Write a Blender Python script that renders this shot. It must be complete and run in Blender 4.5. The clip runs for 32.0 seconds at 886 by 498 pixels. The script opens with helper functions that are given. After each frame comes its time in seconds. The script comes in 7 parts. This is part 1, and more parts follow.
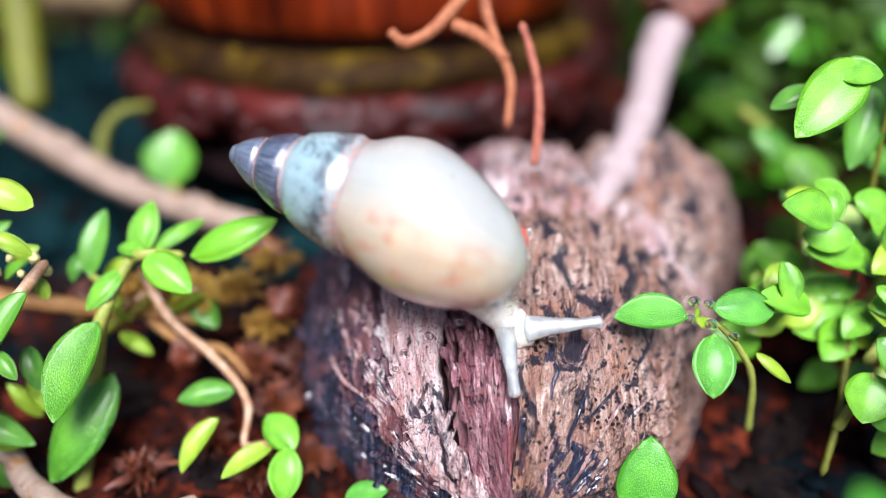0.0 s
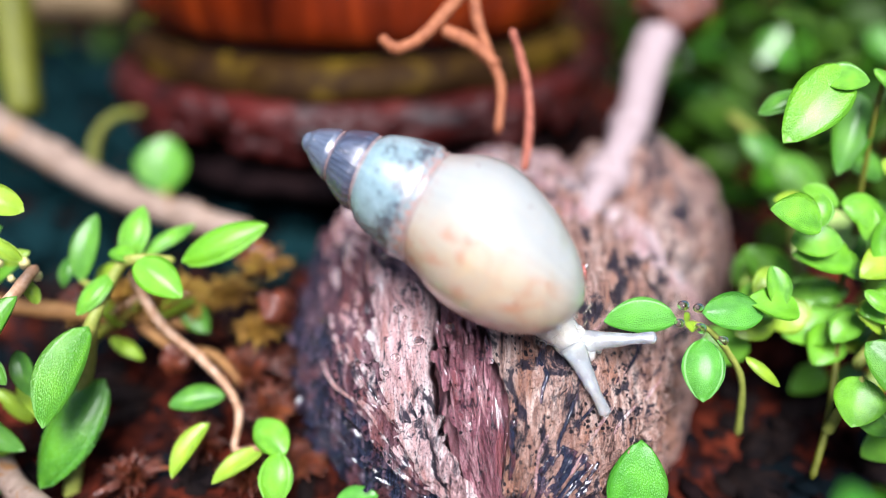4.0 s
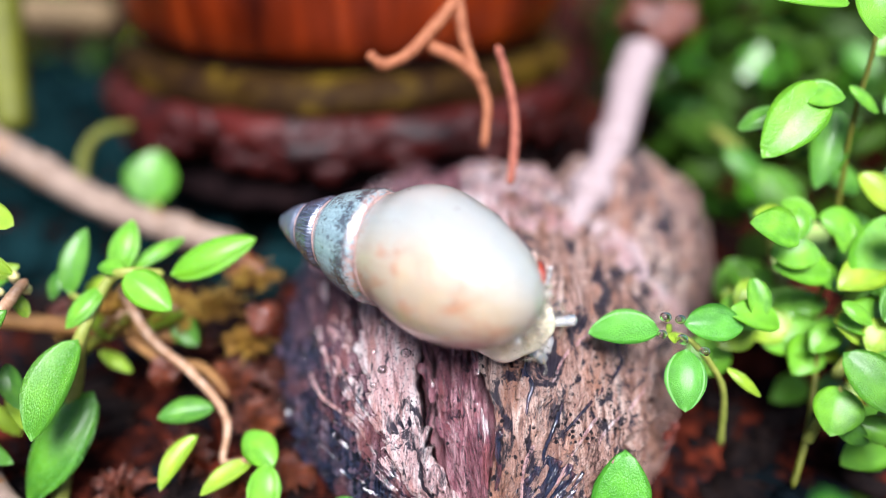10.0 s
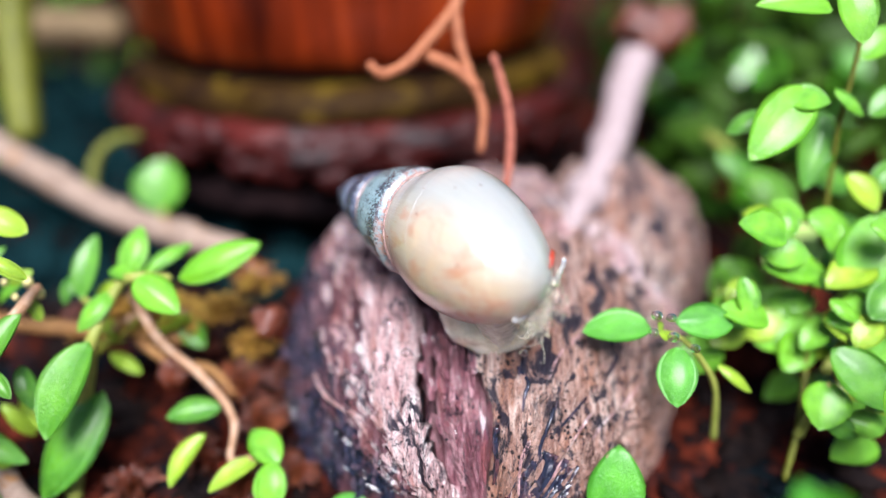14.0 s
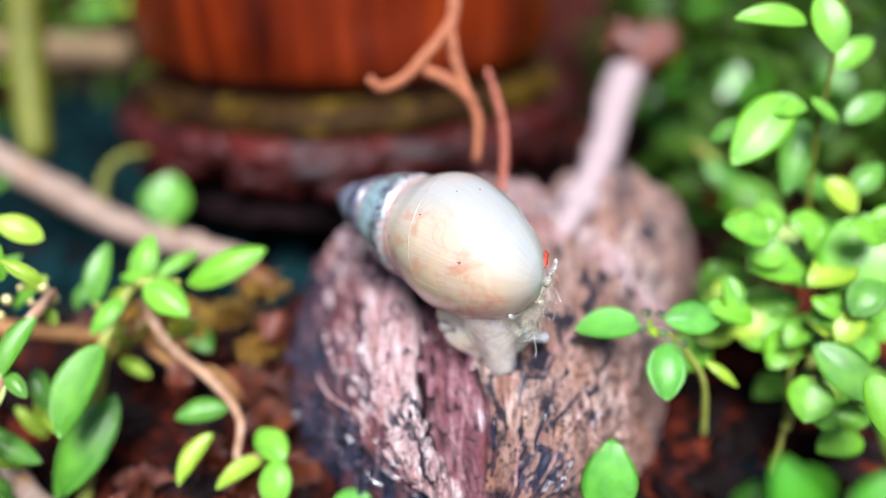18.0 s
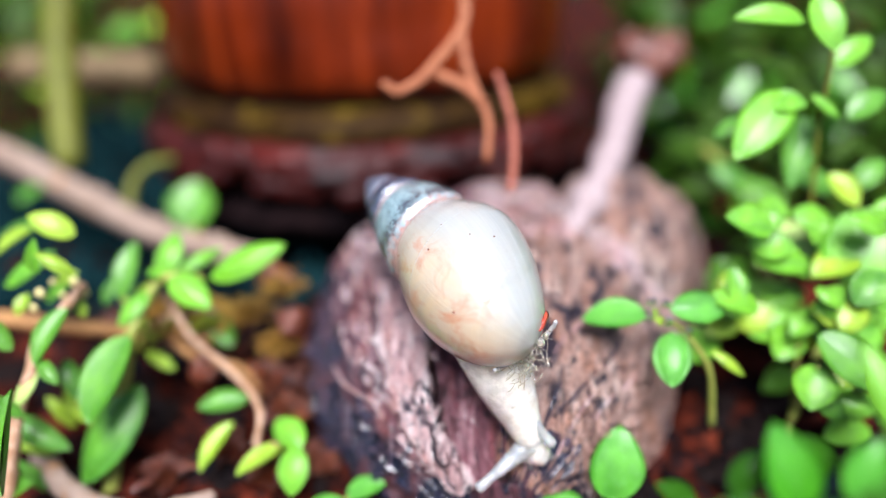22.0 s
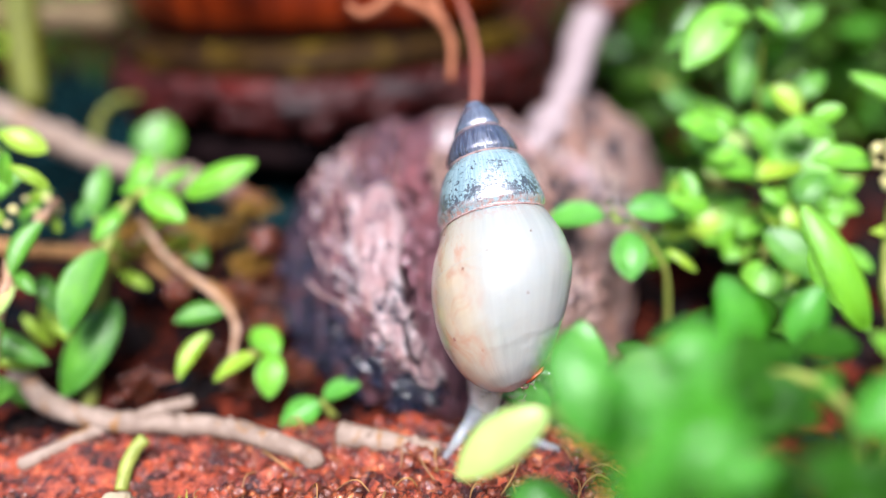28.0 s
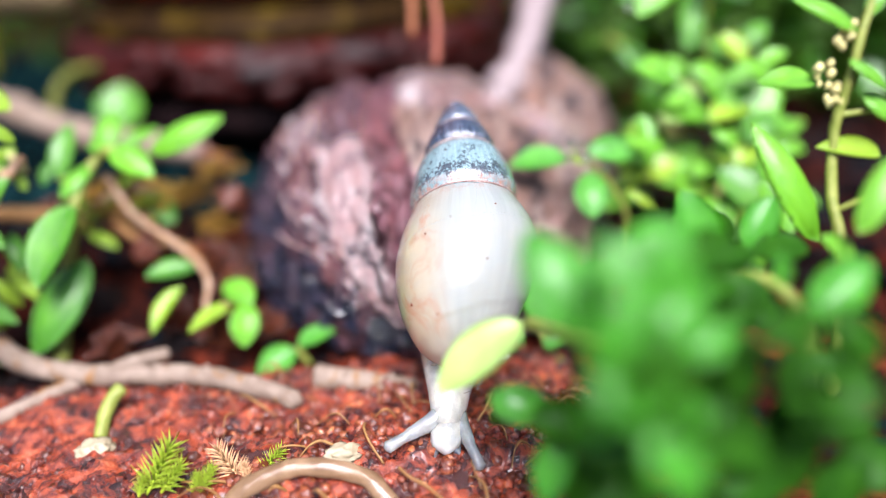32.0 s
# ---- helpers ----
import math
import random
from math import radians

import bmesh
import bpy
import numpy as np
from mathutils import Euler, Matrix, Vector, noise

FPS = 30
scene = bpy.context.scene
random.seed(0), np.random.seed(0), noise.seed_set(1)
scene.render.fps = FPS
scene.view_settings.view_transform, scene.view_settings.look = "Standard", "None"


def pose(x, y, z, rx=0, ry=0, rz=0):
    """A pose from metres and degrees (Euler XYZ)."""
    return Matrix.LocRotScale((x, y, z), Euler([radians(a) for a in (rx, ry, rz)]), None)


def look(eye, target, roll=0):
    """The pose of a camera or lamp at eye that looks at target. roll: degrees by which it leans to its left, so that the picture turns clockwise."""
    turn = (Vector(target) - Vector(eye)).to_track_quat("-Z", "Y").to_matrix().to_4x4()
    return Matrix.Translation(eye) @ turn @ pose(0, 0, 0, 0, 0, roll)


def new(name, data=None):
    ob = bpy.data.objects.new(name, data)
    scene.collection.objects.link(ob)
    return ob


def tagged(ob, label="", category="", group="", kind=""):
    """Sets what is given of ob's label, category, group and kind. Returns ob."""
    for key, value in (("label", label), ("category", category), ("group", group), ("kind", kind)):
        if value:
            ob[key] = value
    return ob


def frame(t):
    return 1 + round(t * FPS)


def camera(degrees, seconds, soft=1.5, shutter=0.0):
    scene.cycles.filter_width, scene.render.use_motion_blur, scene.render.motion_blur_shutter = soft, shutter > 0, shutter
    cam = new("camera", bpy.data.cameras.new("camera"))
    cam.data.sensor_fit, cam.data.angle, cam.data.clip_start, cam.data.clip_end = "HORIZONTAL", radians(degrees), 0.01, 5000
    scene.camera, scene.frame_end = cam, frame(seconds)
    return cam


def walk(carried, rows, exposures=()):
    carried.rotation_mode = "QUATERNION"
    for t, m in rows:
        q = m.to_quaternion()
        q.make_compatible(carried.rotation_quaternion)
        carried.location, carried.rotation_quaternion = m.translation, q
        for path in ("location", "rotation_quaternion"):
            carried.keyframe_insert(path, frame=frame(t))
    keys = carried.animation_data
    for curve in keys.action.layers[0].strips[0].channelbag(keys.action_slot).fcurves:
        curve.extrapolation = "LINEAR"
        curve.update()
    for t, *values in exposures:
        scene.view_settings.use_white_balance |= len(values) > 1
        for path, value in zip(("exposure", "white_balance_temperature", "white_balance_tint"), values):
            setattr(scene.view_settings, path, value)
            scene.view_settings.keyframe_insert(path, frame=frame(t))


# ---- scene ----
cam = camera(60, 32.0, soft=0.9)
cam.data.dof.use_dof = True
cam.data.dof.focus_distance = 0.0415
cam.data.dof.aperture_fstop = 9.8
walk(cam, [
    (0, pose(-0.00068, -0.03488, 0.03836, 55.563, 0.174, 0.965)),
    (0.5, pose(-0.00066, -0.03488, 0.03838, 55.515, 0.157, 0.992)),
    (1, pose(-0.00053, -0.03497, 0.03834, 55.637, 0.260, 0.960)),
    (1.5, pose(-0.00055, -0.03504, 0.03834, 55.720, 0.200, 0.917)),
    (2, pose(-0.00044, -0.03475, 0.03811, 55.777, 0.176, 0.953)),
    (2.5, pose(-0.00039, -0.03481, 0.03811, 55.924, 0.147, 0.887)),
    (3, pose(-0.00035, -0.03472, 0.03829, 55.738, 0.224, 0.785)),
    (3.5, pose(-0.00040, -0.03491, 0.03824, 56.075, 0.098, 0.724)),
    (5.5, pose(-0.00038, -0.03535, 0.03861, 56.249, -0.034, 0.354)),
    (6, pose(-0.00043, -0.03545, 0.03874, 56.248, -0.092, 0.164)),
    (6.5, pose(-0.00034, -0.03506, 0.03838, 56.522, -0.178, 0.382)),
    (7, pose(-0.00028, -0.03481, 0.03857, 56.251, -0.102, 0.333)),
    (7.5, pose(-0.00032, -0.03481, 0.03857, 56.315, -0.233, 0.275)),
    (8, pose(-0.00050, -0.03496, 0.03862, 56.504, -0.436, 0.187)),
    (8.5, pose(-0.00029, -0.03502, 0.03850, 56.699, -0.358, 0.219)),
    (9, pose(-0.00034, -0.03549, 0.03879, 56.755, -0.409, -0.069)),
    (9.5, pose(-0.00017, -0.03554, 0.03872, 56.938, -0.332, -0.006)),
    (10, pose(-0.00027, -0.03558, 0.03872, 57.010, -0.365, -0.082)),
    (10.5, pose(-0.00006, -0.03559, 0.03877, 56.980, -0.229, 0.005)),
    (11, pose(-0.00036, -0.03571, 0.03904, 56.744, -0.361, -0.133)),
    (11.5, pose(-0.00033, -0.03576, 0.03899, 56.875, -0.285, 0.095)),
    (12, pose(-0.00024, -0.03587, 0.03898, 56.997, -0.213, 0.108)),
    (12.5, pose(-0.00022, -0.03595, 0.03912, 57.011, -0.246, 0.020)),
    (13, pose(0.00001, -0.03600, 0.03899, 56.986, -0.022, 0.031)),
    (13.5, pose(0.00012, -0.03660, 0.03935, 57.015, 0.177, -0.100)),
    (14, pose(0.00024, -0.03687, 0.03940, 57.372, 0.329, 0.074)),
    (14.5, pose(0.00015, -0.03704, 0.03920, 57.884, 0.324, 0.320)),
    (16.5, pose(0.00082, -0.03821, 0.03908, 58.788, 0.979, 0.520)),
    (17, pose(0.00064, -0.03806, 0.03943, 58.175, 1.200, 0.560)),
    (17.5, pose(0.00040, -0.03855, 0.03903, 58.829, 0.881, 0.136)),
    (18, pose(0.00030, -0.03939, 0.03925, 59.392, 0.719, -0.259)),
    (18.5, pose(0.00070, -0.04002, 0.03898, 59.828, 1.117, 0.197)),
    (19, pose(0.00079, -0.04045, 0.03889, 60.187, 1.189, 0.184)),
    (19.5, pose(0.00088, -0.04093, 0.03869, 60.465, 1.331, 0.406)),
    (20, pose(0.00091, -0.04116, 0.03864, 60.501, 1.525, 0.507)),
    (20.5, pose(0.00083, -0.04138, 0.03863, 60.810, 1.528, 0.647)),
    (21, pose(0.00085, -0.04150, 0.03863, 61.201, 1.599, 0.994)),
    (21.5, pose(0.00082, -0.04169, 0.03868, 61.329, 1.561, 0.938)),
    (22, pose(0.00102, -0.04194, 0.03835, 61.352, 1.798, 1.090)),
    (22.5, pose(0.00118, -0.04269, 0.03778, 61.634, 1.941, 1.387)),
    (23, pose(0.00112, -0.04310, 0.03734, 61.208, 2.060, 1.403)),
    (23.5, pose(0.00118, -0.04360, 0.03650, 61.098, 2.269, 1.682)),
    (24, pose(0.00100, -0.04380, 0.03648, 60.832, 2.300, 1.638)),
    (24.5, pose(0.00091, -0.04398, 0.03640, 60.992, 2.152, 1.317)),
    (26.5, pose(0.00052, -0.04517, 0.03564, 61.149, 1.819, -0.284)),
    (27, pose(0.00007, -0.04553, 0.03546, 60.909, 1.376, -1.282)),
    (27.5, pose(0.00068, -0.04573, 0.03481, 60.508, 1.796, -1.357)),
    (28, pose(0.00039, -0.04630, 0.03471, 60.487, 1.432, -2.081)),
    (28.5, pose(0.00056, -0.04688, 0.03431, 60.731, 1.479, -2.325)),
    (29, pose(-0.00020, -0.04743, 0.03382, 60.622, 1.110, -3.282)),
    (29.5, pose(-0.00002, -0.04754, 0.03351, 60.174, 1.214, -4.190)),
    (30, pose(-0.00025, -0.04811, 0.03301, 60.275, 1.110, -4.996)),
    (30.5, pose(-0.00017, -0.04836, 0.03272, 60.167, 1.208, -5.108)),
    (31, pose(0.00003, -0.04856, 0.03248, 59.958, 1.421, -5.488)),
    (31.5, pose(-0.00062, -0.04892, 0.03249, 60.127, 1.435, -5.869)),
    (32, pose(-0.00069, -0.04914, 0.03226, 60.327, 1.483, -5.851)),
], exposures=[(0, 1.38, 6000, 18), (32, 1.38, 6000, 18)])

# ---------------------------------------------------------------- light
world = bpy.data.worlds.new("world")
scene.world = world
world.use_nodes = True
wn = world.node_tree.nodes
sky = wn.new("ShaderNodeTexSky")
sky.sky_type, sky.sun_disc = "NISHITA", False
SUN_UP, SUN_TURN = 62, 176
sky.sun_elevation, sky.sun_rotation = radians(SUN_UP), radians(SUN_TURN)
sky.air_density, sky.dust_density = 1.0, 2.0
world.node_tree.links.new(sky.outputs[0], wn["Background"].inputs[0])
wn["Background"].inputs[1].default_value = 0.05
sun = new("sun", bpy.data.lights.new("sun", "SUN"))
sun.data.energy, sun.data.angle, sun.data.color = 4.6, radians(32), (1.0, 0.97, 0.93)
sa, se = radians(SUN_TURN), radians(SUN_UP)
sun.matrix_world = look((0, 0, 0), (-math.sin(sa) * math.cos(se), -math.cos(sa) * math.cos(se), -math.sin(se)))

MM = 0.001


# ---------------------------------------------------------------- materials
def material(name, rough=0.6, spec=0.5):
    m = bpy.data.materials.new(name)
    m.use_nodes = True
    n, l = m.node_tree.nodes, m.node_tree.links
    b = n["Principled BSDF"]
    b.inputs["Roughness"].default_value = rough
    b.inputs["Specular IOR Level"].default_value = spec
    return m, n, l, b


def coords(n, l, scale=(1, 1, 1)):
    tc, mp = n.new("ShaderNodeTexCoord"), n.new("ShaderNodeMapping")
    mp.inputs["Scale"].default_value = scale
    l.new(tc.outputs["Object"], mp.inputs[0])
    return mp.outputs[0]


def noise_of(n, l, vec, scale, detail=6, rough=0.6, warp=0.0):
    t = n.new("ShaderNodeTexNoise")
    t.inputs["Scale"].default_value, t.inputs["Detail"].default_value = scale, detail
    t.inputs["Roughness"].default_value, t.inputs["Distortion"].default_value = rough, warp
    l.new(vec, t.inputs["Vector"])
    return t.outputs["Fac"]


def ramp(n, l, fac, stops):
    r = n.new("ShaderNodeValToRGB")
    while len(r.color_ramp.elements) < len(stops):
        r.color_ramp.elements.new(0.5)
    for e, (p, c) in zip(r.color_ramp.elements, stops):
        e.position, e.color = p, (*c, 1)
    l.new(fac, r.inputs[0])
    return r.outputs[0]


def mix(n, l, fac, a, b, kind="MIX"):
    m = n.new("ShaderNodeMix")
    m.data_type, m.blend_type = "RGBA", kind
    for sock, v in ((m.inputs[0], fac), (m.inputs[6], a), (m.inputs[7], b)):
        if isinstance(v, (int, float)):
            sock.default_value = v
        elif isinstance(v, tuple):
            sock.default_value = (*v, 1)
        else:
            l.new(v, sock)
    return m.outputs[2]


def bump(n, l, b, height, strength, dist):
    k = n.new("ShaderNodeBump")
    k.inputs["Strength"].default_value, k.inputs["Distance"].default_value = strength, dist
    l.new(height, k.inputs["Height"])
    l.new(k.outputs[0], b.inputs["Normal"])


def leaf_material(name, dark, light, pale, through_it=0.22, gloss=0.45):
    """Fleshy leaf: a skin of tiny domed cells with a wet sheen, light passing through."""
    m, n, l, b = material(name, 0.36 if gloss > 0.2 else 0.6, 0.35 if gloss > 0.2 else 0.12)
    b.inputs["Coat Weight"].default_value, b.inputs["Coat Roughness"].default_value = gloss, 0.3
    v = coords(n, l)
    info = n.new("ShaderNodeObjectInfo")
    big = noise_of(n, l, v, 2.6, 4, 0.6, 0.4)
    col = ramp(n, l, big, [(0.32, dark), (0.66, light)])
    cells = n.new("ShaderNodeTexVoronoi")
    cells.inputs["Scale"].default_value = 40
    l.new(v, cells.inputs["Vector"])
    # pale spots on the cell tops put some teal-white sheen into the colour
    spots = mix(n, l, 1.0, ramp(n, l, cells.outputs["Distance"], [(0.1, (0.75, 0.75, 0.75)), (0.5, (0, 0, 0))]),
                ramp(n, l, noise_of(n, l, v, 5, 3), [(0.35, (0.1, 0.1, 0.1)), (0.7, (0.8, 0.8, 0.8))]), "MULTIPLY")
    col = mix(n, l, spots, col, pale)
    k = n.new("ShaderNodeMath")
    k.operation = "MULTIPLY"
    k.inputs[1].default_value = 0.6
    l.new(info.outputs["Random"], k.inputs[0])
    col2 = mix(n, l, k.outputs[0], col, light)
    l.new(col2, b.inputs["Base Color"])
    bump(n, l, b, cells.outputs["Distance"], 0.7, -0.00007)
    tr = n.new("ShaderNodeBsdfTranslucent")
    l.new(mix(n, l, 0.25, col2, pale), tr.inputs[0])
    ms = n.new("ShaderNodeMixShader")
    ms.inputs[0].default_value = through_it
    l.new(b.outputs[0], ms.inputs[1])
    l.new(tr.outputs[0], ms.inputs[2])
    l.new(ms.outputs[0], n["Material Output"].inputs["Surface"])
    return m


def grained(name, stops, scale, stretch, rough=0.7, bump_k=0.5, spec=0.3, fleck=None):
    """Bark, fibre and stem: drawn-out grain with two scales of tone. Scales are per millimetre of the real thing."""
    m, n, l, b = material(name, rough, spec)
    v = coords(n, l, tuple(1000 * s for s in stretch))
    g = noise_of(n, l, v, scale, 8, 0.65, 0.6)
    col = ramp(n, l, g, stops)
    if fleck:
        v2 = coords(n, l, (1000, 1000, 1000))
        f = noise_of(n, l, v2, fleck[0], 4, 0.6, 1.0)
        mask = ramp(n, l, f, [(fleck[1], (0, 0, 0)), (fleck[1] + 0.07, (1, 1, 1))])
        col = mix(n, l, mask, col, fleck[2])
    l.new(col, b.inputs["Base Color"])
    h = noise_of(n, l, v, scale * 2.2, 8, 0.7)
    bump(n, l, b, h, bump_k, 0.00025)
    return m


LEAF = [
    leaf_material("leaf_green", (0.05, 0.21, 0.006), (0.145, 0.41, 0.01), (0.2, 0.53, 0.14)),
    leaf_material("leaf_mid", (0.024, 0.135, 0.005), (0.085, 0.27, 0.01), (0.12, 0.4, 0.12)),
    leaf_material("leaf_yellowish", (0.14, 0.29, 0.008), (0.28, 0.45, 0.015), (0.38, 0.52, 0.1)),
    leaf_material("leaf_pale", (0.34, 0.54, 0.11), (0.46, 0.65, 0.17), (0.58, 0.73, 0.34)),
    # darkest green, a shaded copy: the colour itself holds the shade
    leaf_material("leaf_deep_shaded", (0.008, 0.032, 0.0005), (0.026, 0.065, 0.001), (0.04, 0.085, 0.004), 0.22, 0.05),
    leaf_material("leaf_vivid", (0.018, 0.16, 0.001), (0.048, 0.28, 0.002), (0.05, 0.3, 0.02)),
    leaf_material("leaf_glossy", (0.034, 0.19, 0.014), (0.08, 0.33, 0.018), (0.22, 0.5, 0.22)),
    # shaded copy of the leaf for the near herb's darker parts
    leaf_material("leaf_olive_shaded", (0.009, 0.062, 0.0006), (0.022, 0.105, 0.0012), (0.03, 0.12, 0.003), 0.3, 0.1),
]
STEM = [
    grained("stem_green", [(0.3, (0.12, 0.16, 0.02)), (0.7, (0.26, 0.28, 0.06))], 1.2, (1, 1, 1), 0.5, 0.2),
    grained("stem_brown", [(0.3, (0.16, 0.07, 0.02)), (0.7, (0.3, 0.16, 0.05))], 1.2, (1, 1, 1), 0.6, 0.3),
    grained("stem_straw", [(0.3, (0.2, 0.1, 0.05)), (0.5, (0.3, 0.18, 0.1)), (0.7, (0.46, 0.33, 0.24))], 1.4, (1, 1, 1), 0.5, 0.3),
    grained("stem_olive", [(0.3, (0.054, 0.06, 0.0024)), (0.7, (0.114, 0.126, 0.008))], 0.8, (1, 1, 1), 0.6, 0.3),
    grained("stem_beige", [(0.3, (0.13, 0.088, 0.062)), (0.7, (0.28, 0.215, 0.165))], 0.7, (1, 1, 1), 0.6, 0.4, fleck=(0.6, 0.58, (0.2, 0.1, 0.035))),
    grained("stick_pale", [(0.3, (0.198, 0.145, 0.138)), (0.7, (0.324, 0.267, 0.269))], 1.0, (2, 2, 0.3), 0.6, 0.5),
    grained("stalk_tan", [(0.3, (0.09, 0.0585, 0.0225)), (0.7, (0.153, 0.108, 0.054))], 0.6, (1, 1, 1), 0.7, 0.3),
    grained("fibre_tan", [(0.3, (0.14, 0.035, 0.012)), (0.7, (0.34, 0.13, 0.055))], 2.5, (1, 1, 0.3), 0.55, 0.5),
    grained("fibre_red", [(0.3, (0.14, 0.03, 0.018)), (0.7, (0.4, 0.14, 0.085))], 2.5, (1, 1, 0.4), 0.6, 0.6),
    grained("stem_clear", [(0.3, (0.11, 0.06, 0.03)), (0.7, (0.27, 0.17, 0.095))], 0.5, (1, 1, 1), 0.12, 0.3, 0.6),
]


def bark(name, stops, patch, pits, rough=0.6, deep=0.9, sooty=0.62, worn=(0.44, 0.18, 0.15)):
    """Old bark: fibres along the nut, broad changes of tone, small black pits, greyish dust."""
    m, n, l, b = material(name, rough, 0.5)
    along = coords(n, l, (2100, 260, 380))
    plain = coords(n, l, (1000, 1000, 1000))
    fib = noise_of(n, l, along, 1.0, 10, 0.72, 1.2)
    col = ramp(n, l, fib, stops)
    broad = noise_of(n, l, plain, 0.22, 4, 0.6, 0.8)
    col = mix(n, l, ramp(n, l, broad, [(0.42, (0, 0, 0)), (0.62, (0.85, 0.85, 0.85))]), col, patch)
    rust = noise_of(n, l, coords(n, l, (500, 200, 260)), 1.0, 6, 0.65, 1.0)
    col = mix(n, l, ramp(n, l, rust, [(0.5, (0, 0, 0)), (0.6, (0.6, 0.6, 0.6))]), col, worn)
    fine = noise_of(n, l, coords(n, l, (1400, 600, 700)), 2.2, 6, 0.7)
    col = mix(n, l, ramp(n, l, fine, [(0.32, (0.8, 0.8, 0.8)), (0.42, (0, 0, 0))]), col, (0.05, 0.024, 0.028))
    crack = noise_of(n, l, coords(n, l, (800, 120, 180)), 1.0, 6, 0.7, 1.5)
    col = mix(n, l, ramp(n, l, crack, [(0.37, (0.95, 0.95, 0.95)), (0.41, (0, 0, 0))]), col, (0.01, 0.011, 0.024))
    soot = noise_of(n, l, coords(n, l, (700, 380, 450)), 1.0, 7, 0.68, 0.8)
    col = mix(n, l, ramp(n, l, soot, [(sooty, (0, 0, 0)), (sooty + 0.05, (0.95, 0.95, 0.95))]), col, (0.018, 0.021, 0.04))
    grit = noise_of(n, l, plain, 7.0, 4, 0.7)
    col = mix(n, l, 1.0, col, ramp(n, l, grit, [(0.36, (0.3, 0.28, 0.32)), (0.46, (1, 1, 1)), (0.62, (1, 1, 1))]), "MULTIPLY")
    dots = n.new("ShaderNodeTexVoronoi")
    dots.inputs["Scale"].default_value = pits[0]
    l.new(plain, dots.inputs["Vector"])
    where = noise_of(n, l, plain, 0.3, 3, 0.5)
    dot = ramp(n, l, dots.outputs["Distance"], [(pits[1], (1, 1, 1)), (pits[1] + 0.08, (0, 0, 0))])
    gate = ramp(n, l, where, [(0.46, (0, 0, 0)), (0.52, (1, 1, 1))])
    mask = mix(n, l, 1.0, dot, gate, "MULTIPLY")
    col = mix(n, l, mask, col, (0.012, 0.01, 0.014))
    l.new(col, b.inputs["Base Color"])
    add = n.new("ShaderNodeMath")
    add.operation = "ADD"
    l.new(fib, add.inputs[0])
    l.new(mix(n, l, 0.5, noise_of(n, l, along, 2.6, 8, 0.75), grit), add.inputs[1])
    bump(n, l, b, add.outputs[0], deep, 0.0008)
    return m


M_CORE = bark("core_wood", [(0.36, (0.03, 0.009, 0.018)), (0.48, (0.36, 0.14, 0.17)), (0.62, (0.88, 0.55, 0.58))], (0.28, 0.105, 0.135), (1.4, 0.12), 0.28, 1.0, 0.59, (0.42, 0.13, 0.13))
M_BROWN = bark("bark_brown", [(0.38, (0.015, 0.006, 0.01)), (0.48, (0.19, 0.088, 0.11)), (0.6, (0.48, 0.3, 0.32)), (0.7, (0.88, 0.74, 0.75))], (0.1, 0.05, 0.068), (1.8, 0.2), 0.24, 1.0, 0.55, (0.26, 0.085, 0.07))
M_BARK = bark("bark_tan", [(0.36, (0.06, 0.022, 0.026)), (0.46, (0.72, 0.47, 0.46)), (0.57, (1.0, 0.93, 0.9))], (0.64, 0.37, 0.36), (2.2, 0.14), 0.3, 1.0, 0.56, (0.5, 0.2, 0.15))
M_SPECK = bark("bark_speckled", [(0.37, (0.05, 0.022, 0.02)), (0.47, (0.51, 0.315, 0.25)), (0.59, (0.88, 0.71, 0.61))], (0.4, 0.22, 0.165), (2.6, 0.27), 0.36, 1.0, 0.525, (0.46, 0.21, 0.12))
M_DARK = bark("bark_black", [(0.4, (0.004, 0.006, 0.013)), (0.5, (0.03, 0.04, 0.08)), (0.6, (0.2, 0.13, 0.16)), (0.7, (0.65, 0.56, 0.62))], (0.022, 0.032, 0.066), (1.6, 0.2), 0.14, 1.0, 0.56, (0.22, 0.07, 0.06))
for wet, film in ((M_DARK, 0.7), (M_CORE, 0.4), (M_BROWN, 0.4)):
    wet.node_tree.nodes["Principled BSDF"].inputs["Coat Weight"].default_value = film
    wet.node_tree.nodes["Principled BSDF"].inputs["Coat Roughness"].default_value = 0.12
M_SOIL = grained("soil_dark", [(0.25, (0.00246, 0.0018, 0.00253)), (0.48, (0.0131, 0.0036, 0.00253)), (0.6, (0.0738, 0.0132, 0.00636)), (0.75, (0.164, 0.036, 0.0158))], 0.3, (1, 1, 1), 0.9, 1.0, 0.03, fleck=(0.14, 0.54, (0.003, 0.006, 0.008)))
M_CRUMB = grained("crumb_red", [(0.37, (0.012, 0.003, 0.0025)), (0.47, (0.13, 0.019, 0.008)), (0.6, (0.36, 0.065, 0.024)), (0.75, (0.62, 0.24, 0.1))], 0.8, (1, 1, 1), 0.25, 1.0, 0.6, fleck=(0.35, 0.52, (0.045, 0.009, 0.006)))
M_CHIP = grained("chip_dark", [(0.35, (0.05, 0.012, 0.008)), (0.55, (0.22, 0.05, 0.02)), (0.72, (0.6, 0.24, 0.08))], 1.5, (1, 1, 1), 0.15, 0.6, 0.6)
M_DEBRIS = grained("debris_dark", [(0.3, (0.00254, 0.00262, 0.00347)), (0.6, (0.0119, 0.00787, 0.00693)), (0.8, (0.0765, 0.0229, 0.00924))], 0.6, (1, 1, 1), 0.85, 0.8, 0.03)
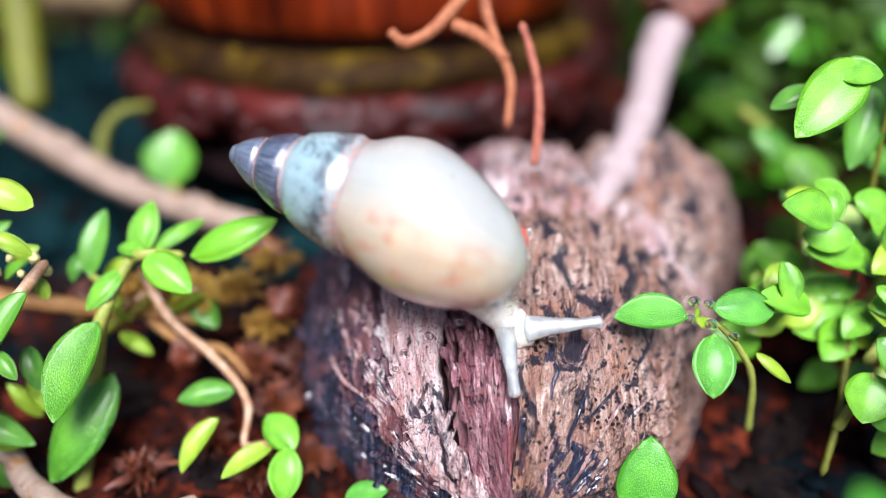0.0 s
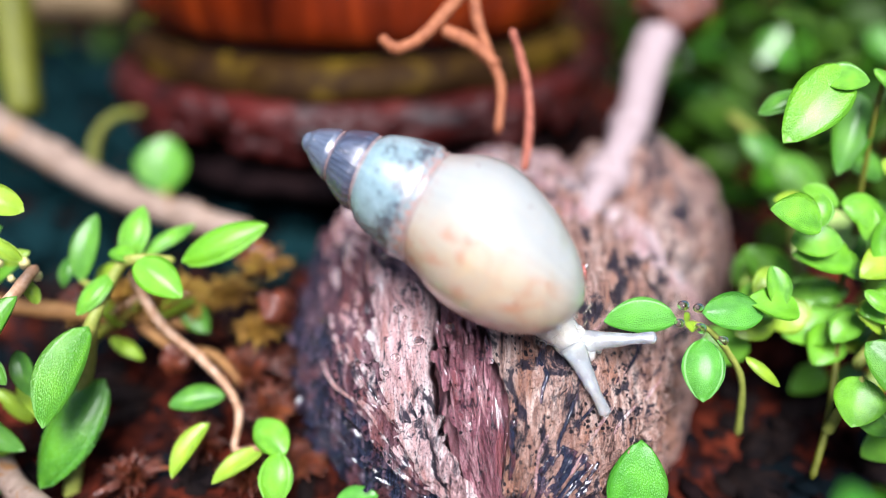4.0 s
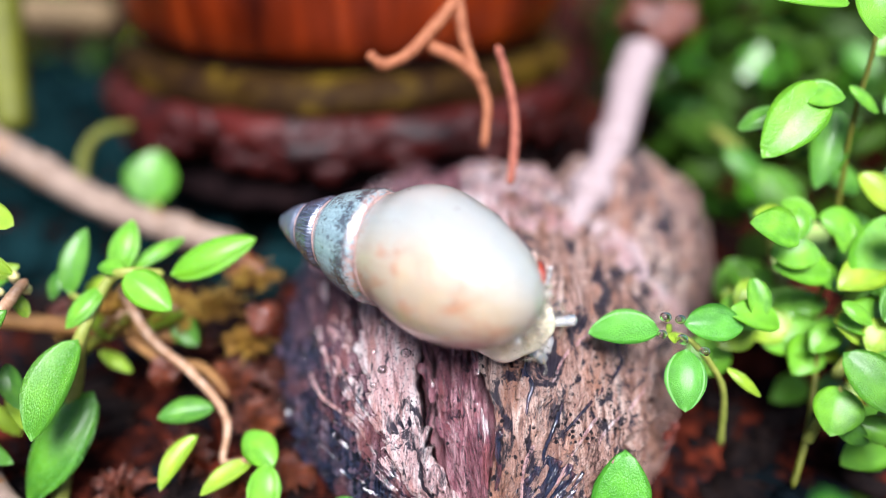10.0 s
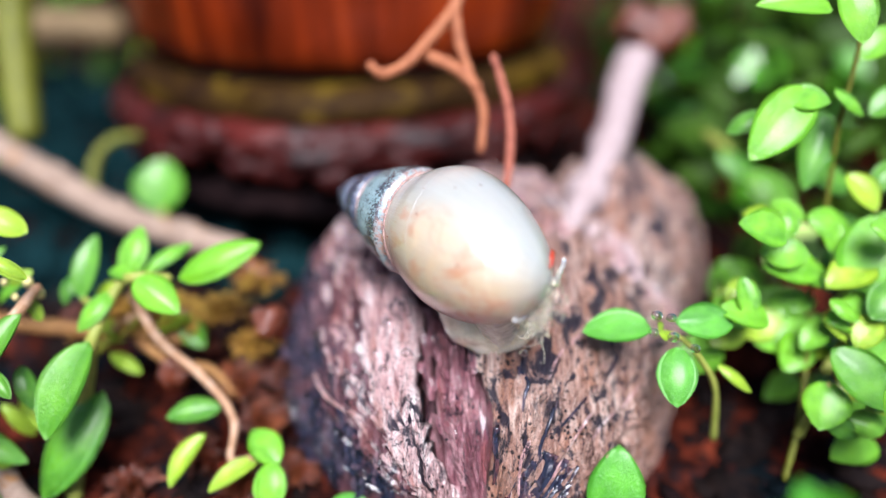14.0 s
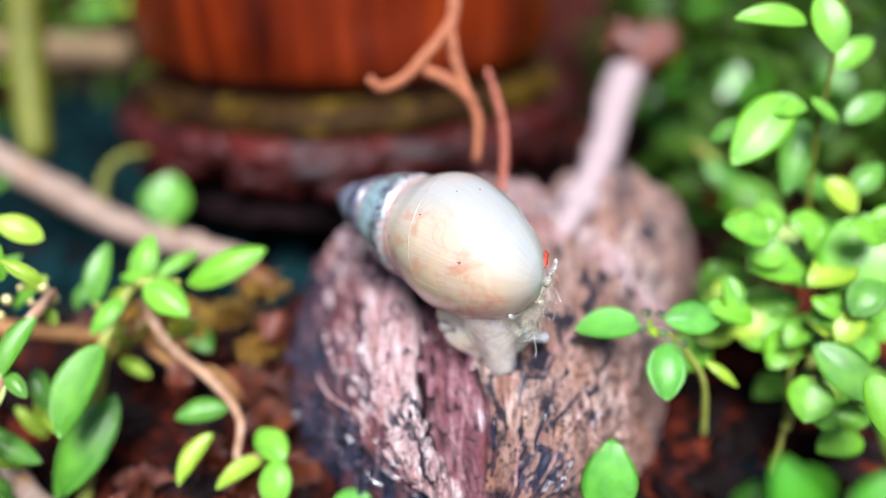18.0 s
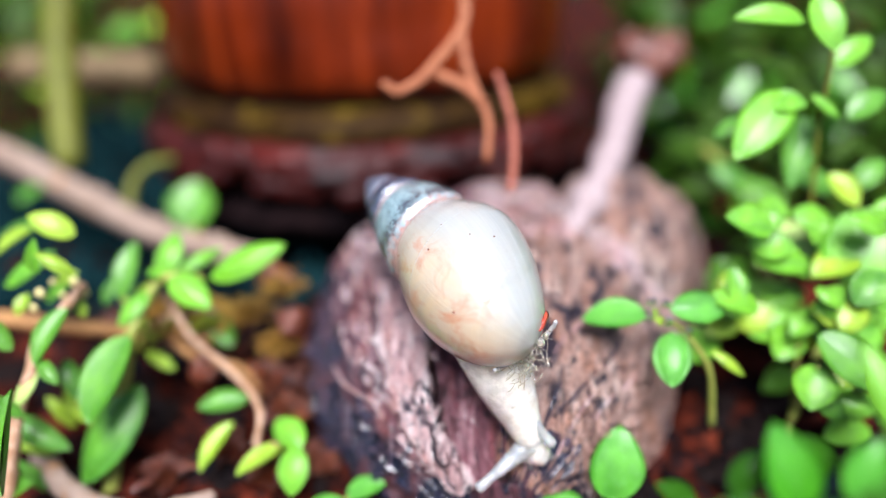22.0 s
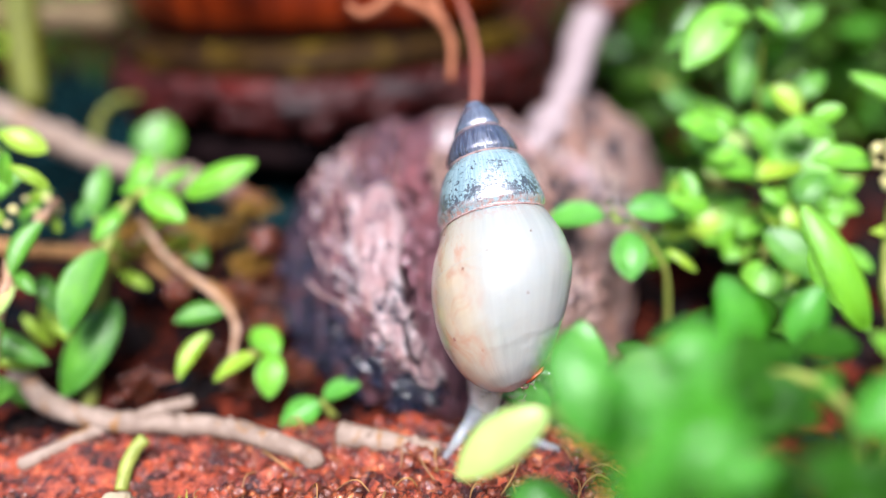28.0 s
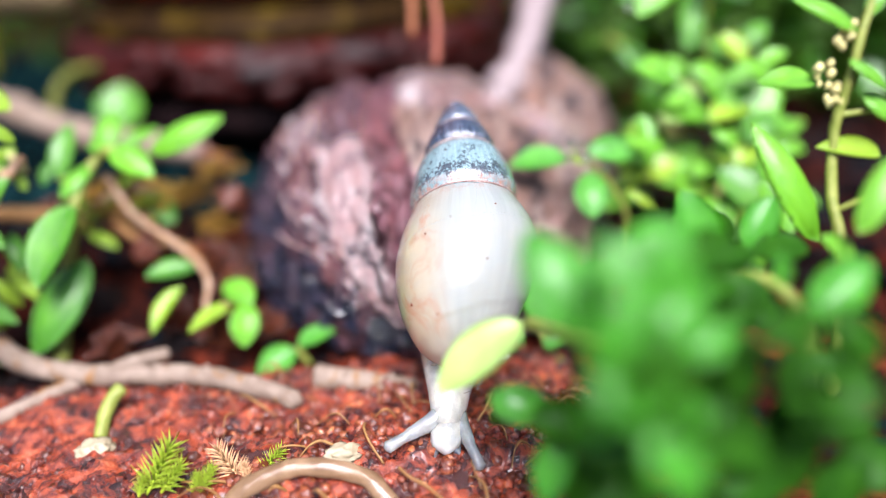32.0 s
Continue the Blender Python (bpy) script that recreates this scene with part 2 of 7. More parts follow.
M_HUSK = grained("husk_orange", [(0.34, (0.022, 0.002, 0.0003)), (0.53, (0.11, 0.0115, 0.0008)), (0.68, (0.2, 0.028, 0.0022))], 0.5, (0.513, 0.416, 0.0316), 0.3, 0.5, 0.25)
M_BAND = grained("band_olive", [(0.34, (0.007, 0.002, 0.0004)), (0.5, (0.02, 0.009, 0.0007)), (0.66, (0.085, 0.055, 0.002))], 0.16, (1, 1, 1), 0.7, 0.4, 0.08)
M_RIM = grained("rim_red", [(0.36, (0.003, 0.0006, 0.0006)), (0.5, (0.029, 0.0024, 0.0015)), (0.68, (0.075, 0.008, 0.005))], 0.22, (1, 1, 1.5), 0.45, 0.7, 0.25)
M_TEAL = grained("clump_teal", [(0.3, (0.00147, 0.00546, 0.00728)), (0.6, (0.00392, 0.0182, 0.0204)), (0.8, (0.0098, 0.041, 0.0273))], 0.4, (1, 1, 1), 0.9, 0.8, 0.02)
M_CLOD = grained("clod_brown", [(0.3, (0.0217, 0.00521, 0.00195)), (0.55, (0.12, 0.026, 0.008)), (0.75, (0.28, 0.085, 0.025))], 0.5, (1, 1, 1), 0.3, 0.8, 0.5)
# near-black for dark litter and for the shade painted under the rim
M_DARKSHADE = grained("dark_shade", [(0.3, (0.0015, 0.001, 0.0015)), (0.7, (0.01, 0.005, 0.005))], 0.4, (1, 1, 1), 0.95, 0.6, 0.04)

for wet in (M_CRUMB, M_CHIP, M_CLOD):
    wet.node_tree.nodes["Principled BSDF"].inputs["Coat Weight"].default_value = 0.35
    wet.node_tree.nodes["Principled BSDF"].inputs["Coat Roughness"].default_value = 0.18


def shell_material(name, stops, lines, milk=0.3, rough=0.16, relief=0.3, coat=1.0, flecks=None, organs=None, clear=0.0):
    """Glossy shell. The mesh carries "swirl": (cos, sin) of the turn and the count of whorls, so that growth lines run across each whorl."""
    m, n, l, b = material(name, rough, 0.5)
    v = coords(n, l, (1000, 1000, 1000))
    at = n.new("ShaderNodeAttribute")
    at.attribute_name = "swirl"

    def swirl(round_, up):
        mp = n.new("ShaderNodeMapping")
        mp.inputs["Scale"].default_value = (round_, round_, up)
        l.new(at.outputs["Vector"], mp.inputs[0])
        return mp.outputs[0]

    growth = noise_of(n, l, swirl(lines, 0.9), 1.0, 5, 0.7, 0.15)
    col = ramp(n, l, growth, stops)
    sw = n.new("ShaderNodeSeparateXYZ")
    l.new(at.outputs["Vector"], sw.inputs[0])
    fr = n.new("ShaderNodeMath")
    fr.operation = "FRACT"
    l.new(sw.outputs["Z"], fr.inputs[0])
    if flecks:
        # fine mottling, thick towards the lower seam, then a pinkish rusty fringe along it
        dense = ramp(n, l, fr.outputs[0], [(0.0, (0.0,) * 3), (0.45, (0.04,) * 3), (0.7, (0.13,) * 3), (0.84, (0.11,) * 3), (0.93, (0.0,) * 3)])
        add = n.new("ShaderNodeMath")
        add.operation = "ADD"
        l.new(mix(n, l, 0.35, noise_of(n, l, v, 4.6, 5, 0.7, 0.6), noise_of(n, l, v, 0.9, 3)), add.inputs[0])
        l.new(dense, add.inputs[1])
        col = mix(n, l, ramp(n, l, add.outputs[0], [(0.56, (0, 0, 0)), (0.63, (0.9, 0.9, 0.9))]), col, flecks[0])
        edge = mix(n, l, 1.0, ramp(n, l, fr.outputs[0], [(0.8, (0, 0, 0)), (0.95, (1, 1, 1))]), ramp(n, l, noise_of(n, l, v, 3.0, 5, 0.7), [(0.38, (0, 0, 0)), (0.6, (0.9, 0.9, 0.9))]), "MULTIPLY")
        col = mix(n, l, edge, col, flecks[1])
    if organs:
        # the cream and rusty body showing through the thin wall along one side
        sep = n.new("ShaderNodeSeparateXYZ")
        l.new(v, sep.inputs[0])

        def slope(axis, a, b_):
            mr = n.new("ShaderNodeMapRange")
            mr.inputs["From Min"].default_value, mr.inputs["From Max"].default_value = a, b_
            mr.interpolation_type = "SMOOTHSTEP"
            l.new(sep.outputs[axis], mr.inputs["Value"])
            return mr.outputs[0]

        col = mix(n, l, slope("Y", -0.2, -3.5), col, organs[0])
        cloud = noise_of(n, l, v, 0.32, 4, 0.6, 0.6)
        col = mix(n, l, ramp(n, l, cloud, [(0.42, (0, 0, 0)), (0.66, (0.5, 0.5, 0.5))]), col, organs[2])
        f = noise_of(n, l, coords(n, l, (330, 520, 520)), 1.0, 6, 0.68, 0.8)
        smear = mix(n, l, 1.0, ramp(n, l, f, [(0.5, (0, 0, 0)), (0.66, (0.75, 0.75, 0.75))]), slope("Y", -0.9, -2.2), "MULTIPLY")
        col = mix(n, l, smear, col, organs[1])
        rusty = mix(n, l, 1.0, ramp(n, l, fr.outputs[0], [(0.0, (0.7, 0.7, 0.7)), (0.07, (0, 0, 0))]), ramp(n, l, noise_of(n, l, v, 3.0, 4, 0.7), [(0.45, (0, 0, 0)), (0.6, (0.8, 0.8, 0.8))]), "MULTIPLY")
        col = mix(n, l, rusty, col, (0.36, 0.17, 0.11))
    l.new(col, b.inputs["Base Color"])
    b.inputs["Subsurface Weight"].default_value = milk
    b.inputs["Subsurface Radius"].default_value = (1.0, 0.85, 0.7)
    b.inputs["Subsurface Scale"].default_value = 0.0014
    b.inputs["Transmission Weight"].default_value = clear
    b.inputs["Coat Weight"].default_value, b.inputs["Coat Roughness"].default_value = coat, 0.15
    b.inputs["Coat IOR"].default_value = 1.95
    spiral = noise_of(n, l, swirl(1.2, 26), 1.0, 4, 0.65)
    bump(n, l, b, mix(n, l, 0.4, noise_of(n, l, swirl(lines * 1.4, 1.2), 1.0, 5, 0.7), spiral), relief, 0.0002)
    skin = n.new("ShaderNodeBump")
    skin.inputs["Strength"].default_value, skin.inputs["Distance"].default_value = 0.55, 0.00012
    l.new(mix(n, l, 0.35, spiral, noise_of(n, l, swirl(lines * 1.4, 1.2), 1.0, 5, 0.7)), skin.inputs["Height"])
    l.new(skin.outputs[0], b.inputs["Coat Normal"])
    return m


M_TIP = shell_material("shell_tip", [(0.3, (0.045, 0.06, 0.09)), (0.7, (0.1, 0.125, 0.165))], 9, 0.2, 0.2, 0.35)
M_SLATE = shell_material("shell_slate", [(0.3, (0.008, 0.012, 0.026)), (0.5, (0.03, 0.042, 0.07)), (0.7, (0.13, 0.155, 0.2))], 16, 0.15, 0.2, 0.5)
M_MOTTLE = shell_material("shell_mottled", [(0.3, (0.12, 0.2, 0.215)), (0.7, (0.26, 0.365, 0.375))], 12, 0.15, 0.24, 0.5, 1.0, ((0.03, 0.034, 0.045), (0.34, 0.16, 0.11)))
M_CREAM = shell_material("shell_cream", [(0.25, (0.275, 0.298, 0.272)), (0.5, (0.325, 0.345, 0.315)), (0.75, (0.38, 0.395, 0.362))], 6, 0.8, 0.3, 0.35, 1.0, None, ((0.5, 0.4, 0.255), (0.42, 0.165, 0.07), (0.34, 0.34, 0.305)), 0.14)
M_TIP_PALE = shell_material("shell_line", [(0.3, (0.4, 0.44, 0.42)), (0.7, (0.52, 0.55, 0.53))], 9, 0.3)
M_SUTURE = grained("suture_rust", [(0.35, (0.13, 0.07, 0.06)), (0.6, (0.32, 0.21, 0.18)), (0.75, (0.5, 0.42, 0.38))], 3.0, (1, 1, 1), 0.4, 0.5, 0.5)
M_RUST = grained("lip_rust", [(0.35, (0.2, 0.015, 0.008)), (0.65, (0.42, 0.07, 0.03))], 2.0, (1, 1, 1), 0.4, 0.3, 0.5)


def flesh_material(name, colour, clear, deep):
    """Wet translucent flesh, clear at the rim, with glints where the slimy skin catches the sky."""
    m, n, l, b = material(name, 0.1, 0.5)
    v = coords(n, l, (1000, 1000, 1000))
    c = mix(n, l, ramp(n, l, noise_of(n, l, v, 1.4, 5), [(0.4, (0, 0, 0)), (0.62, (1, 1, 1))]), colour, tuple(min(1, 1.3 * k) for k in colour))
    l.new(c, b.inputs["Base Color"])
    b.inputs["Subsurface Weight"].default_value = 1.0
    b.inputs["Coat Weight"].default_value, b.inputs["Coat Roughness"].default_value = 1.0, 0.05
    b.inputs["Coat IOR"].default_value = 1.6
    b.inputs["Subsurface Radius"].default_value = (1.0, 0.9, 0.75)
    b.inputs["Subsurface Scale"].default_value = deep
    b.inputs["Transmission Weight"].default_value = clear
    b.inputs["IOR"].default_value = 1.25
    bump(n, l, b, noise_of(n, l, v, 1.6, 4, 0.6, 0.5), 0.5, 0.00015)
    k = n.new("ShaderNodeBump")
    k.inputs["Strength"].default_value, k.inputs["Distance"].default_value = 0.6, 0.00028
    l.new(noise_of(n, l, v, 1.5, 3, 0.5, 1.2), k.inputs["Height"])
    l.new(k.outputs[0], b.inputs["Coat Normal"])
    return m


M_FLESH = flesh_material("snail_flesh", (0.73, 0.71, 0.62), 0.42, 0.0012)
M_FOOT = flesh_material("snail_foot", (0.78, 0.7, 0.51), 0.4, 0.0012)
M_HORN = flesh_material("snail_horn", (0.52, 0.56, 0.56), 0.75, 0.0006)
M_MUCUS, _, _, mb = material("mucus", 0.06, 0.5)
mb.inputs["Transmission Weight"].default_value, mb.inputs["IOR"].default_value = 0.85, 1.34
mb.inputs["Base Color"].default_value = (0.85, 0.82, 0.7, 1)
M_WATER, _, _, wb = material("water", 0.02, 0.5)
wb.inputs["Transmission Weight"].default_value, wb.inputs["IOR"].default_value = 1.0, 1.33
M_EYE, _, _, eb = material("eye_dark", 0.2, 0.5)
eb.inputs["Base Color"].default_value = (0.3, 0.1, 0.03, 1)
M_SEED = grained("seed_white", [(0.3, (0.24, 0.19, 0.11)), (0.7, (0.38, 0.33, 0.23))], 1.0, (1, 1, 1), 0.4, 0.3, 0.4)
M_BUD = grained("bud_cream", [(0.3, (0.5, 0.44, 0.1)), (0.7, (0.72, 0.66, 0.36))], 1.5, (1, 1, 1), 0.35, 0.3, 0.4)
M_MOSS = leaf_material("moss", (0.42, 0.62, 0.02), (0.66, 0.82, 0.07), (0.75, 0.85, 0.2), 0.5)
M_AMBER = grained("moss_amber", [(0.35, (0.09, 0.04, 0.006)), (0.5, (0.28, 0.15, 0.02)), (0.65, (0.45, 0.3, 0.05))], 0.35, (1, 1, 1), 0.6, 0.4, 0.3)
M_DRYMOSS = grained("moss_dry", [(0.3, (0.4, 0.2, 0.08)), (0.7, (0.66, 0.45, 0.25))], 1.5, (1, 1, 1), 0.6, 0.3, 0.3)


# ---------------------------------------------------------------- mesh helpers
def mesh_of(name, verts, faces, mat, smooth=True):
    me = bpy.data.meshes.new(name)
    me.from_pydata([tuple(v) for v in verts], [], faces)
    if smooth:
        me.polygons.foreach_set("use_smooth", [True] * len(me.polygons))
    if mat:
        me.materials.append(mat)
    me.update()
    return me


def part(name, me, parent, label=""):
    ob = new(name, me)
    ob.parent = parent
    return tagged(ob, label) if label else ob


def thing(name, at, label, category, group="", kind=""):
    ob = new(name)
    ob.location = at
    ob.empty_display_size = 0.002
    return tagged(ob, label, category, group, kind)


def grid_faces(nu, nv, close_u=False):
    """Quads of a grid of nu columns by nv rows, vertex i * nv + j."""
    return [(i * nv + j, ((i + 1) % nu) * nv + j, ((i + 1) % nu) * nv + j + 1, i * nv + j + 1)
            for i in range(nu if close_u else nu - 1) for j in range(nv - 1)]


def spline(points, count):
    """Points along a smooth line through the given ones."""
    p = [Vector(q) for q in points]
    p = [2 * p[0] - p[1]] + p + [2 * p[-1] - p[-2]]
    out = []
    for k in range(count):
        s = k / (count - 1) * (len(p) - 3)
        i = min(int(s), len(p) - 4)
        u = s - i
        a, b, c, d = p[i:i + 4]
        out.append(0.5 * (2 * b + (c - a) * u + (2 * a - 5 * b + 4 * c - d) * u * u + (3 * b - a - 3 * c + d) * u ** 3))
    return out


def tube(name, points, radii, mat, sides=10, rough=0.08, seed=0, steps=None, bumps=1.2):
    """A closed, slightly uneven tube along points (metres); radii from one end to the other."""
    steps = steps or max(8, 5 * len(points))
    line = spline(points, steps)
    verts, side = [], None
    for k, p in enumerate(line):
        d = (line[min(k + 1, steps - 1)] - line[max(k - 1, 0)]).normalized()
        side = (side - d * side.dot(d)).normalized() if side else d.orthogonal().normalized()
        up = d.cross(side)
        u = k / (steps - 1) * (len(radii) - 1)
        i = min(int(u), len(radii) - 2)
        r = radii[i] + (radii[i + 1] - radii[i]) * (u - i)
        if k in (0, steps - 1):
            r *= 0.35
        for j in range(sides):
            a = 2 * math.pi * j / sides
            w = 1 + rough * 2 * noise.noise((p / (r + 1e-5)) * 0.35 * bumps + Vector((3 * math.cos(a), 3 * math.sin(a), seed)))
            verts.append(p + (side * math.cos(a) + up * math.sin(a)) * r * w)
    faces = [(k * sides + j, k * sides + (j + 1) % sides, (k + 1) * sides + (j + 1) % sides, (k + 1) * sides + j)
             for k in range(steps - 1) for j in range(sides)]
    faces += [tuple(range(sides))[::-1], tuple((steps - 1) * sides + j for j in range(sides))]
    return mesh_of(name, verts, faces, mat)


def blob(name, radii, mat, seed=0, rough=0.1, size=1.0, nu=16, nv=10):
    """A rounded, uneven lump round the origin."""
    verts = []
    for i in range(nu):
        for j in range(nv):
            a, b = 2 * math.pi * i / nu, math.pi * (j + 0.02) / (nv - 0.96)
            d = Vector((math.cos(a) * math.sin(b), math.sin(a) * math.sin(b), math.cos(b)))
            k = 1 + rough * 2 * noise.noise(d * size * 1.6 + Vector((seed, seed * 0.7, 0)))
            verts.append((d.x * radii[0] * k, d.y * radii[1] * k, d.z * radii[2] * k))
    return mesh_of(name, verts, grid_faces(nu, nv, True), mat)


# ---------------------------------------------------------------- ground
def ground_height(x, y):
    """Soil height in metres at x, y in metres: low bumps, rising gently behind."""
    p = Vector((x * 1000, y * 1000, 0))
    near = math.exp(-(x * x + y * y) / 0.06 ** 2)
    h = 1.0 * noise.noise(p * 0.09) + 0.7 * noise.noise(p * 0.25) + 0.35 * noise.noise(p * 0.7) + 0.2 * noise.noise(p * 1.6)
    h = h * (0.3 + 0.7 * near) * 0.8 + 0.1
    h += 1.6 * math.exp(-(((x - 0.002) / 0.014) ** 2) - ((y + 0.018) / 0.009) ** 2) + 1.2 * math.exp(-(((x + 0.026) / 0.012) ** 2) - ((y + 0.016) / 0.008) ** 2)
    h += 5.0 * max(0, min(1, (y * 1000 - 12) / 30)) * near
    return h * MM


def make_ground():
    n = 301
    def spread(k):
        u = 2 * k / (n - 1) - 1
        return 0.045 * u + 0.02 * u ** 3 + 6.0 * math.copysign(abs(u) ** 25, u)
    verts = [(spread(i), spread(j), ground_height(spread(i), spread(j))) for i in range(n) for j in range(n)]
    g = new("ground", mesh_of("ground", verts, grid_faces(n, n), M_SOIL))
    tagged(g, "damp dark brown soil with reddish patches", "ground", "", "structure")


make_ground()


def make_red_soil():
    """A raised bed of loose red earth in front of the nut, sinking under the dark soil at its borders."""
    n, m = 220, 110
    verts = []
    for i in range(n):
        for j in range(m):
            x, y = (-40 + 55 * i / (n - 1)), (-34 + 27 * j / (m - 1))
            p = Vector((x, y, 0))
            edge = min(1, (15 - x) / 6, (x + 40) / 6, (-7 - y + 1.6 * noise.noise(p * 0.3)) / 2.5)
            h = 0.5 * noise.noise(p * 0.5) + 0.45 * abs(noise.noise(p * 1.3)) + 0.3 * noise.noise(p * 2.6) + 0.2 * noise.noise(p * 5.2)
            verts.append((x * MM, y * MM, ground_height(x * MM, y * MM) + (0.35 + 0.8 * h) * max(edge, 0) * MM - 0.8 * MM * (1 - max(edge, 0))))
    tagged(new("red_soil", mesh_of("red_soil", verts, grid_faces(n, m), M_CRUMB)), "loose damp red earth in front of the nut", "soil", "", "structure")


make_red_soil()


# ---------------------------------------------------------------- the weathered nut that the snail climbs
def along(b, table):
    """The value at b of a line through (b, value) pairs."""
    return float(np.interp(b, [p[0] for p in table], [p[1] for p in table]))


CLEFT = [(0, -46), (16, -41), (24, -33), (30, -28.5), (38, -27), (45, -24.6), (52, -22.5), (62, -19.5), (90, -19), (180, -18)]
SEAM = [(0, -8), (17, -2), (29, 1.8), (37, 0.2), (47, -4), (60, -7), (90, -9), (180, -9)]
GASH = [(60, 20), (69, 22.9), (76, 24.8), (87, 28.9), (110, 33)]
NUT_C, NUT_R = Vector((2.7, 8.5, 2)), Vector((13.6, 17.0, 11.0))


def nut_point(a, b, lift=0.0, ridged=1.0):
    """A point on the nut (mm, from its middle): a turns round the long axis from the top to the right, b runs from the front to the back (degrees)."""
    ra, rb = radians(a), radians(b)
    d = Vector((math.sin(ra) * math.sin(rb), -math.cos(rb), math.cos(ra) * math.sin(rb)))
    p = Vector((d.x * NUT_R.x, d.y * NUT_R.y, d.z * NUT_R.z))
    q = Vector((a * 0.16, b * 0.028, 0))
    k = 0.35 * noise.noise(q) + 0.22 * noise.noise(q * 2.3 + Vector((7, 0, 0))) + 0.14 * noise.noise(q * 5) + 0.16 * noise.noise(p * 0.9) + 0.45 * noise.noise(p * 0.35) + 0.08 * noise.noise(p * 2.3) + 0.2 - 0.75 * abs(noise.noise(q * 3.3 + Vector((2, 9, 0)))) - 0.2 * abs(noise.noise(Vector((a * 0.7, b * 0.09, 4))))
    fade = math.sin(rb) ** 0.5
    return p + d.normalized() * (k * ridged * fade + lift)


def make_nut():
    nut = thing("dry_nut", NUT_C * MM, "weathered reddish-brown nut husk split along its length, lying on the soil", "nut")
    nu, nv = 480, 100
    verts = []
    for i in range(nu):
        a = 360 * i / nu - 180
        for j in range(nv):
            b = 180 * (j + 0.05) / (nv - 0.9)
            wave = 1.2 * noise.noise(Vector((b * 0.2, 3, 0)))
            cut = -0.7 - 6.0 * math.exp(-((a - along(b, CLEFT) - 0.8 + wave) / 2.2) ** 2) - 2.2 * math.exp(-((a - along(b, SEAM) + 0.6 + wave) / 1.7) ** 2) - 2.6 * math.exp(-((a - along(b, GASH)) / 3.0) ** 2) * (62 < b < 100)
            verts.append(nut_point(a, b, cut * math.sin(radians(b))) * MM)
    part("core", mesh_of("core", verts, grid_faces(nu, nv, True), M_CORE), nut)

    def side(edge, b):
        return along(b, edge) if isinstance(edge, list) else edge

    def plate(name, a0, a1, b0, b1, lift, mat, seed, label, thick=1.1, curl=0.0, ragged=0.6):
        """A thick, ragged-edged sheet of bark lying over the core."""
        na, nb = 84, 120
        top, low = [], []
        for i in range(na):
            for j in range(nb):
                u, v = i / (na - 1), j / (nb - 1)
                b = b0 + (b1 - b0) * v
                rag0 = 3.0 * noise.noise(Vector((b * 0.10, seed, 0))) + 1.6 * noise.noise(Vector((b * 0.4, seed, 5)))
                rag1 = 3.0 * noise.noise(Vector((b * 0.10, seed, 9))) + 1.6 * noise.noise(Vector((b * 0.4, seed, 3)))
                a = (side(a0, b) + rag0 * ragged) * (1 - u) + (side(a1, b) + rag1 * ragged) * u
                bb = b + 3 * noise.noise(Vector((a * 0.15, seed, 2))) * (1 - v) ** 4
                edge = min(u, 1 - u, v * 1.6, (1 - v) * 1.6)
                up = lift * min(1, edge * 9 + 0.35) + curl * math.exp(-((1 - u) / 0.13) ** 2) * math.exp(-((b - 36) / 14) ** 2) * (0.7 + 0.8 * noise.noise(Vector((b * 0.35, 1, 1))))
                top.append(nut_point(a, bb, up) * MM)
                low.append(nut_point(a, bb, up - thick) * MM)
        f = grid_faces(na, nb)
        s = na * nb
        faces = f + [tuple(k + s for k in reversed(q)) for q in f]
        rim = [j for j in range(nb)] + [i * nb + nb - 1 for i in range(1, na)] + [(na - 1) * nb + j for j in range(nb - 2, -1, -1)] + [i * nb for i in range(na - 2, 0, -1)]
        faces += [(rim[k], rim[(k + 1) % len(rim)], rim[(k + 1) % len(rim)] + s, rim[k] + s) for k in range(len(rim))]
        return part(name, mesh_of(name, top + low, faces, mat), nut, label)

    plate("bark_plate", [(20, -62), (60, -55), (140, -58)], [(20, -47), (45, -42), (60, -38), (90, -37), (140, -42)], 18, 140, 0.8, M_BROWN, 7.1, "dark brown damp bark", 1.1, 0.0, 1.2)
    plate("bark_plate", [(20, -52), (30, -46), (45, -41), (60, -37), (90, -35), (140, -40)], CLEFT, 21, 74, 1.1, M_BARK, 1.3, "pinkish tan bark plate with a curled edge", 1.5, 1.2)
    plate("bark_plate", [(66, -37), (90, -35), (140, -40)], CLEFT, 66, 140, 0.9, M_BROWN, 1.9, "dark brown damp bark plate", 1.4, 0.0)
    plate("bark_plate", SEAM, [(12, 62), (70, 60), (84, 30)], 12, 84, 0.6, M_SPECK, 4.1, "tan bark plate speckled with black")
    plate("bark_plate", [(84, 33), (100, 36), (160, 36)], 100, 78, 160, 0.9, M_BARK, 6.2, "pinkish brown bark plate")
    plate("bark_plate", [(80, -6), (160, -6)], [(80, 21), (88, 26), (160, 30)], 82, 160, 0.6, M_BARK, 2.7, "worn pinkish bark plate")
    # black rot, with shade towards the ground also put into these plates' colour
    plate("bark_plate", -108, [(14, -58), (45, -51), (60, -48), (140, -54)], 14, 140, 0.4, M_DARK, 8.4, "blackened damp bark, painted dark towards the ground")
    plate("bark_plate", [(8, -100), (22, -80)], [(8, -44), (16, -46), (26, -60)], 8, 27, 0.55, M_DARK, 3.3, "blackened damp bark, painted dark towards the ground")
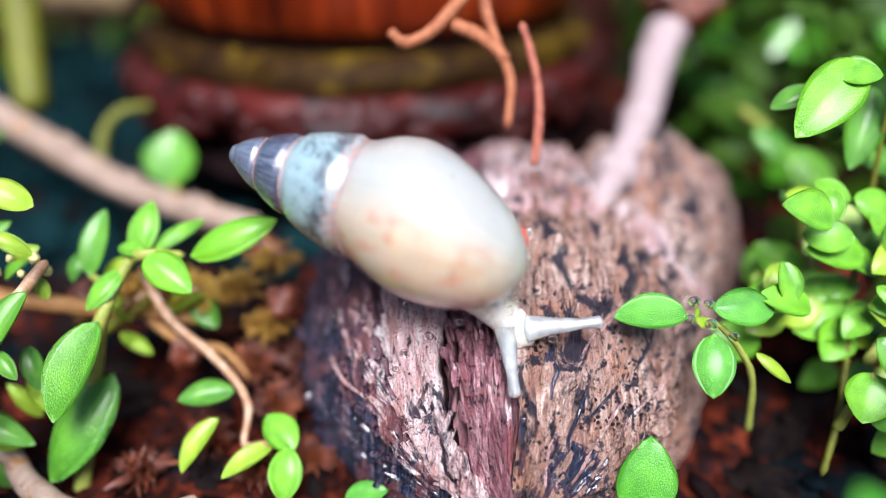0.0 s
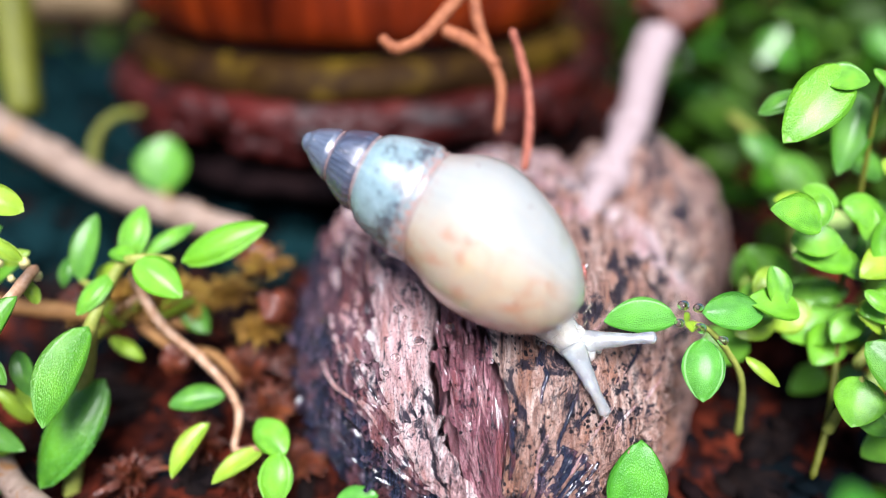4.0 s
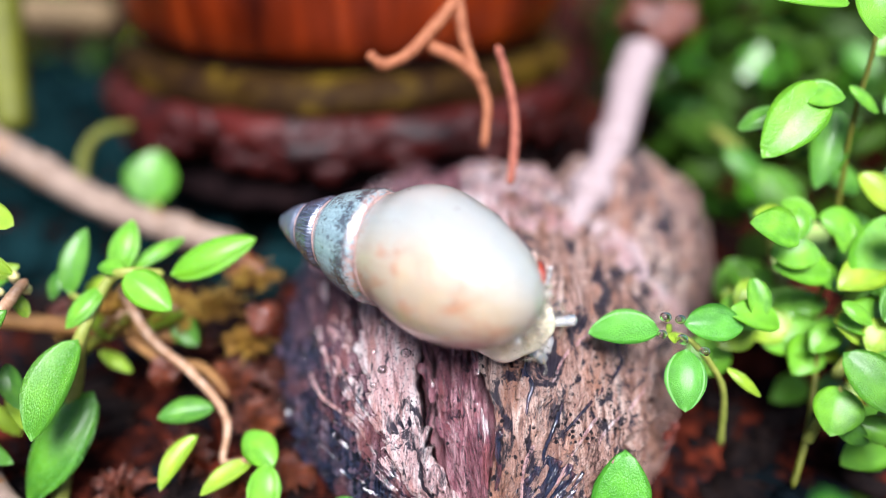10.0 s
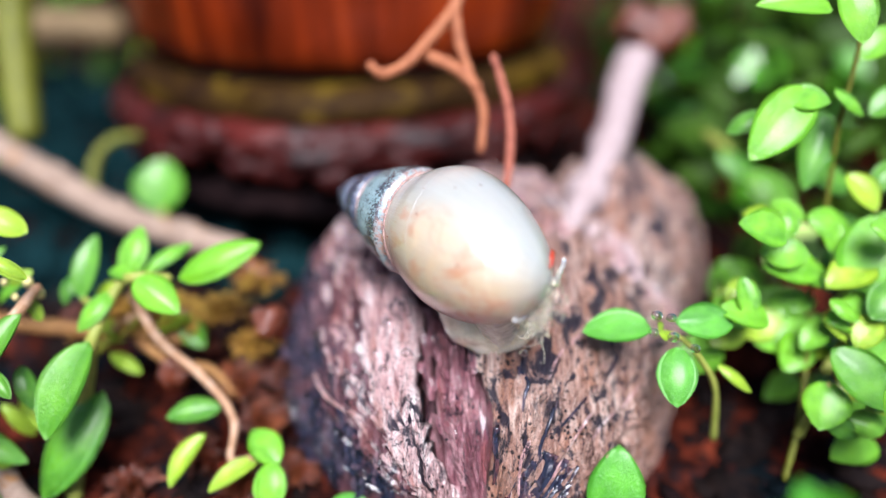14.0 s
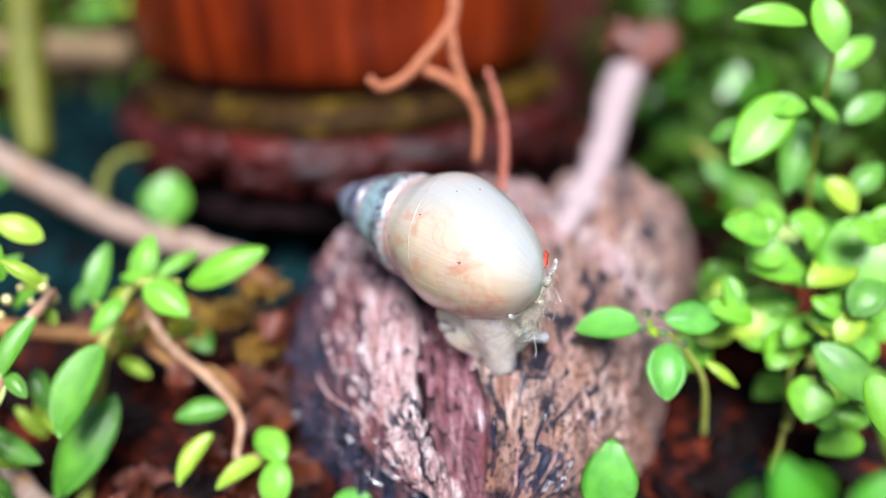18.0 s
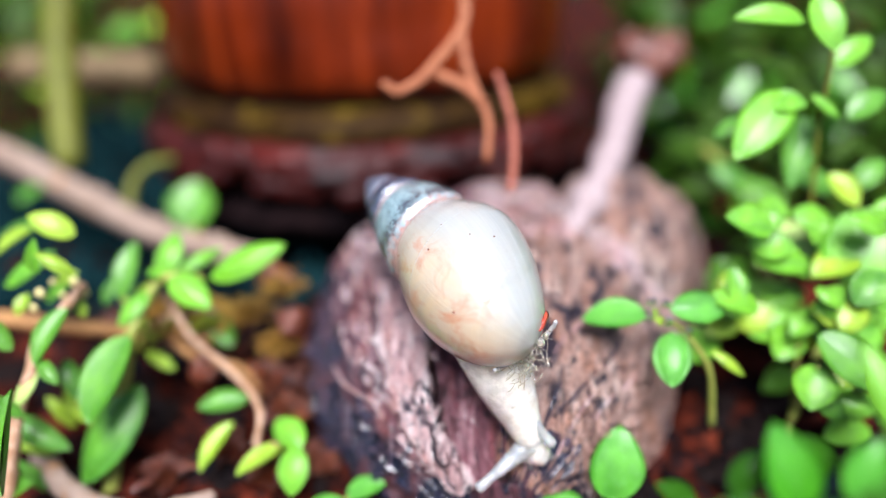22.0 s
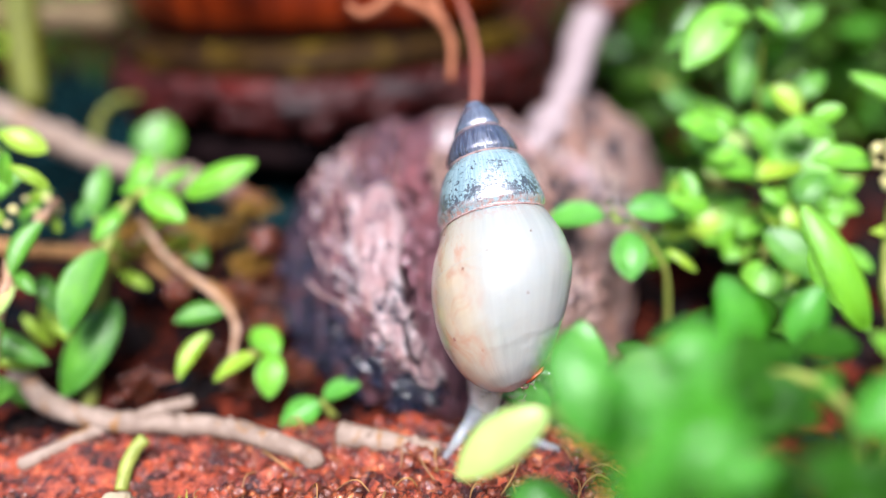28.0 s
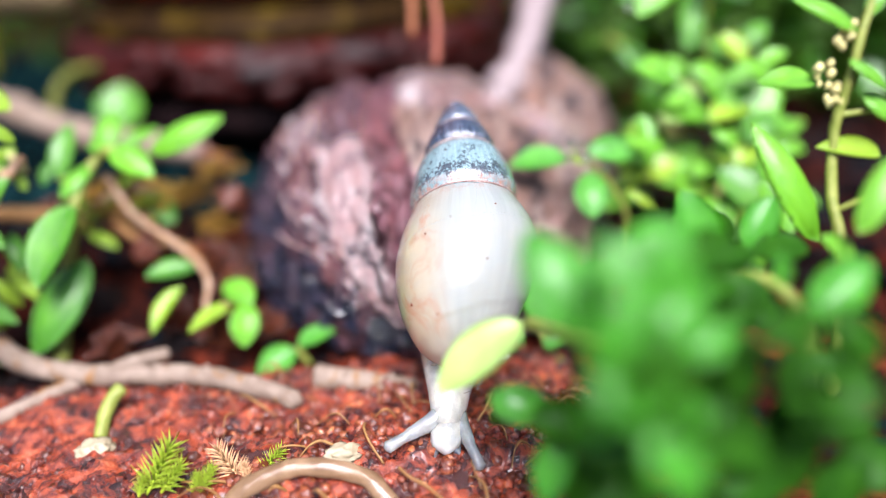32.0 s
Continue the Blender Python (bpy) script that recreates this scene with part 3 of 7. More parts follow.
    plate("bark_plate", [(8, 4), (20, 14), (29, 22)], [(8, 64), (20, 60), (29, 48)], 8, 29, 0.72, M_DARK, 5.6, "black patch of bark, painted dark towards the ground", 0.8, 0.0, 2.0)
    plate("bark_plate", 62, 104, 10, 86, 0.3, M_SPECK, 9.9, "tan bark plate with a dark edge")
    lobe = []
    for i in range(64):
        for j in range(40):
            a, b = 2 * math.pi * i / 64, math.pi * (j + 0.05) / 39.1
            d = Vector((math.cos(a) * math.sin(b), math.sin(a) * math.sin(b), math.cos(b)))
            k = 1 + 0.10 * noise.noise(Vector((d.x * 5, d.y * 1.2, d.z * 2))) + 0.05 * noise.noise(d * 9)
            lobe.append((Vector((11.0, 6.5, 1.5)) + Vector((d.x * 7.4, d.y * 9.0, d.z * 9.8)) * k) * MM)
    part("side_lobe", mesh_of("side_lobe", lobe, grid_faces(64, 40, True), M_SPECK), nut, "rounded pinkish brown lobe")
    rnd = random.Random(31)
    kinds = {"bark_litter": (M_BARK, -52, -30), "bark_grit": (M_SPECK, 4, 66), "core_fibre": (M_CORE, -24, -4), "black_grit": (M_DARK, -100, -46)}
    for name, (mat, a0, a1) in kinds.items():
        verts, faces = [], []
        for _ in range(160 if name == "black_grit" else 420):
            a, b = rnd.uniform(a0, a1), 12 + 110 * rnd.random() ** 1.3
            lift = rnd.uniform(0.55, 0.95) if name != "core_fibre" else rnd.uniform(-0.3, 0.15)
            ln, wd = rnd.uniform(1.2, 5.5), rnd.uniform(0.35, 1.5)
            tilt, s = rnd.uniform(-0.25, 0.5), len(verts)
            for u, w, h in ((0, -0.5, 0), (0, 0.6, 0), (0.5, 0.9, tilt * 0.5), (0.5, -0.8, tilt * 0.5), (1, 0.15, tilt), (1, -0.3, tilt)):
                q = nut_point(a + wd * w, b + ln * u, lift + h * 0.6) * MM
                verts += [q, nut_point(a + wd * w, b + ln * u, lift - 0.5) * MM]
            t = [s + 2 * k for k in range(6)]
            faces += [(t[0], t[1], t[2], t[3]), (t[3], t[2], t[4], t[5])]
            ring = (t[0], t[1], t[2], t[4], t[5], t[3])
            faces += [(ring[(k + 1) % 6], ring[k], ring[k] + 1, ring[(k + 1) % 6] + 1) for k in range(6)]
        tagged(part(name, mesh_of(name, verts, faces, mat, False), nut), kind="stuff")
    # fibres; the black ones also stand in for dark cracks in the bark
    for k, (a0, b0, a1, b1, r) in enumerate([(9, 46, 14, 36, .16), (30, 62, 20, 44, .11), (34, 66, 42, 54, .1), (-24, 70, -30, 40, .14), (4, 33, 0, 18, .22), (-40, 58, -28, 36, .16), (44, 60, 30, 34, .13), (52, 52, 46, 34, .1), (22, 40, 26, 24, .14), (38, 40, 36, 22, .1), (12, 60, 8, 44, .1), (-60, 60, -52, 34, .14), (-70, 66, -74, 40, .12), (-46, 44, -38, 26, .12), (58, 70, 52, 56, .1), (16, 30, 20, 16, .12)]):
        pts = [nut_point(a0 + (a1 - a0) * u + 2 * math.sin(5 * u + k), b0 + (b1 - b0) * u, 0.75) * MM for u in (0, .33, .66, 1)]
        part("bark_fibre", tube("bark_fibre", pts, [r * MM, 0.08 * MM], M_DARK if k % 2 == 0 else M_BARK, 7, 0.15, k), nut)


make_nut()


# ---------------------------------------------------------------- the large banded nut behind
def lathe(name, profile, mat, wobble, seed, turn=128):
    """A turned form about z; profile of (radius, height) in mm; uneven by wobble."""
    line = spline([(r, 0, z) for r, z in profile], 6 * len(profile))
    verts = []
    for i in range(turn):
        a = 2 * math.pi * i / turn
        for p in line:
            k = noise.noise(Vector((math.cos(a) * 3, math.sin(a) * 3, p.z * 0.25 + seed))) + 0.4 * noise.noise(Vector((math.cos(a) * 11, math.sin(a) * 11, p.z * 0.4 + seed)))
            r = max(0.05, p.x + wobble * k)
            verts.append((r * math.cos(a) * MM, r * math.sin(a) * MM, p.z * MM))
    return mesh_of(name, verts, grid_faces(turn, len(line), True), mat)


RIM_SCALE = [blob("rim_scale", (0.7 * MM, 1.6 * MM, 1.0 * MM), M_RIM, k * 5.0, 0.3, 1.5, 14, 10) for k in range(3)]


def make_banded_nut():
    t = thing("banded_nut", (-0.0095, 0.0395, 0.003), "glossy orange-brown nut with olive band and red-brown scaly rim", "nut")
    t.rotation_euler = (radians(-8), 0, 0)
    part("husk", lathe("husk", [(18.6, 12.4), (20.2, 13.6), (20.9, 17), (20.9, 24), (19.5, 33), (16, 40), (9, 45), (0.1, 46.5)], M_HUSK, 0.25, 1), t, "glossy orange-brown fibrous husk")
    part("groove", lathe("groove", [(19.4, 10.6), (19.2, 12.0), (19.6, 13.6)], M_DARKSHADE, 0.2, 5), t, "dark groove under the husk")
    part("band", lathe("band", [(19.4, 8.4), (21.4, 9.2), (21.4, 10.8), (20.4, 11.8), (18.6, 12.0)], M_BAND, 0.8, 2), t, "olive-yellow band")
    part("rim", lathe("rim", [(19.0, 4.6), (21.6, 5.0), (23.0, 6.6), (23.0, 8.2), (21.8, 9.2), (19.4, 9.4)], M_RIM, 1.3, 3), t, "red-brown scaly rim")
    rnd = random.Random(8)
    for k in range(64):
        a = radians(-200 + 220 * k / 63 + rnd.uniform(-2, 2))
        h = rnd.choice((5.4, 6.6, 7.8)) + rnd.uniform(-0.4, 0.4)
        sc = part("rim_scale", RIM_SCALE[k % 3], t)
        sc.matrix_basis = Matrix.Translation(Vector((22.7 * math.cos(a), 22.7 * math.sin(a), h)) * MM) @ Matrix.Rotation(a, 4, "Z") @ Matrix.Rotation(rnd.uniform(-0.3, 0.5), 4, "Y")
    # the shade below the rim is in the near-black colour of these parts
    part("lower_rim", lathe("lower_rim", [(17.0, 0.2), (20.6, 0.6), (21.8, 2.0), (21.0, 3.4), (19.0, 4.4), (18.6, 5.2)], M_DARKSHADE, 1.6, 7), t, "ragged lower scales, near-black for the shade under the rim")
    part("underside", lathe("underside", [(0.1, -1.5), (10, -1.2), (17, -0.4), (19.6, 2.0), (19.8, 4.8)], M_DARKSHADE, 0.9, 4), t, "underside with the shade put into its near-black colour")


make_banded_nut()


# ---------------------------------------------------------------- plants
def leaf_mesh(mat, cup, bend, name="leaf"):
    """A fleshy pointed-oval leaf one unit long along x, one unit wide."""
    nu, nv = 15, 9
    top, low = [], []
    for i in range(nu):
        u = i / (nu - 1)
        half = 0.5 * (math.sin(math.pi * u ** 0.92) ** 0.62) if 0 < i < nu - 1 else 0.012
        half *= 1.0 if u < 0.6 else 1 - 0.12 * (u - 0.6) / 0.4
        for j in range(nv):
            v = 2 * j / (nv - 1) - 1
            z = cup * v * v * half * 2 - bend * (u - 0.4) ** 2 - 0.007 * math.exp(-(v / 0.16) ** 2)
            thick = 0.055 * (1 - abs(v) ** 2.5) * math.sin(math.pi * min(max(u, 0.02), 0.98)) ** 0.5 + 0.003
            top.append((u, v * half, z + thick))
            low.append((u, v * half, z - thick * 0.5))
    f = grid_faces(nu, nv)
    s = nu * nv
    rim = [j for j in range(nv)] + [i * nv + nv - 1 for i in range(1, nu)] + [(nu - 1) * nv + j for j in range(nv - 2, -1, -1)] + [i * nv for i in range(nu - 2, 0, -1)]
    faces = f + [tuple(k + s for k in reversed(q)) for q in f]
    faces += [(rim[k], rim[k] + s, rim[(k + 1) % len(rim)] + s, rim[(k + 1) % len(rim)]) for k in range(len(rim))]
    return mesh_of(name, top + low, faces, mat)


LEAF_MESH = [[leaf_mesh(m, c, b) for c, b in ((0.10, 0.18), (-0.06, 0.3), (0.16, 0.1))] for m in LEAF]
PLANTS = {}
ABOUT = {
    "left_herb": ("small_herb", "small creeping herb with glossy fleshy green leaves", "plant"),
    "low_herb": ("small_herb", "low herb with yellowish and green leaves on a pinkish stem", "plant"),
    "edge_herb": ("small_herb", "herb with narrow leaves and pale flower clusters", "plant"),
    "back_sprig": ("sprig", "round-leaved green sprig with a curled yellow-green shoot", "plant"),
    "trio_herb": ("seedling", "seedling with three oval leaves and water beads at its heart", "plant"),
    "pair_herb": ("seedling", "tiny seedling with a pair of oval leaves", "plant"),
    "tall_leaf_herb": ("seedling", "seedling with broad oval bright green leaves beside the nut", "plant"),
    "right_herb": ("leafy_herb", "bushy herb with many fleshy green leaves on straw-coloured stems", "plant"),
    "shade_herb": ("leafy_herb", "herb with shade painted into its dark green leaves", "plant"),
    "near_herb": ("leafy_herb", "dense bright green herb with one pale yellow leaf", "plant"),
    "bud_herb": ("flowering_herb", "herb with cream buds and oval leaves on a straw stem", "plant"),
    "fallen_branch": ("branch", "thin pinkish beige branch lying on the soil", "branch"),
    "short_branch": ("branch", "short beige piece of branch beside the nut", "branch"),
    "grey_branch": ("branch", "thick greyish beige branch with a weathered surface", "branch"),
    "moss_branch": ("branch", "brown mossy branch lying among the herbs", "branch"),
    "pale_stick": ("stick", "pale pinkish grey stick leaning on the nut", "stick"),
    "yellow_stalk": ("stalk", "thick yellow-green upright stalk beside a tan stalk", "stalk"),
    "curled_fibre": ("fibre", "curled tan root fibre hanging from the banded nut", "fibre"),
    "forked_fibre": ("fibre", "forked tan root fibre hanging from the banded nut", "fibre"),
    "straight_fibre": ("fibre", "thin reddish fibre hanging straight down", "fibre"),
    "sprout": ("sprout", "curved green sprout growing from a pale seed", "sprout"),
    "tan_stem": ("stem", "arched translucent tan stem lying on the soil", "stem"),
}


def plant(key, at):
    if key not in PLANTS:
        name, label, category = ABOUT[key]
        PLANTS[key] = thing(name, Vector(at) * MM, label, category)
    return PLANTS[key]


def leaf(key, base, tip, width, roll, mat):
    """One leaf from base to tip (mm); width as a share of its length; roll turns it about its own axis."""
    p = plant(key, base)
    b, t = Vector(base) * MM, Vector(tip) * MM
    x = t - b
    n = Vector((0, -0.45, 0.9))
    x_hat = x.normalized()
    z = (n - x_hat * n.dot(x_hat)).normalized()
    z = Matrix.Rotation(radians(roll + random.uniform(-14, 14)), 3, x_hat) @ z
    y = z.cross(x_hat)
    k = x.length
    ob = part("leaf", random.choice(LEAF_MESH[mat]), p)
    m = Matrix((x_hat * k, y * k * width, z * k)).transposed().to_4x4()
    m.translation = b - p.location
    ob.matrix_basis = m
    if mat == 3:
        tagged(ob, "pale yellowish leaf")


def stem(key, points, r0, r1, mat):
    p = plant(key, points[0])
    pts = [Vector(q) * MM - p.location for q in points]
    part("stem", tube("stem", pts, [r0 * MM, r1 * MM], STEM[mat], 12, 0.06 if r0 > 0.9 else 0.12, len(pts), 8 * len(pts), 0.5 if r0 > 0.9 else 1.2), p)
    if p.name.split(".")[0] in ("branch", "stick") and len(pts) > 3:
        for k in range(1, len(pts) - 1):
            ob = part("knot", blob("knot", (r0 * 0.95 * MM, r0 * 0.8 * MM, r0 * 0.98 * MM), STEM[mat], k + r0, 0.25, 1.3, 14, 10), p)
            ob.location = pts[k]


# left herb
leaf("left_herb", (-16.3, 1.8, 12.6), (-11.3, 2.8, 14.7), 0.4, 0, 0)
leaf("left_herb", (-18.5, 1.0, 13.1), (-15.7, -0.4, 11.6), 0.62, 15, 0)
leaf("left_herb", (-19.6, 2.0, 12.4), (-19.0, 4.4, 14.9), 0.55, 0, 0)
leaf("left_herb", (-18.9, 2.7, 12.5), (-16.2, 4.8, 13.5), 0.36, -20, 0)
leaf("left_herb", (-22.9, 2.3, 10.7), (-22.3, 5.1, 13.8), 0.42, 0, 1)
leaf("left_herb", (-20.2, 1.1, 12.2), (-21.8, -1.1, 10.9), 0.5, 0, 0)
leaf("left_herb", (-20.8, -1.9, 10.7), (-22.6, -6.3, 7.2), 0.5, 15, 1)
leaf("left_herb", (-21.0, -1.9, 6.7), (-24.3, -6.5, 2.4), 0.5, 0, 1)
leaf("left_herb", (-18.8, 1.5, 12.8), (-20.5, 2.2, 13.0), 0.7, 0, 0)
leaf("left_herb", (-17.3, 3.8, 8.0), (-15.8, 2.4, 6.6), 0.7, 0, 1)
leaf("left_herb", (-23.9, 3.5, 11.6), (-24.1, 2.1, 10.4), 0.6, 0, 1)
stem("left_herb", [(-16.7, 2.1, 12.4), (-18.6, 1.5, 12.9), (-19.7, 1.6, 12.4), (-20.5, 0.6, 11.3), (-21.1, -0.8, 10.0), (-21.7, -1.2, 8.0), (-22.6, -2.9, 3.7), (-23.5, -5.5, -1.0)], 0.28, 0.5, 0)
stem("left_herb", [(-23.0, 2.6, 10.5), (-21.0, 0.8, 11.1)], 0.2, 0.25, 0)
# low herb
leaf("low_herb", (-20.0, 2.8, 8.9), (-18.0, 3.6, 10.2), 0.4, 0, 2)
leaf("low_herb", (-20.8, 2.0, 7.5), (-22.5, 2.3, 9.3), 0.45, 0, 2)
leaf("low_herb", (-19.1, 2.8, 7.5), (-16.6, 3.4, 8.5), 0.45, 0, 2)
leaf("low_herb", (-21.7, 1.6, 6.9), (-19.5, 0.6, 6.1), 0.4, 0, 2)
leaf("low_herb", (-18.5, 2.9, 6.4), (-19.3, 3.9, 8.2), 0.5, 0, 1)
leaf("low_herb", (-22.4, 3.2, 9.7), (-21.2, 3.9, 11.0), 0.5, 0, 2)
leaf("low_herb", (-13.9, -1.8, 5.2), (-17.1, -2.6, 5.2), 0.5, 0, 1)
leaf("low_herb", (-14.5, -3.5, 4.7), (-16.4, -6.0, 2.8), 0.4, 20, 2)
leaf("low_herb", (-11.2, -4.6, 3.7), (-13.9, -6.5, 3.1), 0.4, 0, 2)
leaf("low_herb", (-10.2, -5.3, 4.3), (-10.3, -7.7, 2.4), 0.68, 0, 0)
leaf("low_herb", (-9.8, -5.2, 3.9), (-11.7, -3.3, 4.8), 0.7, 0, 0)
stem("low_herb", [(-10.2, -5.1, 4.0), (-11.5, -4.6, 3.8), (-13.1, -4.0, 3.0), (-13.0, -2.6, 4.3), (-13.7, -1.4, 5.2), (-15.7, 0.2, 6.4), (-18.2, 1.6, 7.8), (-20.1, 3.1, 10.6)], 0.18, 0.3, 2)
# edge herb
leaf("edge_herb", (-24.0, -2.1, 12.9), (-25.5, -4.9, 10.6), 0.42, 0, 1)
leaf("edge_herb", (-25.7, -4.5, 10.0), (-26.9, -6.2, 8.3), 0.4, 0, 3)
leaf("edge_herb", (-29.9, 1.1, 12.7), (-26.7, 2.3, 14.8), 0.42, 0, 0)
leaf("edge_herb", (-29.1, -4.1, 5.9), (-25.0, -5.0, 3.9), 0.36, 0, 1)
leaf("edge_herb", (-25.3, -11.4, 6.4), (-24.8, -8.5, 11.6), 0.22, 0, 1)
leaf("edge_herb", (-27.5, -0.2, 12.8), (-28.0, -1.4, 11.9), 0.6, 0, 2)
leaf("edge_herb", (-26.1, 0.7, 13.1), (-24.6, 1.1, 13.7), 0.6, 0, 2)
leaf("edge_herb", (-34.1, 8.5, 12.5), (-31.4, 9.2, 13.5), 0.6, 0, 1)
leaf("edge_herb", (-23.8, -0.9, 11.4), (-24.5, -0.2, 12.7), 0.5, 0, 2)
leaf("edge_herb", (-27.5, -3.5, 10.7), (-28.9, -2.5, 12.6), 0.5, 0, 1)
leaf("edge_herb", (-27.9, -2.6, 14.4), (-29.6, -4.0, 13.1), 0.509771, 0, 0)
leaf("edge_herb", (-26.0, -1.6, 6.4), (-24.1, -3.3, 4.5), 0.413111, 0, 2)
leaf("edge_herb", (-26.1, -4.5, 3.2), (-28.7, -4.7, 4.2), 0.389411, 0, 2)
leaf("edge_herb", (-25.4, -4.5, 10.8), (-23.9, -5.7, 9.8), 0.450061, 0, 1)
leaf("edge_herb", (-26.8, -5.5, 0.8), (-28.6, -5.1, 3.0), 0.366354, 0, 1)
leaf("edge_herb", (-25.7, -2.5, 3.6), (-27.4, -2.0, 5.8), 0.365975, 0, 2)
leaf("edge_herb", (-22.9, -2.1, 15.3), (-25.0, -2.0, 16.9), 0.377676, 0, 2)
leaf("edge_herb", (-27.8, 1.8, 10.8), (-25.8, 2.0, 12.4), 0.486702, 0, 0)
leaf("edge_herb", (-26.3, -6.1, 7.6), (-27.9, -6.0, 9.2), 0.380997, 0, 1)
leaf("edge_herb", (-25.2, -2.1, 9.0), (-24.2, -3.8, 7.0), 0.454833, 0, 1)
leaf("edge_herb", (-24.1, 1.2, 16.3), (-26.8, 1.2, 17.8), 0.553835, 0, 2)
leaf("edge_herb", (-28.6, 4.0, 15.5), (-30.8, 2.5, 14.3), 0.446854, 0, 2)
leaf("edge_herb", (-25.8, -1.4, 15.0), (-25.5, -0.9, 17.2), 0.43544, 0, 0)
leaf("edge_herb", (-28.8, -7.7, 2.7), (-26.0, -7.7, 3.8), 0.505197, 0, 1)
stem("edge_herb", [(-23.8, 0.2, 13.3), (-24.5, -1.6, 12.6), (-25.8, -3.1, 11.3), (-26.0, -4.6, 9.8), (-26.9, -6.0, 7.4), (-27.7, -8.7, 2.5)], 0.3, 0.45, 2)
# back sprig
leaf("back_sprig", (-23.0, 16.7, 8.8), (-22.5, 19.3, 12.3), 0.95, 0, 1)
leaf("back_sprig", (-39.6, 20.2, 9.9), (-37.3, 21.0, 11.2), 0.6, 0, 1)
stem("back_sprig", [(-22.5, 16.8, 9.0), (-22.7, 15.9, 7.3)], 0.35, 0.35, 0)
stem("back_sprig", [(-28.6, 18.0, 9.1), (-28.7, 20.0, 11.4), (-27.5, 21.5, 12.8), (-25.0, 21.8, 13.2)], 0.5, 0.4, 3)
# trio herb
leaf("trio_herb", (12.0, -2.2, 11.8), (8.1, -2.0, 11.5), 0.6, 0, 6)
leaf("trio_herb", (13.4, -2.0, 12.0), (16.9, -1.8, 11.8), 0.62, 0, 6)
leaf("trio_herb", (13.4, -3.0, 11.1), (13.0, -5.8, 9.1), 0.66, 0, 6)
leaf("trio_herb", (12.6, -2.5, 11.8), (12.3, -2.5, 12.4), 0.8, 0, 2)
leaf("trio_herb", (12.6, -2.5, 11.8), (12.6, -3.3, 11.7), 0.8, 0, 2)
leaf("trio_herb", (16.2, -2.6, 9.4), (18.1, -3.7, 8.3), 0.4, -30, 2)
stem("trio_herb", [(12.7, -2.3, 11.6), (13.9, -2.3, 11.0), (15.3, -2.6, 9.4), (16.3, -2.8, 7.4), (16.8, -3.1, 3.5)], 0.14, 0.22, 0)
# pair herb
leaf("pair_herb", (-7.1, -7.1, 1.4), (-9.6, -8.4, 0.5), 0.68, 0, 6)
leaf("pair_herb", (-6.9, -7.0, 1.6), (-4.4, -6.7, 2.4), 0.6, 0, 6)
stem("pair_herb", [(-7.0, -7.0, 1.5), (-6.4, -7.1, 0.3), (-5.6, -7.0, -1.4)], 0.2, 0.25, 0)
# tall leaf herb
leaf("tall_leaf_herb", (9.5, -8.4, 2.4), (10.1, -6.2, 6.4), 0.72, 0, 6)
leaf("tall_leaf_herb", (8.0, -8.9, 1.8), (4.7, -8.8, 2.9), 0.62, 0, 6)
leaf("tall_leaf_herb", (9.2, -9.9, 1.9), (11.1, -9.2, 3.0), 0.6, 0, 6)
leaf("tall_leaf_herb", (8.3, -20.4, 13.6), (11.1, -20.6, 14.2), 0.6, 0, 1)
stem("tall_leaf_herb", [(9.9, -7.1, 3.0), (9.4, -8.5, 1.9), (10.2, -9.5, 0.6), (12.7, -10.2, -1.6)], 0.22, 0.3, 0)
# right herb
leaf("right_herb", (26.0, 0.5, 11.9), (26.3, 3.7, 15.8), 0.95, 0, 0)
leaf("right_herb", (26.2, 0.1, 11.1), (22.9, -0.7, 11.1), 0.7, 0, 0)
leaf("right_herb", (26.7, -0.6, 9.9), (24.5, -2.7, 8.7), 0.85, 0, 0)
leaf("right_herb", (27.3, -1.2, 11.3), (25.3, -0.7, 12.3), 0.6, 0, 0)
leaf("right_herb", (22.6, -3.2, 8.5), (21.7, -5.3, 6.7), 0.95, 0, 0)
leaf("right_herb", (19.8, 1.0, 8.0), (24.4, 1.5, 8.7), 0.55, 0, 0)
leaf("right_herb", (22.7, 1.3, 8.4), (21.2, -0.8, 7.2), 0.9, 0, 0)
leaf("right_herb", (21.4, 4.8, 8.5), (18.7, 6.6, 10.6), 0.7, 0, 0)
leaf("right_herb", (23.7, 3.6, 8.7), (20.5, 4.5, 9.4), 0.6, 0, 0)
leaf("right_herb", (24.6, 6.1, 13.2), (20.9, 4.3, 11.5), 0.75, 0, 3)
leaf("right_herb", (18.9, 1.0, 9.4), (16.5, -0.1, 8.8), 0.7, 0, 2)
leaf("right_herb", (21.7, 6.4, 22.9), (18.0, 3.5, 19.7), 0.55, 0, 0)
leaf("right_herb", (19.8, 6.8, 21.3), (17.3, 6.2, 20.3), 0.55, 0, 1)
leaf("right_herb", (22.4, 7.4, 27.2), (18.0, 7.4, 27.6), 0.42, 0, 0)
leaf("right_herb", (23.1, 8.1, 28.6), (24.0, 5.9, 25.7), 0.6, 0, 0)
leaf("right_herb", (24.4, 9.3, 20.3), (23.0, 6.2, 16.2), 0.45, 0, 1)
leaf("right_herb", (23.6, 7.0, 22.6), (25.5, 6.3, 21.3), 0.6, 0, 0)
leaf("right_herb", (26.4, 7.3, 15.4), (23.6, 8.0, 16.9), 0.6, 0, 1)
leaf("right_herb", (27.0, 5.8, 16.5), (29.3, 6.8, 18.1), 0.6, 0, 1)
leaf("right_herb", (25.4, 8.4, 23.9), (27.7, 9.5, 25.7), 0.6, 0, 0)
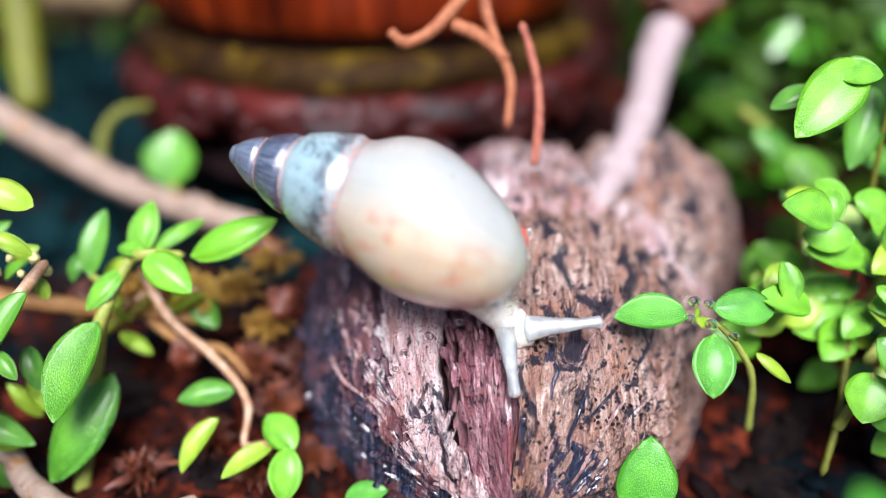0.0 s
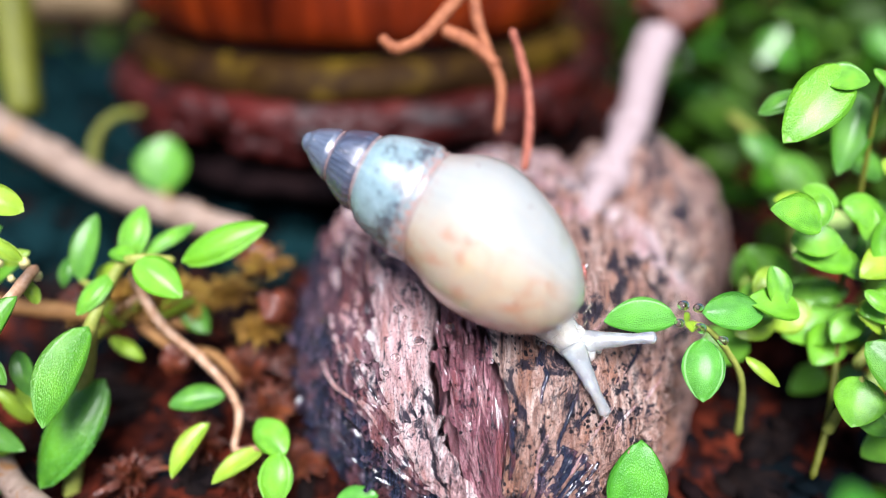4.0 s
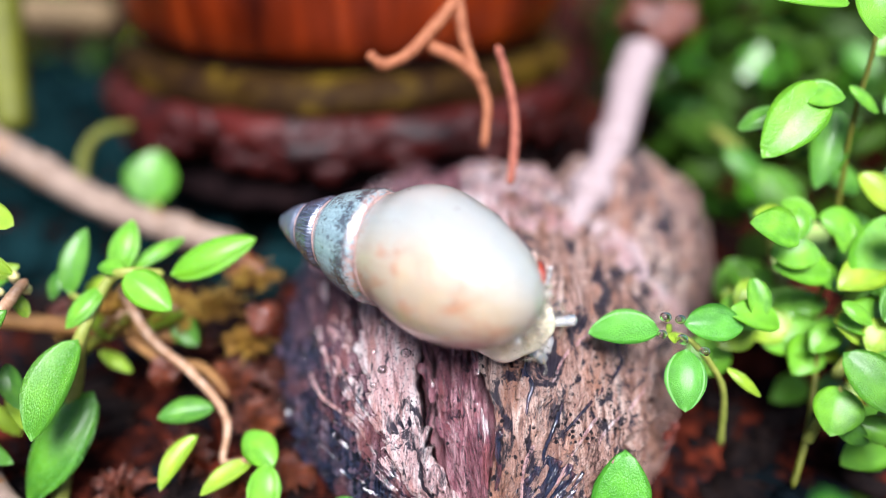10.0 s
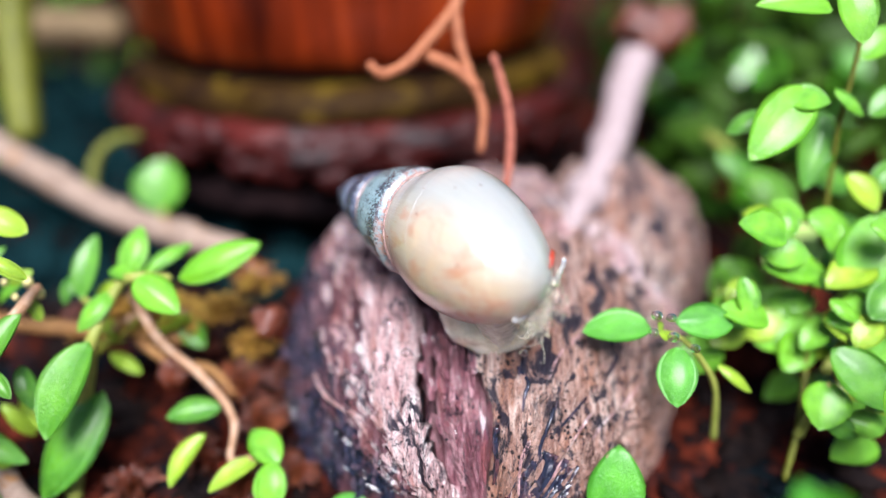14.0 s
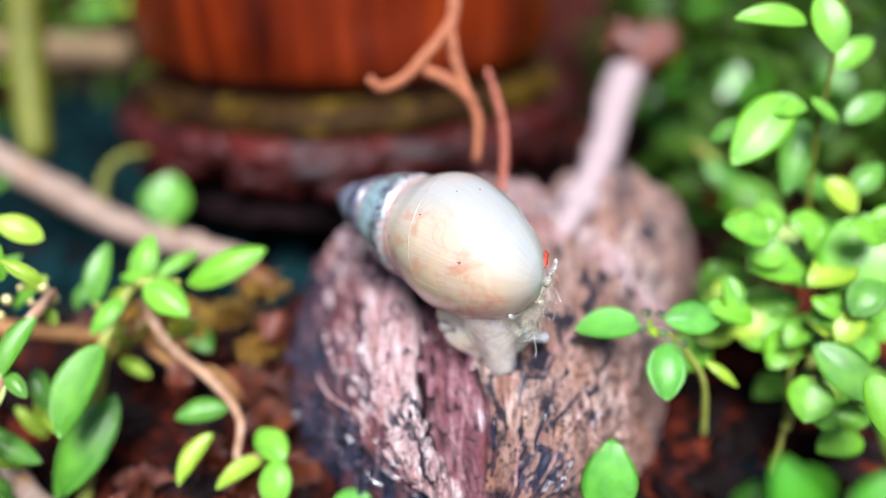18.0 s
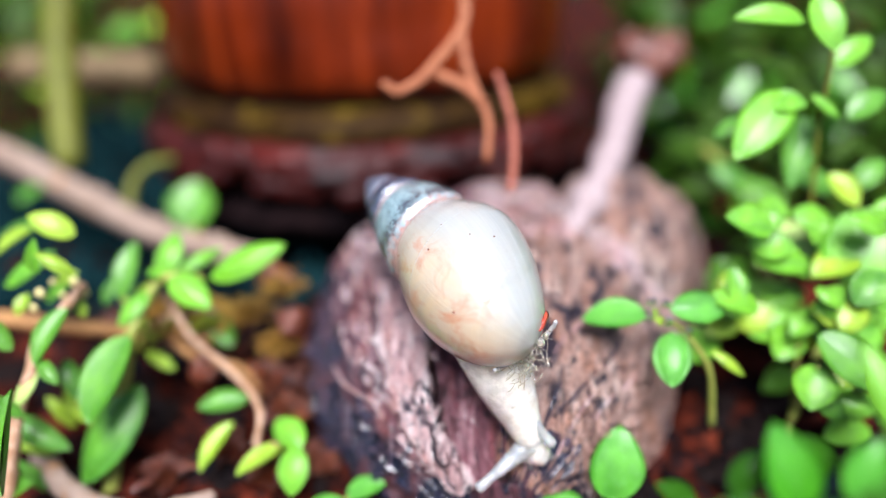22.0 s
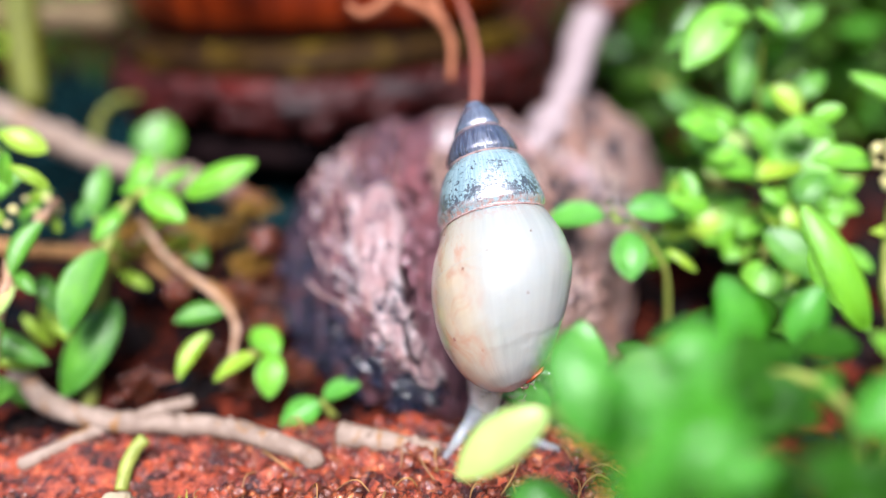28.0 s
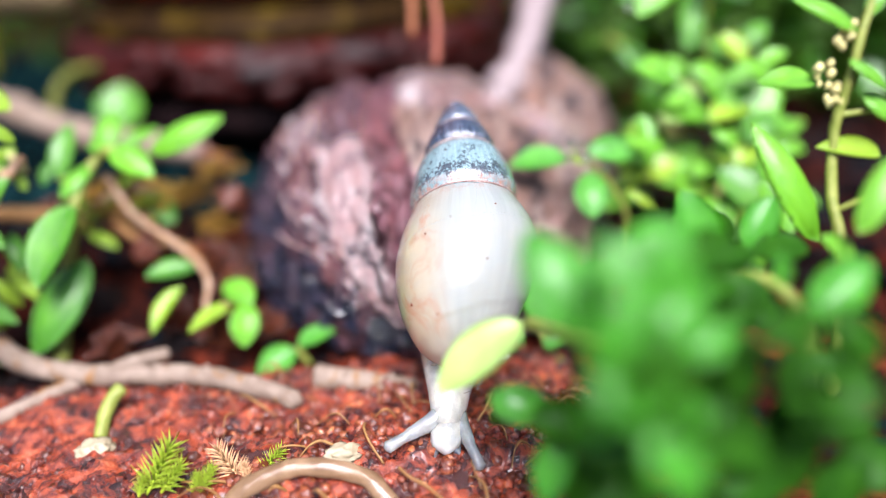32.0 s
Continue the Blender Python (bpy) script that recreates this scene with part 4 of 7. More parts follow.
leaf("right_herb", (26.4, 7.4, 20.7), (29.0, 8.4, 22.3), 0.6, 0, 1)
leaf("right_herb", (24.4, 4.1, 10.9), (26.3, 5.6, 12.3), 0.7, 0, 1)
leaf("right_herb", (22.6, -2.5, 10.4), (25.7, -5.1, 8.1), 0.6, 0, 1)
leaf("right_herb", (22.8, 8.5, 11.3), (20.7, 9.2, 12.8), 0.6, 0, 1)
leaf("right_herb", (23.8, -6.3, 11.1), (24.9, -9.1, 8.5), 0.7, 0, 0)
leaf("right_herb", (27.3, 3.0, 7.9), (30.0, 2.4, 8.0), 0.626694, 0, 1)
leaf("right_herb", (28.8, -0.8, 7.3), (31.3, -1.8, 6.6), 0.725029, 0, 0)
leaf("right_herb", (21.5, 3.5, 9.0), (18.9, 2.6, 8.9), 0.613313, 0, 0)
leaf("right_herb", (27.7, -2.3, 5.2), (23.9, -3.1, 5.2), 0.629583, 0, 0)
leaf("right_herb", (19.2, -1.2, 11.5), (16.0, -1.4, 12.5), 0.606685, 0, 0)
leaf("right_herb", (25.5, 1.4, 8.8), (22.3, 0.8, 9.2), 0.760389, 0, 0)
leaf("right_herb", (30.2, 7.9, 10.5), (32.2, 6.7, 9.5), 0.696652, 0, 0)
leaf("right_herb", (22.8, -0.5, 12.5), (24.4, -1.5, 11.7), 0.585639, 0, 0)
leaf("right_herb", (31.4, 4.4, 6.0), (28.7, 4.0, 6.8), 0.60204, 0, 2)
leaf("right_herb", (26.4, 1.3, 4.0), (23.8, 0.6, 4.3), 0.774251, 0, 1)
leaf("right_herb", (26.4, 4.8, 6.2), (28.5, 3.4, 4.7), 0.753539, 0, 0)
leaf("right_herb", (27.8, 0.8, 5.5), (24.6, 0.7, 6.7), 0.72406, 0, 0)
leaf("right_herb", (23.1, 6.8, 6.1), (20.2, 6.2, 6.6), 0.610104, 0, 0)
leaf("right_herb", (27.7, 2.5, 1.1), (27.5, 1.0, -0.3), 0.613302, 0, 0)
leaf("right_herb", (28.3, 5.3, 4.8), (30.9, 4.2, 3.8), 0.712627, 0, 1)
leaf("right_herb", (28.7, 1.8, 10.9), (30.6, 1.6, 11.7), 0.836586, 0, 0)
leaf("right_herb", (26.4, 6.5, 12.4), (28.9, 5.6, 11.7), 0.700315, 0, 0)
leaf("right_herb", (22.8, 6.5, 12.1), (23.3, 4.9, 10.3), 0.580593, 0, 1)
leaf("right_herb", (27.4, -3.9, 7.2), (24.4, -4.5, 7.6), 0.576284, 0, 2)
leaf("right_herb", (23.7, -4.2, 6.6), (25.7, -5.0, 6.2), 0.769612, 0, 0)
leaf("right_herb", (21.2, 5.8, 9.3), (18.3, 4.8, 8.8), 0.561605, 0, 2)
leaf("right_herb", (27.0, 0.0, 13.4), (24.9, -1.6, 12.0), 0.750661, 0, 1)
leaf("right_herb", (24.2, 2.1, 11.5), (21.3, 2.0, 12.9), 0.650691, 0, 0)
leaf("right_herb", (23.1, 2.2, 12.7), (19.4, 1.7, 13.4), 0.629578, 0, 0)
leaf("right_herb", (21.4, 3.1, 9.7), (24.0, 2.8, 10.2), 0.825472, 0, 0)
leaf("right_herb", (23.0, 8.2, 10.6), (24.7, 6.6, 8.9), 0.702185, 0, 0)
leaf("right_herb", (27.3, -1.3, 2.1), (26.8, -2.7, 0.9), 0.519533, 0, 0)
leaf("right_herb", (22.5, 6.2, 6.1), (25.5, 6.0, 6.9), 0.794144, 0, 0)
leaf("right_herb", (32.0, 7.6, 6.5), (28.8, 6.5, 6.1), 0.771019, 0, 1)
leaf("right_herb", (27.7, 0.8, 3.7), (28.4, -0.6, 2.3), 0.585183, 0, 0)
leaf("right_herb", (24.8, 3.3, 2.9), (22.1, 2.1, 2.2), 0.671978, 0, 0)
leaf("right_herb", (29.2, 3.7, 3.1), (27.2, 2.1, 1.7), 0.504864, 0, 2)
leaf("right_herb", (21.8, 6.0, 7.6), (23.3, 4.7, 6.5), 0.716878, 0, 1)
leaf("right_herb", (24.4, 1.0, 8.8), (26.0, -0.3, 7.6), 0.812672, 0, 0)
leaf("right_herb", (21.0, 8.6, 9.2), (18.9, 6.8, 7.4), 0.665887, 0, 0)
leaf("right_herb", (29.0, 0.5, 0.1), (26.6, -0.4, -0.2), 0.754921, 0, 1)
leaf("right_herb", (17.9, 1.6, 7.4), (15.0, 0.3, 6.5), 0.841559, 0, 0)
leaf("right_herb", (27.2, 1.0, 15.7), (24.7, 0.9, 16.9), 0.686932, 0, 0)
leaf("right_herb", (26.5, -3.7, 4.0), (23.4, -4.7, 3.8), 0.708345, 0, 0)
leaf("right_herb", (26.6, 2.6, 12.5), (29.6, 1.6, 11.9), 0.779247, 0, 0)
leaf("right_herb", (20.2, 1.3, 15.7), (17.1, 1.1, 16.8), 0.744872, 0, 0)
leaf("right_herb", (22.3, -4.2, 6.6), (24.1, -5.2, 6.0), 0.64493, 0, 1)
leaf("right_herb", (24.3, 7.1, 11.3), (25.6, 5.6, 9.8), 0.553955, 0, 1)
leaf("right_herb", (26.6, 2.1, 16.0), (28.6, 2.1, 17.0), 0.722449, 0, 0)
leaf("right_herb", (26.3, 6.2, 12.0), (28.4, 5.4, 11.7), 0.660369, 0, 0)
leaf("right_herb", (26.5, 1.8, 7.8), (23.4, 0.6, 7.2), 0.521065, 0, 2)
leaf("right_herb", (25.3, 6.1, 17.3), (27.0, 4.5, 15.6), 0.667198, 0, 2)
leaf("right_herb", (20.3, 6.1, 22.3), (22.7, 5.5, 22.5), 0.840219, 0, 0)
leaf("right_herb", (30.0, 3.7, 9.9), (32.0, 3.7, 11.0), 0.651442, 0, 2)
leaf("right_herb", (27.2, -0.3, 9.3), (29.0, -0.3, 10.4), 0.774798, 0, 0)
leaf("right_herb", (20.4, 4.9, 16.0), (22.4, 3.9, 15.4), 0.655733, 0, 0)
leaf("right_herb", (24.8, -0.4, 9.7), (25.4, -2.0, 8.1), 0.60965, 0, 2)
leaf("right_herb", (27.2, 4.6, 15.3), (29.1, 3.2, 13.9), 0.667266, 0, 0)
leaf("right_herb", (25.9, -0.3, 10.1), (22.9, -0.5, 11.2), 0.743944, 0, 2)
leaf("right_herb", (19.3, 2.3, 14.0), (22.1, 1.8, 14.2), 0.791681, 0, 0)
leaf("right_herb", (25.7, -0.7, 11.4), (24.3, -2.1, 10.1), 0.808062, 0, 2)
leaf("right_herb", (21.1, 4.4, 14.4), (18.6, 4.2, 15.6), 0.656301, 0, 2)
leaf("right_herb", (26.7, 2.9, 8.4), (29.3, 2.3, 8.5), 0.841649, 0, 0)
leaf("right_herb", (26.5, 2.0, 11.6), (26.3, 0.2, 9.6), 0.83626, 0, 0)
leaf("right_herb", (19.1, 1.7, 8.3), (21.5, 1.8, 9.5), 0.841365, 0, 2)
leaf("right_herb", (27.6, 5.0, 11.6), (28.9, 3.9, 10.8), 0.713756, 0, 2)
leaf("right_herb", (25.4, 3.6, 14.6), (22.4, 3.5, 15.9), 0.752303, 0, 0)
leaf("right_herb", (25.1, 5.3, 11.8), (27.4, 4.9, 12.4), 0.843593, 0, 0)
leaf("right_herb", (23.7, 0.6, 9.9), (21.9, -0.7, 8.9), 0.707928, 0, 0)
leaf("right_herb", (26.1, 1.7, 13.4), (22.9, 0.5, 12.7), 0.709924, 0, 2)
leaf("right_herb", (28.4, 1.9, 10.6), (30.9, 0.9, 10.0), 0.672412, 0, 0)
leaf("right_herb", (20.6, 3.0, 16.7), (20.4, 1.5, 15.4), 0.720509, 0, 0)
leaf("right_herb", (23.1, 3.5, 10.0), (20.6, 2.3, 9.2), 0.79793, 0, 0)
leaf("right_herb", (19.7, 1.9, 10.0), (16.5, 1.0, 9.9), 0.829082, 0, 0)
leaf("right_herb", (17.6, 0.3, 13.6), (17.9, -1.4, 11.6), 0.603353, 0, 0)
leaf("right_herb", (23.8, 3.8, 15.5), (23.7, 2.3, 14.0), 0.704238, 0, 0)
leaf("right_herb", (19.3, 1.8, 12.1), (17.3, 0.7, 11.4), 0.807799, 0, 2)
stem("right_herb", [(25.3, 9.8, 29.0), (24.9, 8.1, 24.0), (24.5, 7.2, 20.4), (24.6, 6.4, 16.3), (24.5, 5.2, 13.0), (23.5, 2.8, 9.9), (22.5, -0.9, 7.0), (21.5, -3.6, 4.6), (20.5, -5.5, 2.6)], 0.14, 0.2, 3)
stem("right_herb", [(22.7, -3.2, 8.5), (21.9, -3.7, 6.5), (21.5, -3.7, 4.5)], 0.25, 0.3, 0)
stem("right_herb", [(26.2, 0.9, 11.9), (25.2, 0.1, 9.9), (23.3, -1.4, 7.4)], 0.3, 0.35, 0)
# shade herb; the shade is in its dark leaf colours
leaf("shade_herb", (21.0, 16.3, 14.2), (24.5, 14.5, 11.9), 0.6, 0, 1)
leaf("shade_herb", (23.2, 14.6, 13.4), (26.0, 11.6, 10.5), 0.65, 0, 0)
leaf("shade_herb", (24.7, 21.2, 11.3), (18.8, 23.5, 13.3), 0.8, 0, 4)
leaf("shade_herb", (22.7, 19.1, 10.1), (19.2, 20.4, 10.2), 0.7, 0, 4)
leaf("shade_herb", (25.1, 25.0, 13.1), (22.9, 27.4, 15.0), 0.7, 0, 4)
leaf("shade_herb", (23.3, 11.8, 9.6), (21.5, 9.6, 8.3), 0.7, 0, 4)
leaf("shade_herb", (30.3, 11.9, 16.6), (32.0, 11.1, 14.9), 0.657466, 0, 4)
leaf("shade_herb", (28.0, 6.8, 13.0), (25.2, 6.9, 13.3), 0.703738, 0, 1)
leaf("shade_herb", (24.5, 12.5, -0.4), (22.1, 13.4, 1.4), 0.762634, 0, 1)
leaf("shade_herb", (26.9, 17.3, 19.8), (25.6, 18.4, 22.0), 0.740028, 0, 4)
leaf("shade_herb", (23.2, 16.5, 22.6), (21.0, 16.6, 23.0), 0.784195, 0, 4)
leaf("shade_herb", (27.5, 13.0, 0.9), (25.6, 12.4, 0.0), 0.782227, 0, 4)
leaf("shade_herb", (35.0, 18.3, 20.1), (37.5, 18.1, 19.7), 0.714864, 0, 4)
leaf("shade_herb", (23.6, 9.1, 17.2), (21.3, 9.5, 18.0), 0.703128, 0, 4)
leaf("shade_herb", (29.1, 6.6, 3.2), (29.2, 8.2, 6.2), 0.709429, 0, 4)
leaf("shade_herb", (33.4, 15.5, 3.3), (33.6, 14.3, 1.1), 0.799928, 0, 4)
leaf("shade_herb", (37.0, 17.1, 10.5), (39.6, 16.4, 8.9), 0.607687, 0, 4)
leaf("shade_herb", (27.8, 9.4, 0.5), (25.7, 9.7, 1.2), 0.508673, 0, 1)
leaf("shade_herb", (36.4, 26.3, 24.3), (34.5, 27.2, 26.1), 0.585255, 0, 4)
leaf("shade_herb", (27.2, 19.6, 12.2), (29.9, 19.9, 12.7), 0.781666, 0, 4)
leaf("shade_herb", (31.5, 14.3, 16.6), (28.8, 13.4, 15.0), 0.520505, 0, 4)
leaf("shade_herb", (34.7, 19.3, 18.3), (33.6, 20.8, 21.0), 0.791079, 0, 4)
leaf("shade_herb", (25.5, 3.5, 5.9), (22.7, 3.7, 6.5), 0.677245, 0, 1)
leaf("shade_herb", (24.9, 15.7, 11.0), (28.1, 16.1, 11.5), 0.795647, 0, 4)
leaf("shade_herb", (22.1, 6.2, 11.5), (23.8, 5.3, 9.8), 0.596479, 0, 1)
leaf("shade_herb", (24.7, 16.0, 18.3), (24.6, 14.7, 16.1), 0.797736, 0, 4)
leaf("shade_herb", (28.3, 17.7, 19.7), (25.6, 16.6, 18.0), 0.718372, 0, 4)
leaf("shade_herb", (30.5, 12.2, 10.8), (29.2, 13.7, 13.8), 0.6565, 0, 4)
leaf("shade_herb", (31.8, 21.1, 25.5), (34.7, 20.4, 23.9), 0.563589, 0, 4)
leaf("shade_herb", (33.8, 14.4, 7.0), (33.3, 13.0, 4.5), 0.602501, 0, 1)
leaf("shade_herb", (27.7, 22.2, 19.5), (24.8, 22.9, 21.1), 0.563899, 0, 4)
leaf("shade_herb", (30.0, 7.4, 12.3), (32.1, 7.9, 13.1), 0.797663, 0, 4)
stem("shade_herb", [(21.5, 21.5, 13.4), (23.4, 16.2, 12.5), (24.2, 11.8, 9.5), (23.6, 6.7, 5.5)], 0.4, 0.5, 0)
# near herb; shade among its lower leaves is put into darker leaf colours
leaf("near_herb", (14.7, -18.9, 13.0), (13.6, -17.2, 16.3), 0.6, 0, 5)
leaf("near_herb", (16.5, -19.2, 13.8), (17.9, -17.9, 16.0), 0.6, 0, 5)
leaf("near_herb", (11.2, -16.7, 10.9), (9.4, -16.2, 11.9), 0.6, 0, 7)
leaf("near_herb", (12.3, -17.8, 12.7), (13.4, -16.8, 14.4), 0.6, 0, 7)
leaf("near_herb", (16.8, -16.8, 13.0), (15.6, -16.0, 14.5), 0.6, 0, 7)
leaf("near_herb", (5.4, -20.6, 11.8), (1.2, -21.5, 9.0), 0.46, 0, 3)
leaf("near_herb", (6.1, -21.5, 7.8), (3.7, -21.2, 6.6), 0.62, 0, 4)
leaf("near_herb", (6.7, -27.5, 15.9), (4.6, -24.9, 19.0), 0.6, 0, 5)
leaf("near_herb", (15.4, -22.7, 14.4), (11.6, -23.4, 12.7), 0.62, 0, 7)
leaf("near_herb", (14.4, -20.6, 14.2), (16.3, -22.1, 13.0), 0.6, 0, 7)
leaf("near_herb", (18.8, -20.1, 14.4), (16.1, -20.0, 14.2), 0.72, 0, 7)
leaf("near_herb", (7.0, -30.5, 16.9), (5.3, -31.1, 14.5), 0.6, 0, 5)
leaf("near_herb", (7.3, -29.2, 18.1), (6.4, -27.3, 19.9), 0.6, 0, 5)
leaf("near_herb", (7.3, -30.0, 17.8), (9.7, -28.9, 19.0), 0.6, 0, 5)
leaf("near_herb", (6.3, -30.9, 17.4), (8.6, -31.8, 14.9), 0.6, 0, 5)
leaf("near_herb", (5.4, -30.7, 18.9), (6.4, -31.7, 17.2), 0.7, 0, 5)
leaf("near_herb", (6.2, -29.6, 19.7), (7.8, -30.4, 18.5), 0.7, 0, 5)
leaf("near_herb", (5.8, -30.6, 16.6), (6.8, -29.9, 18.0), 0.7, 0, 5)
leaf("near_herb", (9.2, -28.5, 15.7), (11.7, -28.5, 16.2), 0.6, 0, 5)
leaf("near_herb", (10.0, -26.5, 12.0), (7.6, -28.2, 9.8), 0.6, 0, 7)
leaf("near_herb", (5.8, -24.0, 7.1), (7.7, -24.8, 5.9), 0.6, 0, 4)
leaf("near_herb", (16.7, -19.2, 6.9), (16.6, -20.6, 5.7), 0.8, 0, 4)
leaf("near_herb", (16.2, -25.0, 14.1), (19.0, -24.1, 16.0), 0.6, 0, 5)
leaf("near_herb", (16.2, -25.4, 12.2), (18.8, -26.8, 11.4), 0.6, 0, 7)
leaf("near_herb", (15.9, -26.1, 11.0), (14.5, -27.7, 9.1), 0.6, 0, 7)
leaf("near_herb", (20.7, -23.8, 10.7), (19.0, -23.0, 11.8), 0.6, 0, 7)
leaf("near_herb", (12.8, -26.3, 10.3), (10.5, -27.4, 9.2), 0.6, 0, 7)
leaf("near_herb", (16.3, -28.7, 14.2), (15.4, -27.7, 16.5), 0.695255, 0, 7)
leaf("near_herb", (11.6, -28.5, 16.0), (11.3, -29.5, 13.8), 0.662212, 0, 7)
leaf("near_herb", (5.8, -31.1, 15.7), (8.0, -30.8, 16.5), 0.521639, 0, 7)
leaf("near_herb", (6.2, -30.5, 19.6), (6.1, -31.7, 17.8), 0.626533, 0, 5)
leaf("near_herb", (8.6, -29.2, 15.9), (6.8, -28.6, 16.4), 0.6791, 0, 5)
leaf("near_herb", (6.0, -32.6, 16.6), (5.4, -31.2, 17.8), 0.563135, 0, 5)
leaf("near_herb", (8.3, -31.9, 14.7), (6.5, -30.9, 15.3), 0.672203, 0, 5)
leaf("near_herb", (5.7, -32.7, 16.7), (7.4, -32.8, 17.6), 0.618375, 0, 5)
leaf("near_herb", (7.0, -32.9, 17.1), (6.3, -31.9, 18.7), 0.614328, 0, 7)
leaf("near_herb", (13.6, -30.6, 14.0), (15.7, -30.6, 15.0), 0.596292, 0, 7)
leaf("near_herb", (6.9, -30.0, 17.5), (9.7, -30.0, 17.7), 0.516637, 0, 5)
leaf("near_herb", (9.4, -31.1, 15.2), (7.5, -31.4, 15.2), 0.561759, 0, 5)
leaf("near_herb", (13.8, -29.2, 12.9), (16.0, -30.2, 12.7), 0.608658, 0, 7)
leaf("near_herb", (14.2, -30.1, 16.0), (12.4, -29.9, 15.7), 0.598358, 0, 7)
leaf("near_herb", (8.1, -31.7, 15.6), (7.8, -30.2, 18.0), 0.536193, 0, 7)
leaf("near_herb", (14.7, -28.8, 16.6), (15.9, -29.8, 15.6), 0.654794, 0, 7)
leaf("near_herb", (9.8, -28.1, 16.1), (9.0, -28.6, 14.1), 0.683997, 0, 5)
leaf("near_herb", (7.5, -29.8, 14.2), (5.1, -30.0, 13.6), 0.581043, 0, 7)
leaf("near_herb", (8.4, -29.6, 17.9), (8.3, -28.6, 20.7), 0.623072, 0, 5)
leaf("near_herb", (13.4, -28.1, 16.0), (14.4, -29.5, 14.3), 0.510487, 0, 7)
leaf("near_herb", (7.0, -30.2, 17.2), (6.9, -31.2, 14.6), 0.617527, 0, 5)
leaf("near_herb", (7.1, -27.9, 14.8), (9.0, -28.2, 15.6), 0.609761, 0, 5)
leaf("near_herb", (6.6, -32.8, 15.7), (8.5, -33.7, 14.4), 0.647422, 0, 5)
leaf("near_herb", (8.9, -31.0, 14.1), (10.2, -32.1, 13.1), 0.524999, 0, 7)
leaf("near_herb", (6.1, -30.4, 17.6), (7.5, -30.0, 18.9), 0.533032, 0, 5)
leaf("near_herb", (8.8, -31.0, 14.0), (10.2, -30.6, 15.1), 0.533546, 0, 7)
leaf("near_herb", (8.4, -26.9, 17.4), (10.1, -26.0, 18.7), 0.619301, 0, 5)
leaf("near_herb", (8.1, -32.6, 16.0), (6.9, -31.8, 18.2), 0.571067, 0, 7)
leaf("near_herb", (7.7, -29.3, 12.3), (5.8, -29.0, 12.0), 0.601, 0, 5)
leaf("near_herb", (11.1, -30.0, 17.0), (13.7, -29.5, 17.5), 0.524643, 0, 7)
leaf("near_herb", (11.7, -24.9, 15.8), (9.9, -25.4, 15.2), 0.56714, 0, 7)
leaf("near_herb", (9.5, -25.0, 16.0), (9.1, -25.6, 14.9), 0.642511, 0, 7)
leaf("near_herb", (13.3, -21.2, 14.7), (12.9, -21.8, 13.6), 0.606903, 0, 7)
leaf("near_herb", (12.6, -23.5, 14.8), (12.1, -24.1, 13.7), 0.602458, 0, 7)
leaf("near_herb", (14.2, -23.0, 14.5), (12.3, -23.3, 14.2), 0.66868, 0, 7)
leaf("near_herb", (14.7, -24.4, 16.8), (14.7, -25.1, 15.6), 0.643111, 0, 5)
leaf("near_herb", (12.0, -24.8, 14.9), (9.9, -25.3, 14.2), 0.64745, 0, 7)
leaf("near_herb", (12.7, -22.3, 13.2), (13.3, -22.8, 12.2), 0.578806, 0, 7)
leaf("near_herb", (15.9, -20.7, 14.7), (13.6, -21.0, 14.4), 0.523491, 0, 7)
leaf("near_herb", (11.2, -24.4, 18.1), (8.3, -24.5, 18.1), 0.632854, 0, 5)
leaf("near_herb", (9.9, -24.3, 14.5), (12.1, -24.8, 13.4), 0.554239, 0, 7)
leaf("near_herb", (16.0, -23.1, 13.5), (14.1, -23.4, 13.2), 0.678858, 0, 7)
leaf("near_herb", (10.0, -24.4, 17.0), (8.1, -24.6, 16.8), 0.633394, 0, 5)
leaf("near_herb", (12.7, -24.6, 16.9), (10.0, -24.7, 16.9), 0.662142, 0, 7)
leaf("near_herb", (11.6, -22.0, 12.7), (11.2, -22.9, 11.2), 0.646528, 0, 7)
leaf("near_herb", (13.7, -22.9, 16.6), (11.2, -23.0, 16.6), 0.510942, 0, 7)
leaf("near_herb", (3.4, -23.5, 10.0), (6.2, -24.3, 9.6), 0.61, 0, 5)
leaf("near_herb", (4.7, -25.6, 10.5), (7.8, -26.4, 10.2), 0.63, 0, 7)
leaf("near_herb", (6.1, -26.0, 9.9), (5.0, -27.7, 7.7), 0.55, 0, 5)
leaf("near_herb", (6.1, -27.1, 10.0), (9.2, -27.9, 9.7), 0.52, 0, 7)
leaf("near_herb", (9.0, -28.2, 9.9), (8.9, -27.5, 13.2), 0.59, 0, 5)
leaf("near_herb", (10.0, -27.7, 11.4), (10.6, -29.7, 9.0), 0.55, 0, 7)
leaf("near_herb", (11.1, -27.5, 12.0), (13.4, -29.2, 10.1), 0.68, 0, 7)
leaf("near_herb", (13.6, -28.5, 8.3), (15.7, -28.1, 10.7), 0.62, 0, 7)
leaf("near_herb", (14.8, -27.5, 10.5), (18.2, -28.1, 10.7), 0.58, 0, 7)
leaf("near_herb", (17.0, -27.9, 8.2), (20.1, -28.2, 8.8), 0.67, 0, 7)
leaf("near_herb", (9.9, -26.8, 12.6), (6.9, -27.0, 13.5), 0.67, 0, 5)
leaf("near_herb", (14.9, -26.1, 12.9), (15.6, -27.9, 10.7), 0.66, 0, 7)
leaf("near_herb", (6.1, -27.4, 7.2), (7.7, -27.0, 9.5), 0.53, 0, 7)
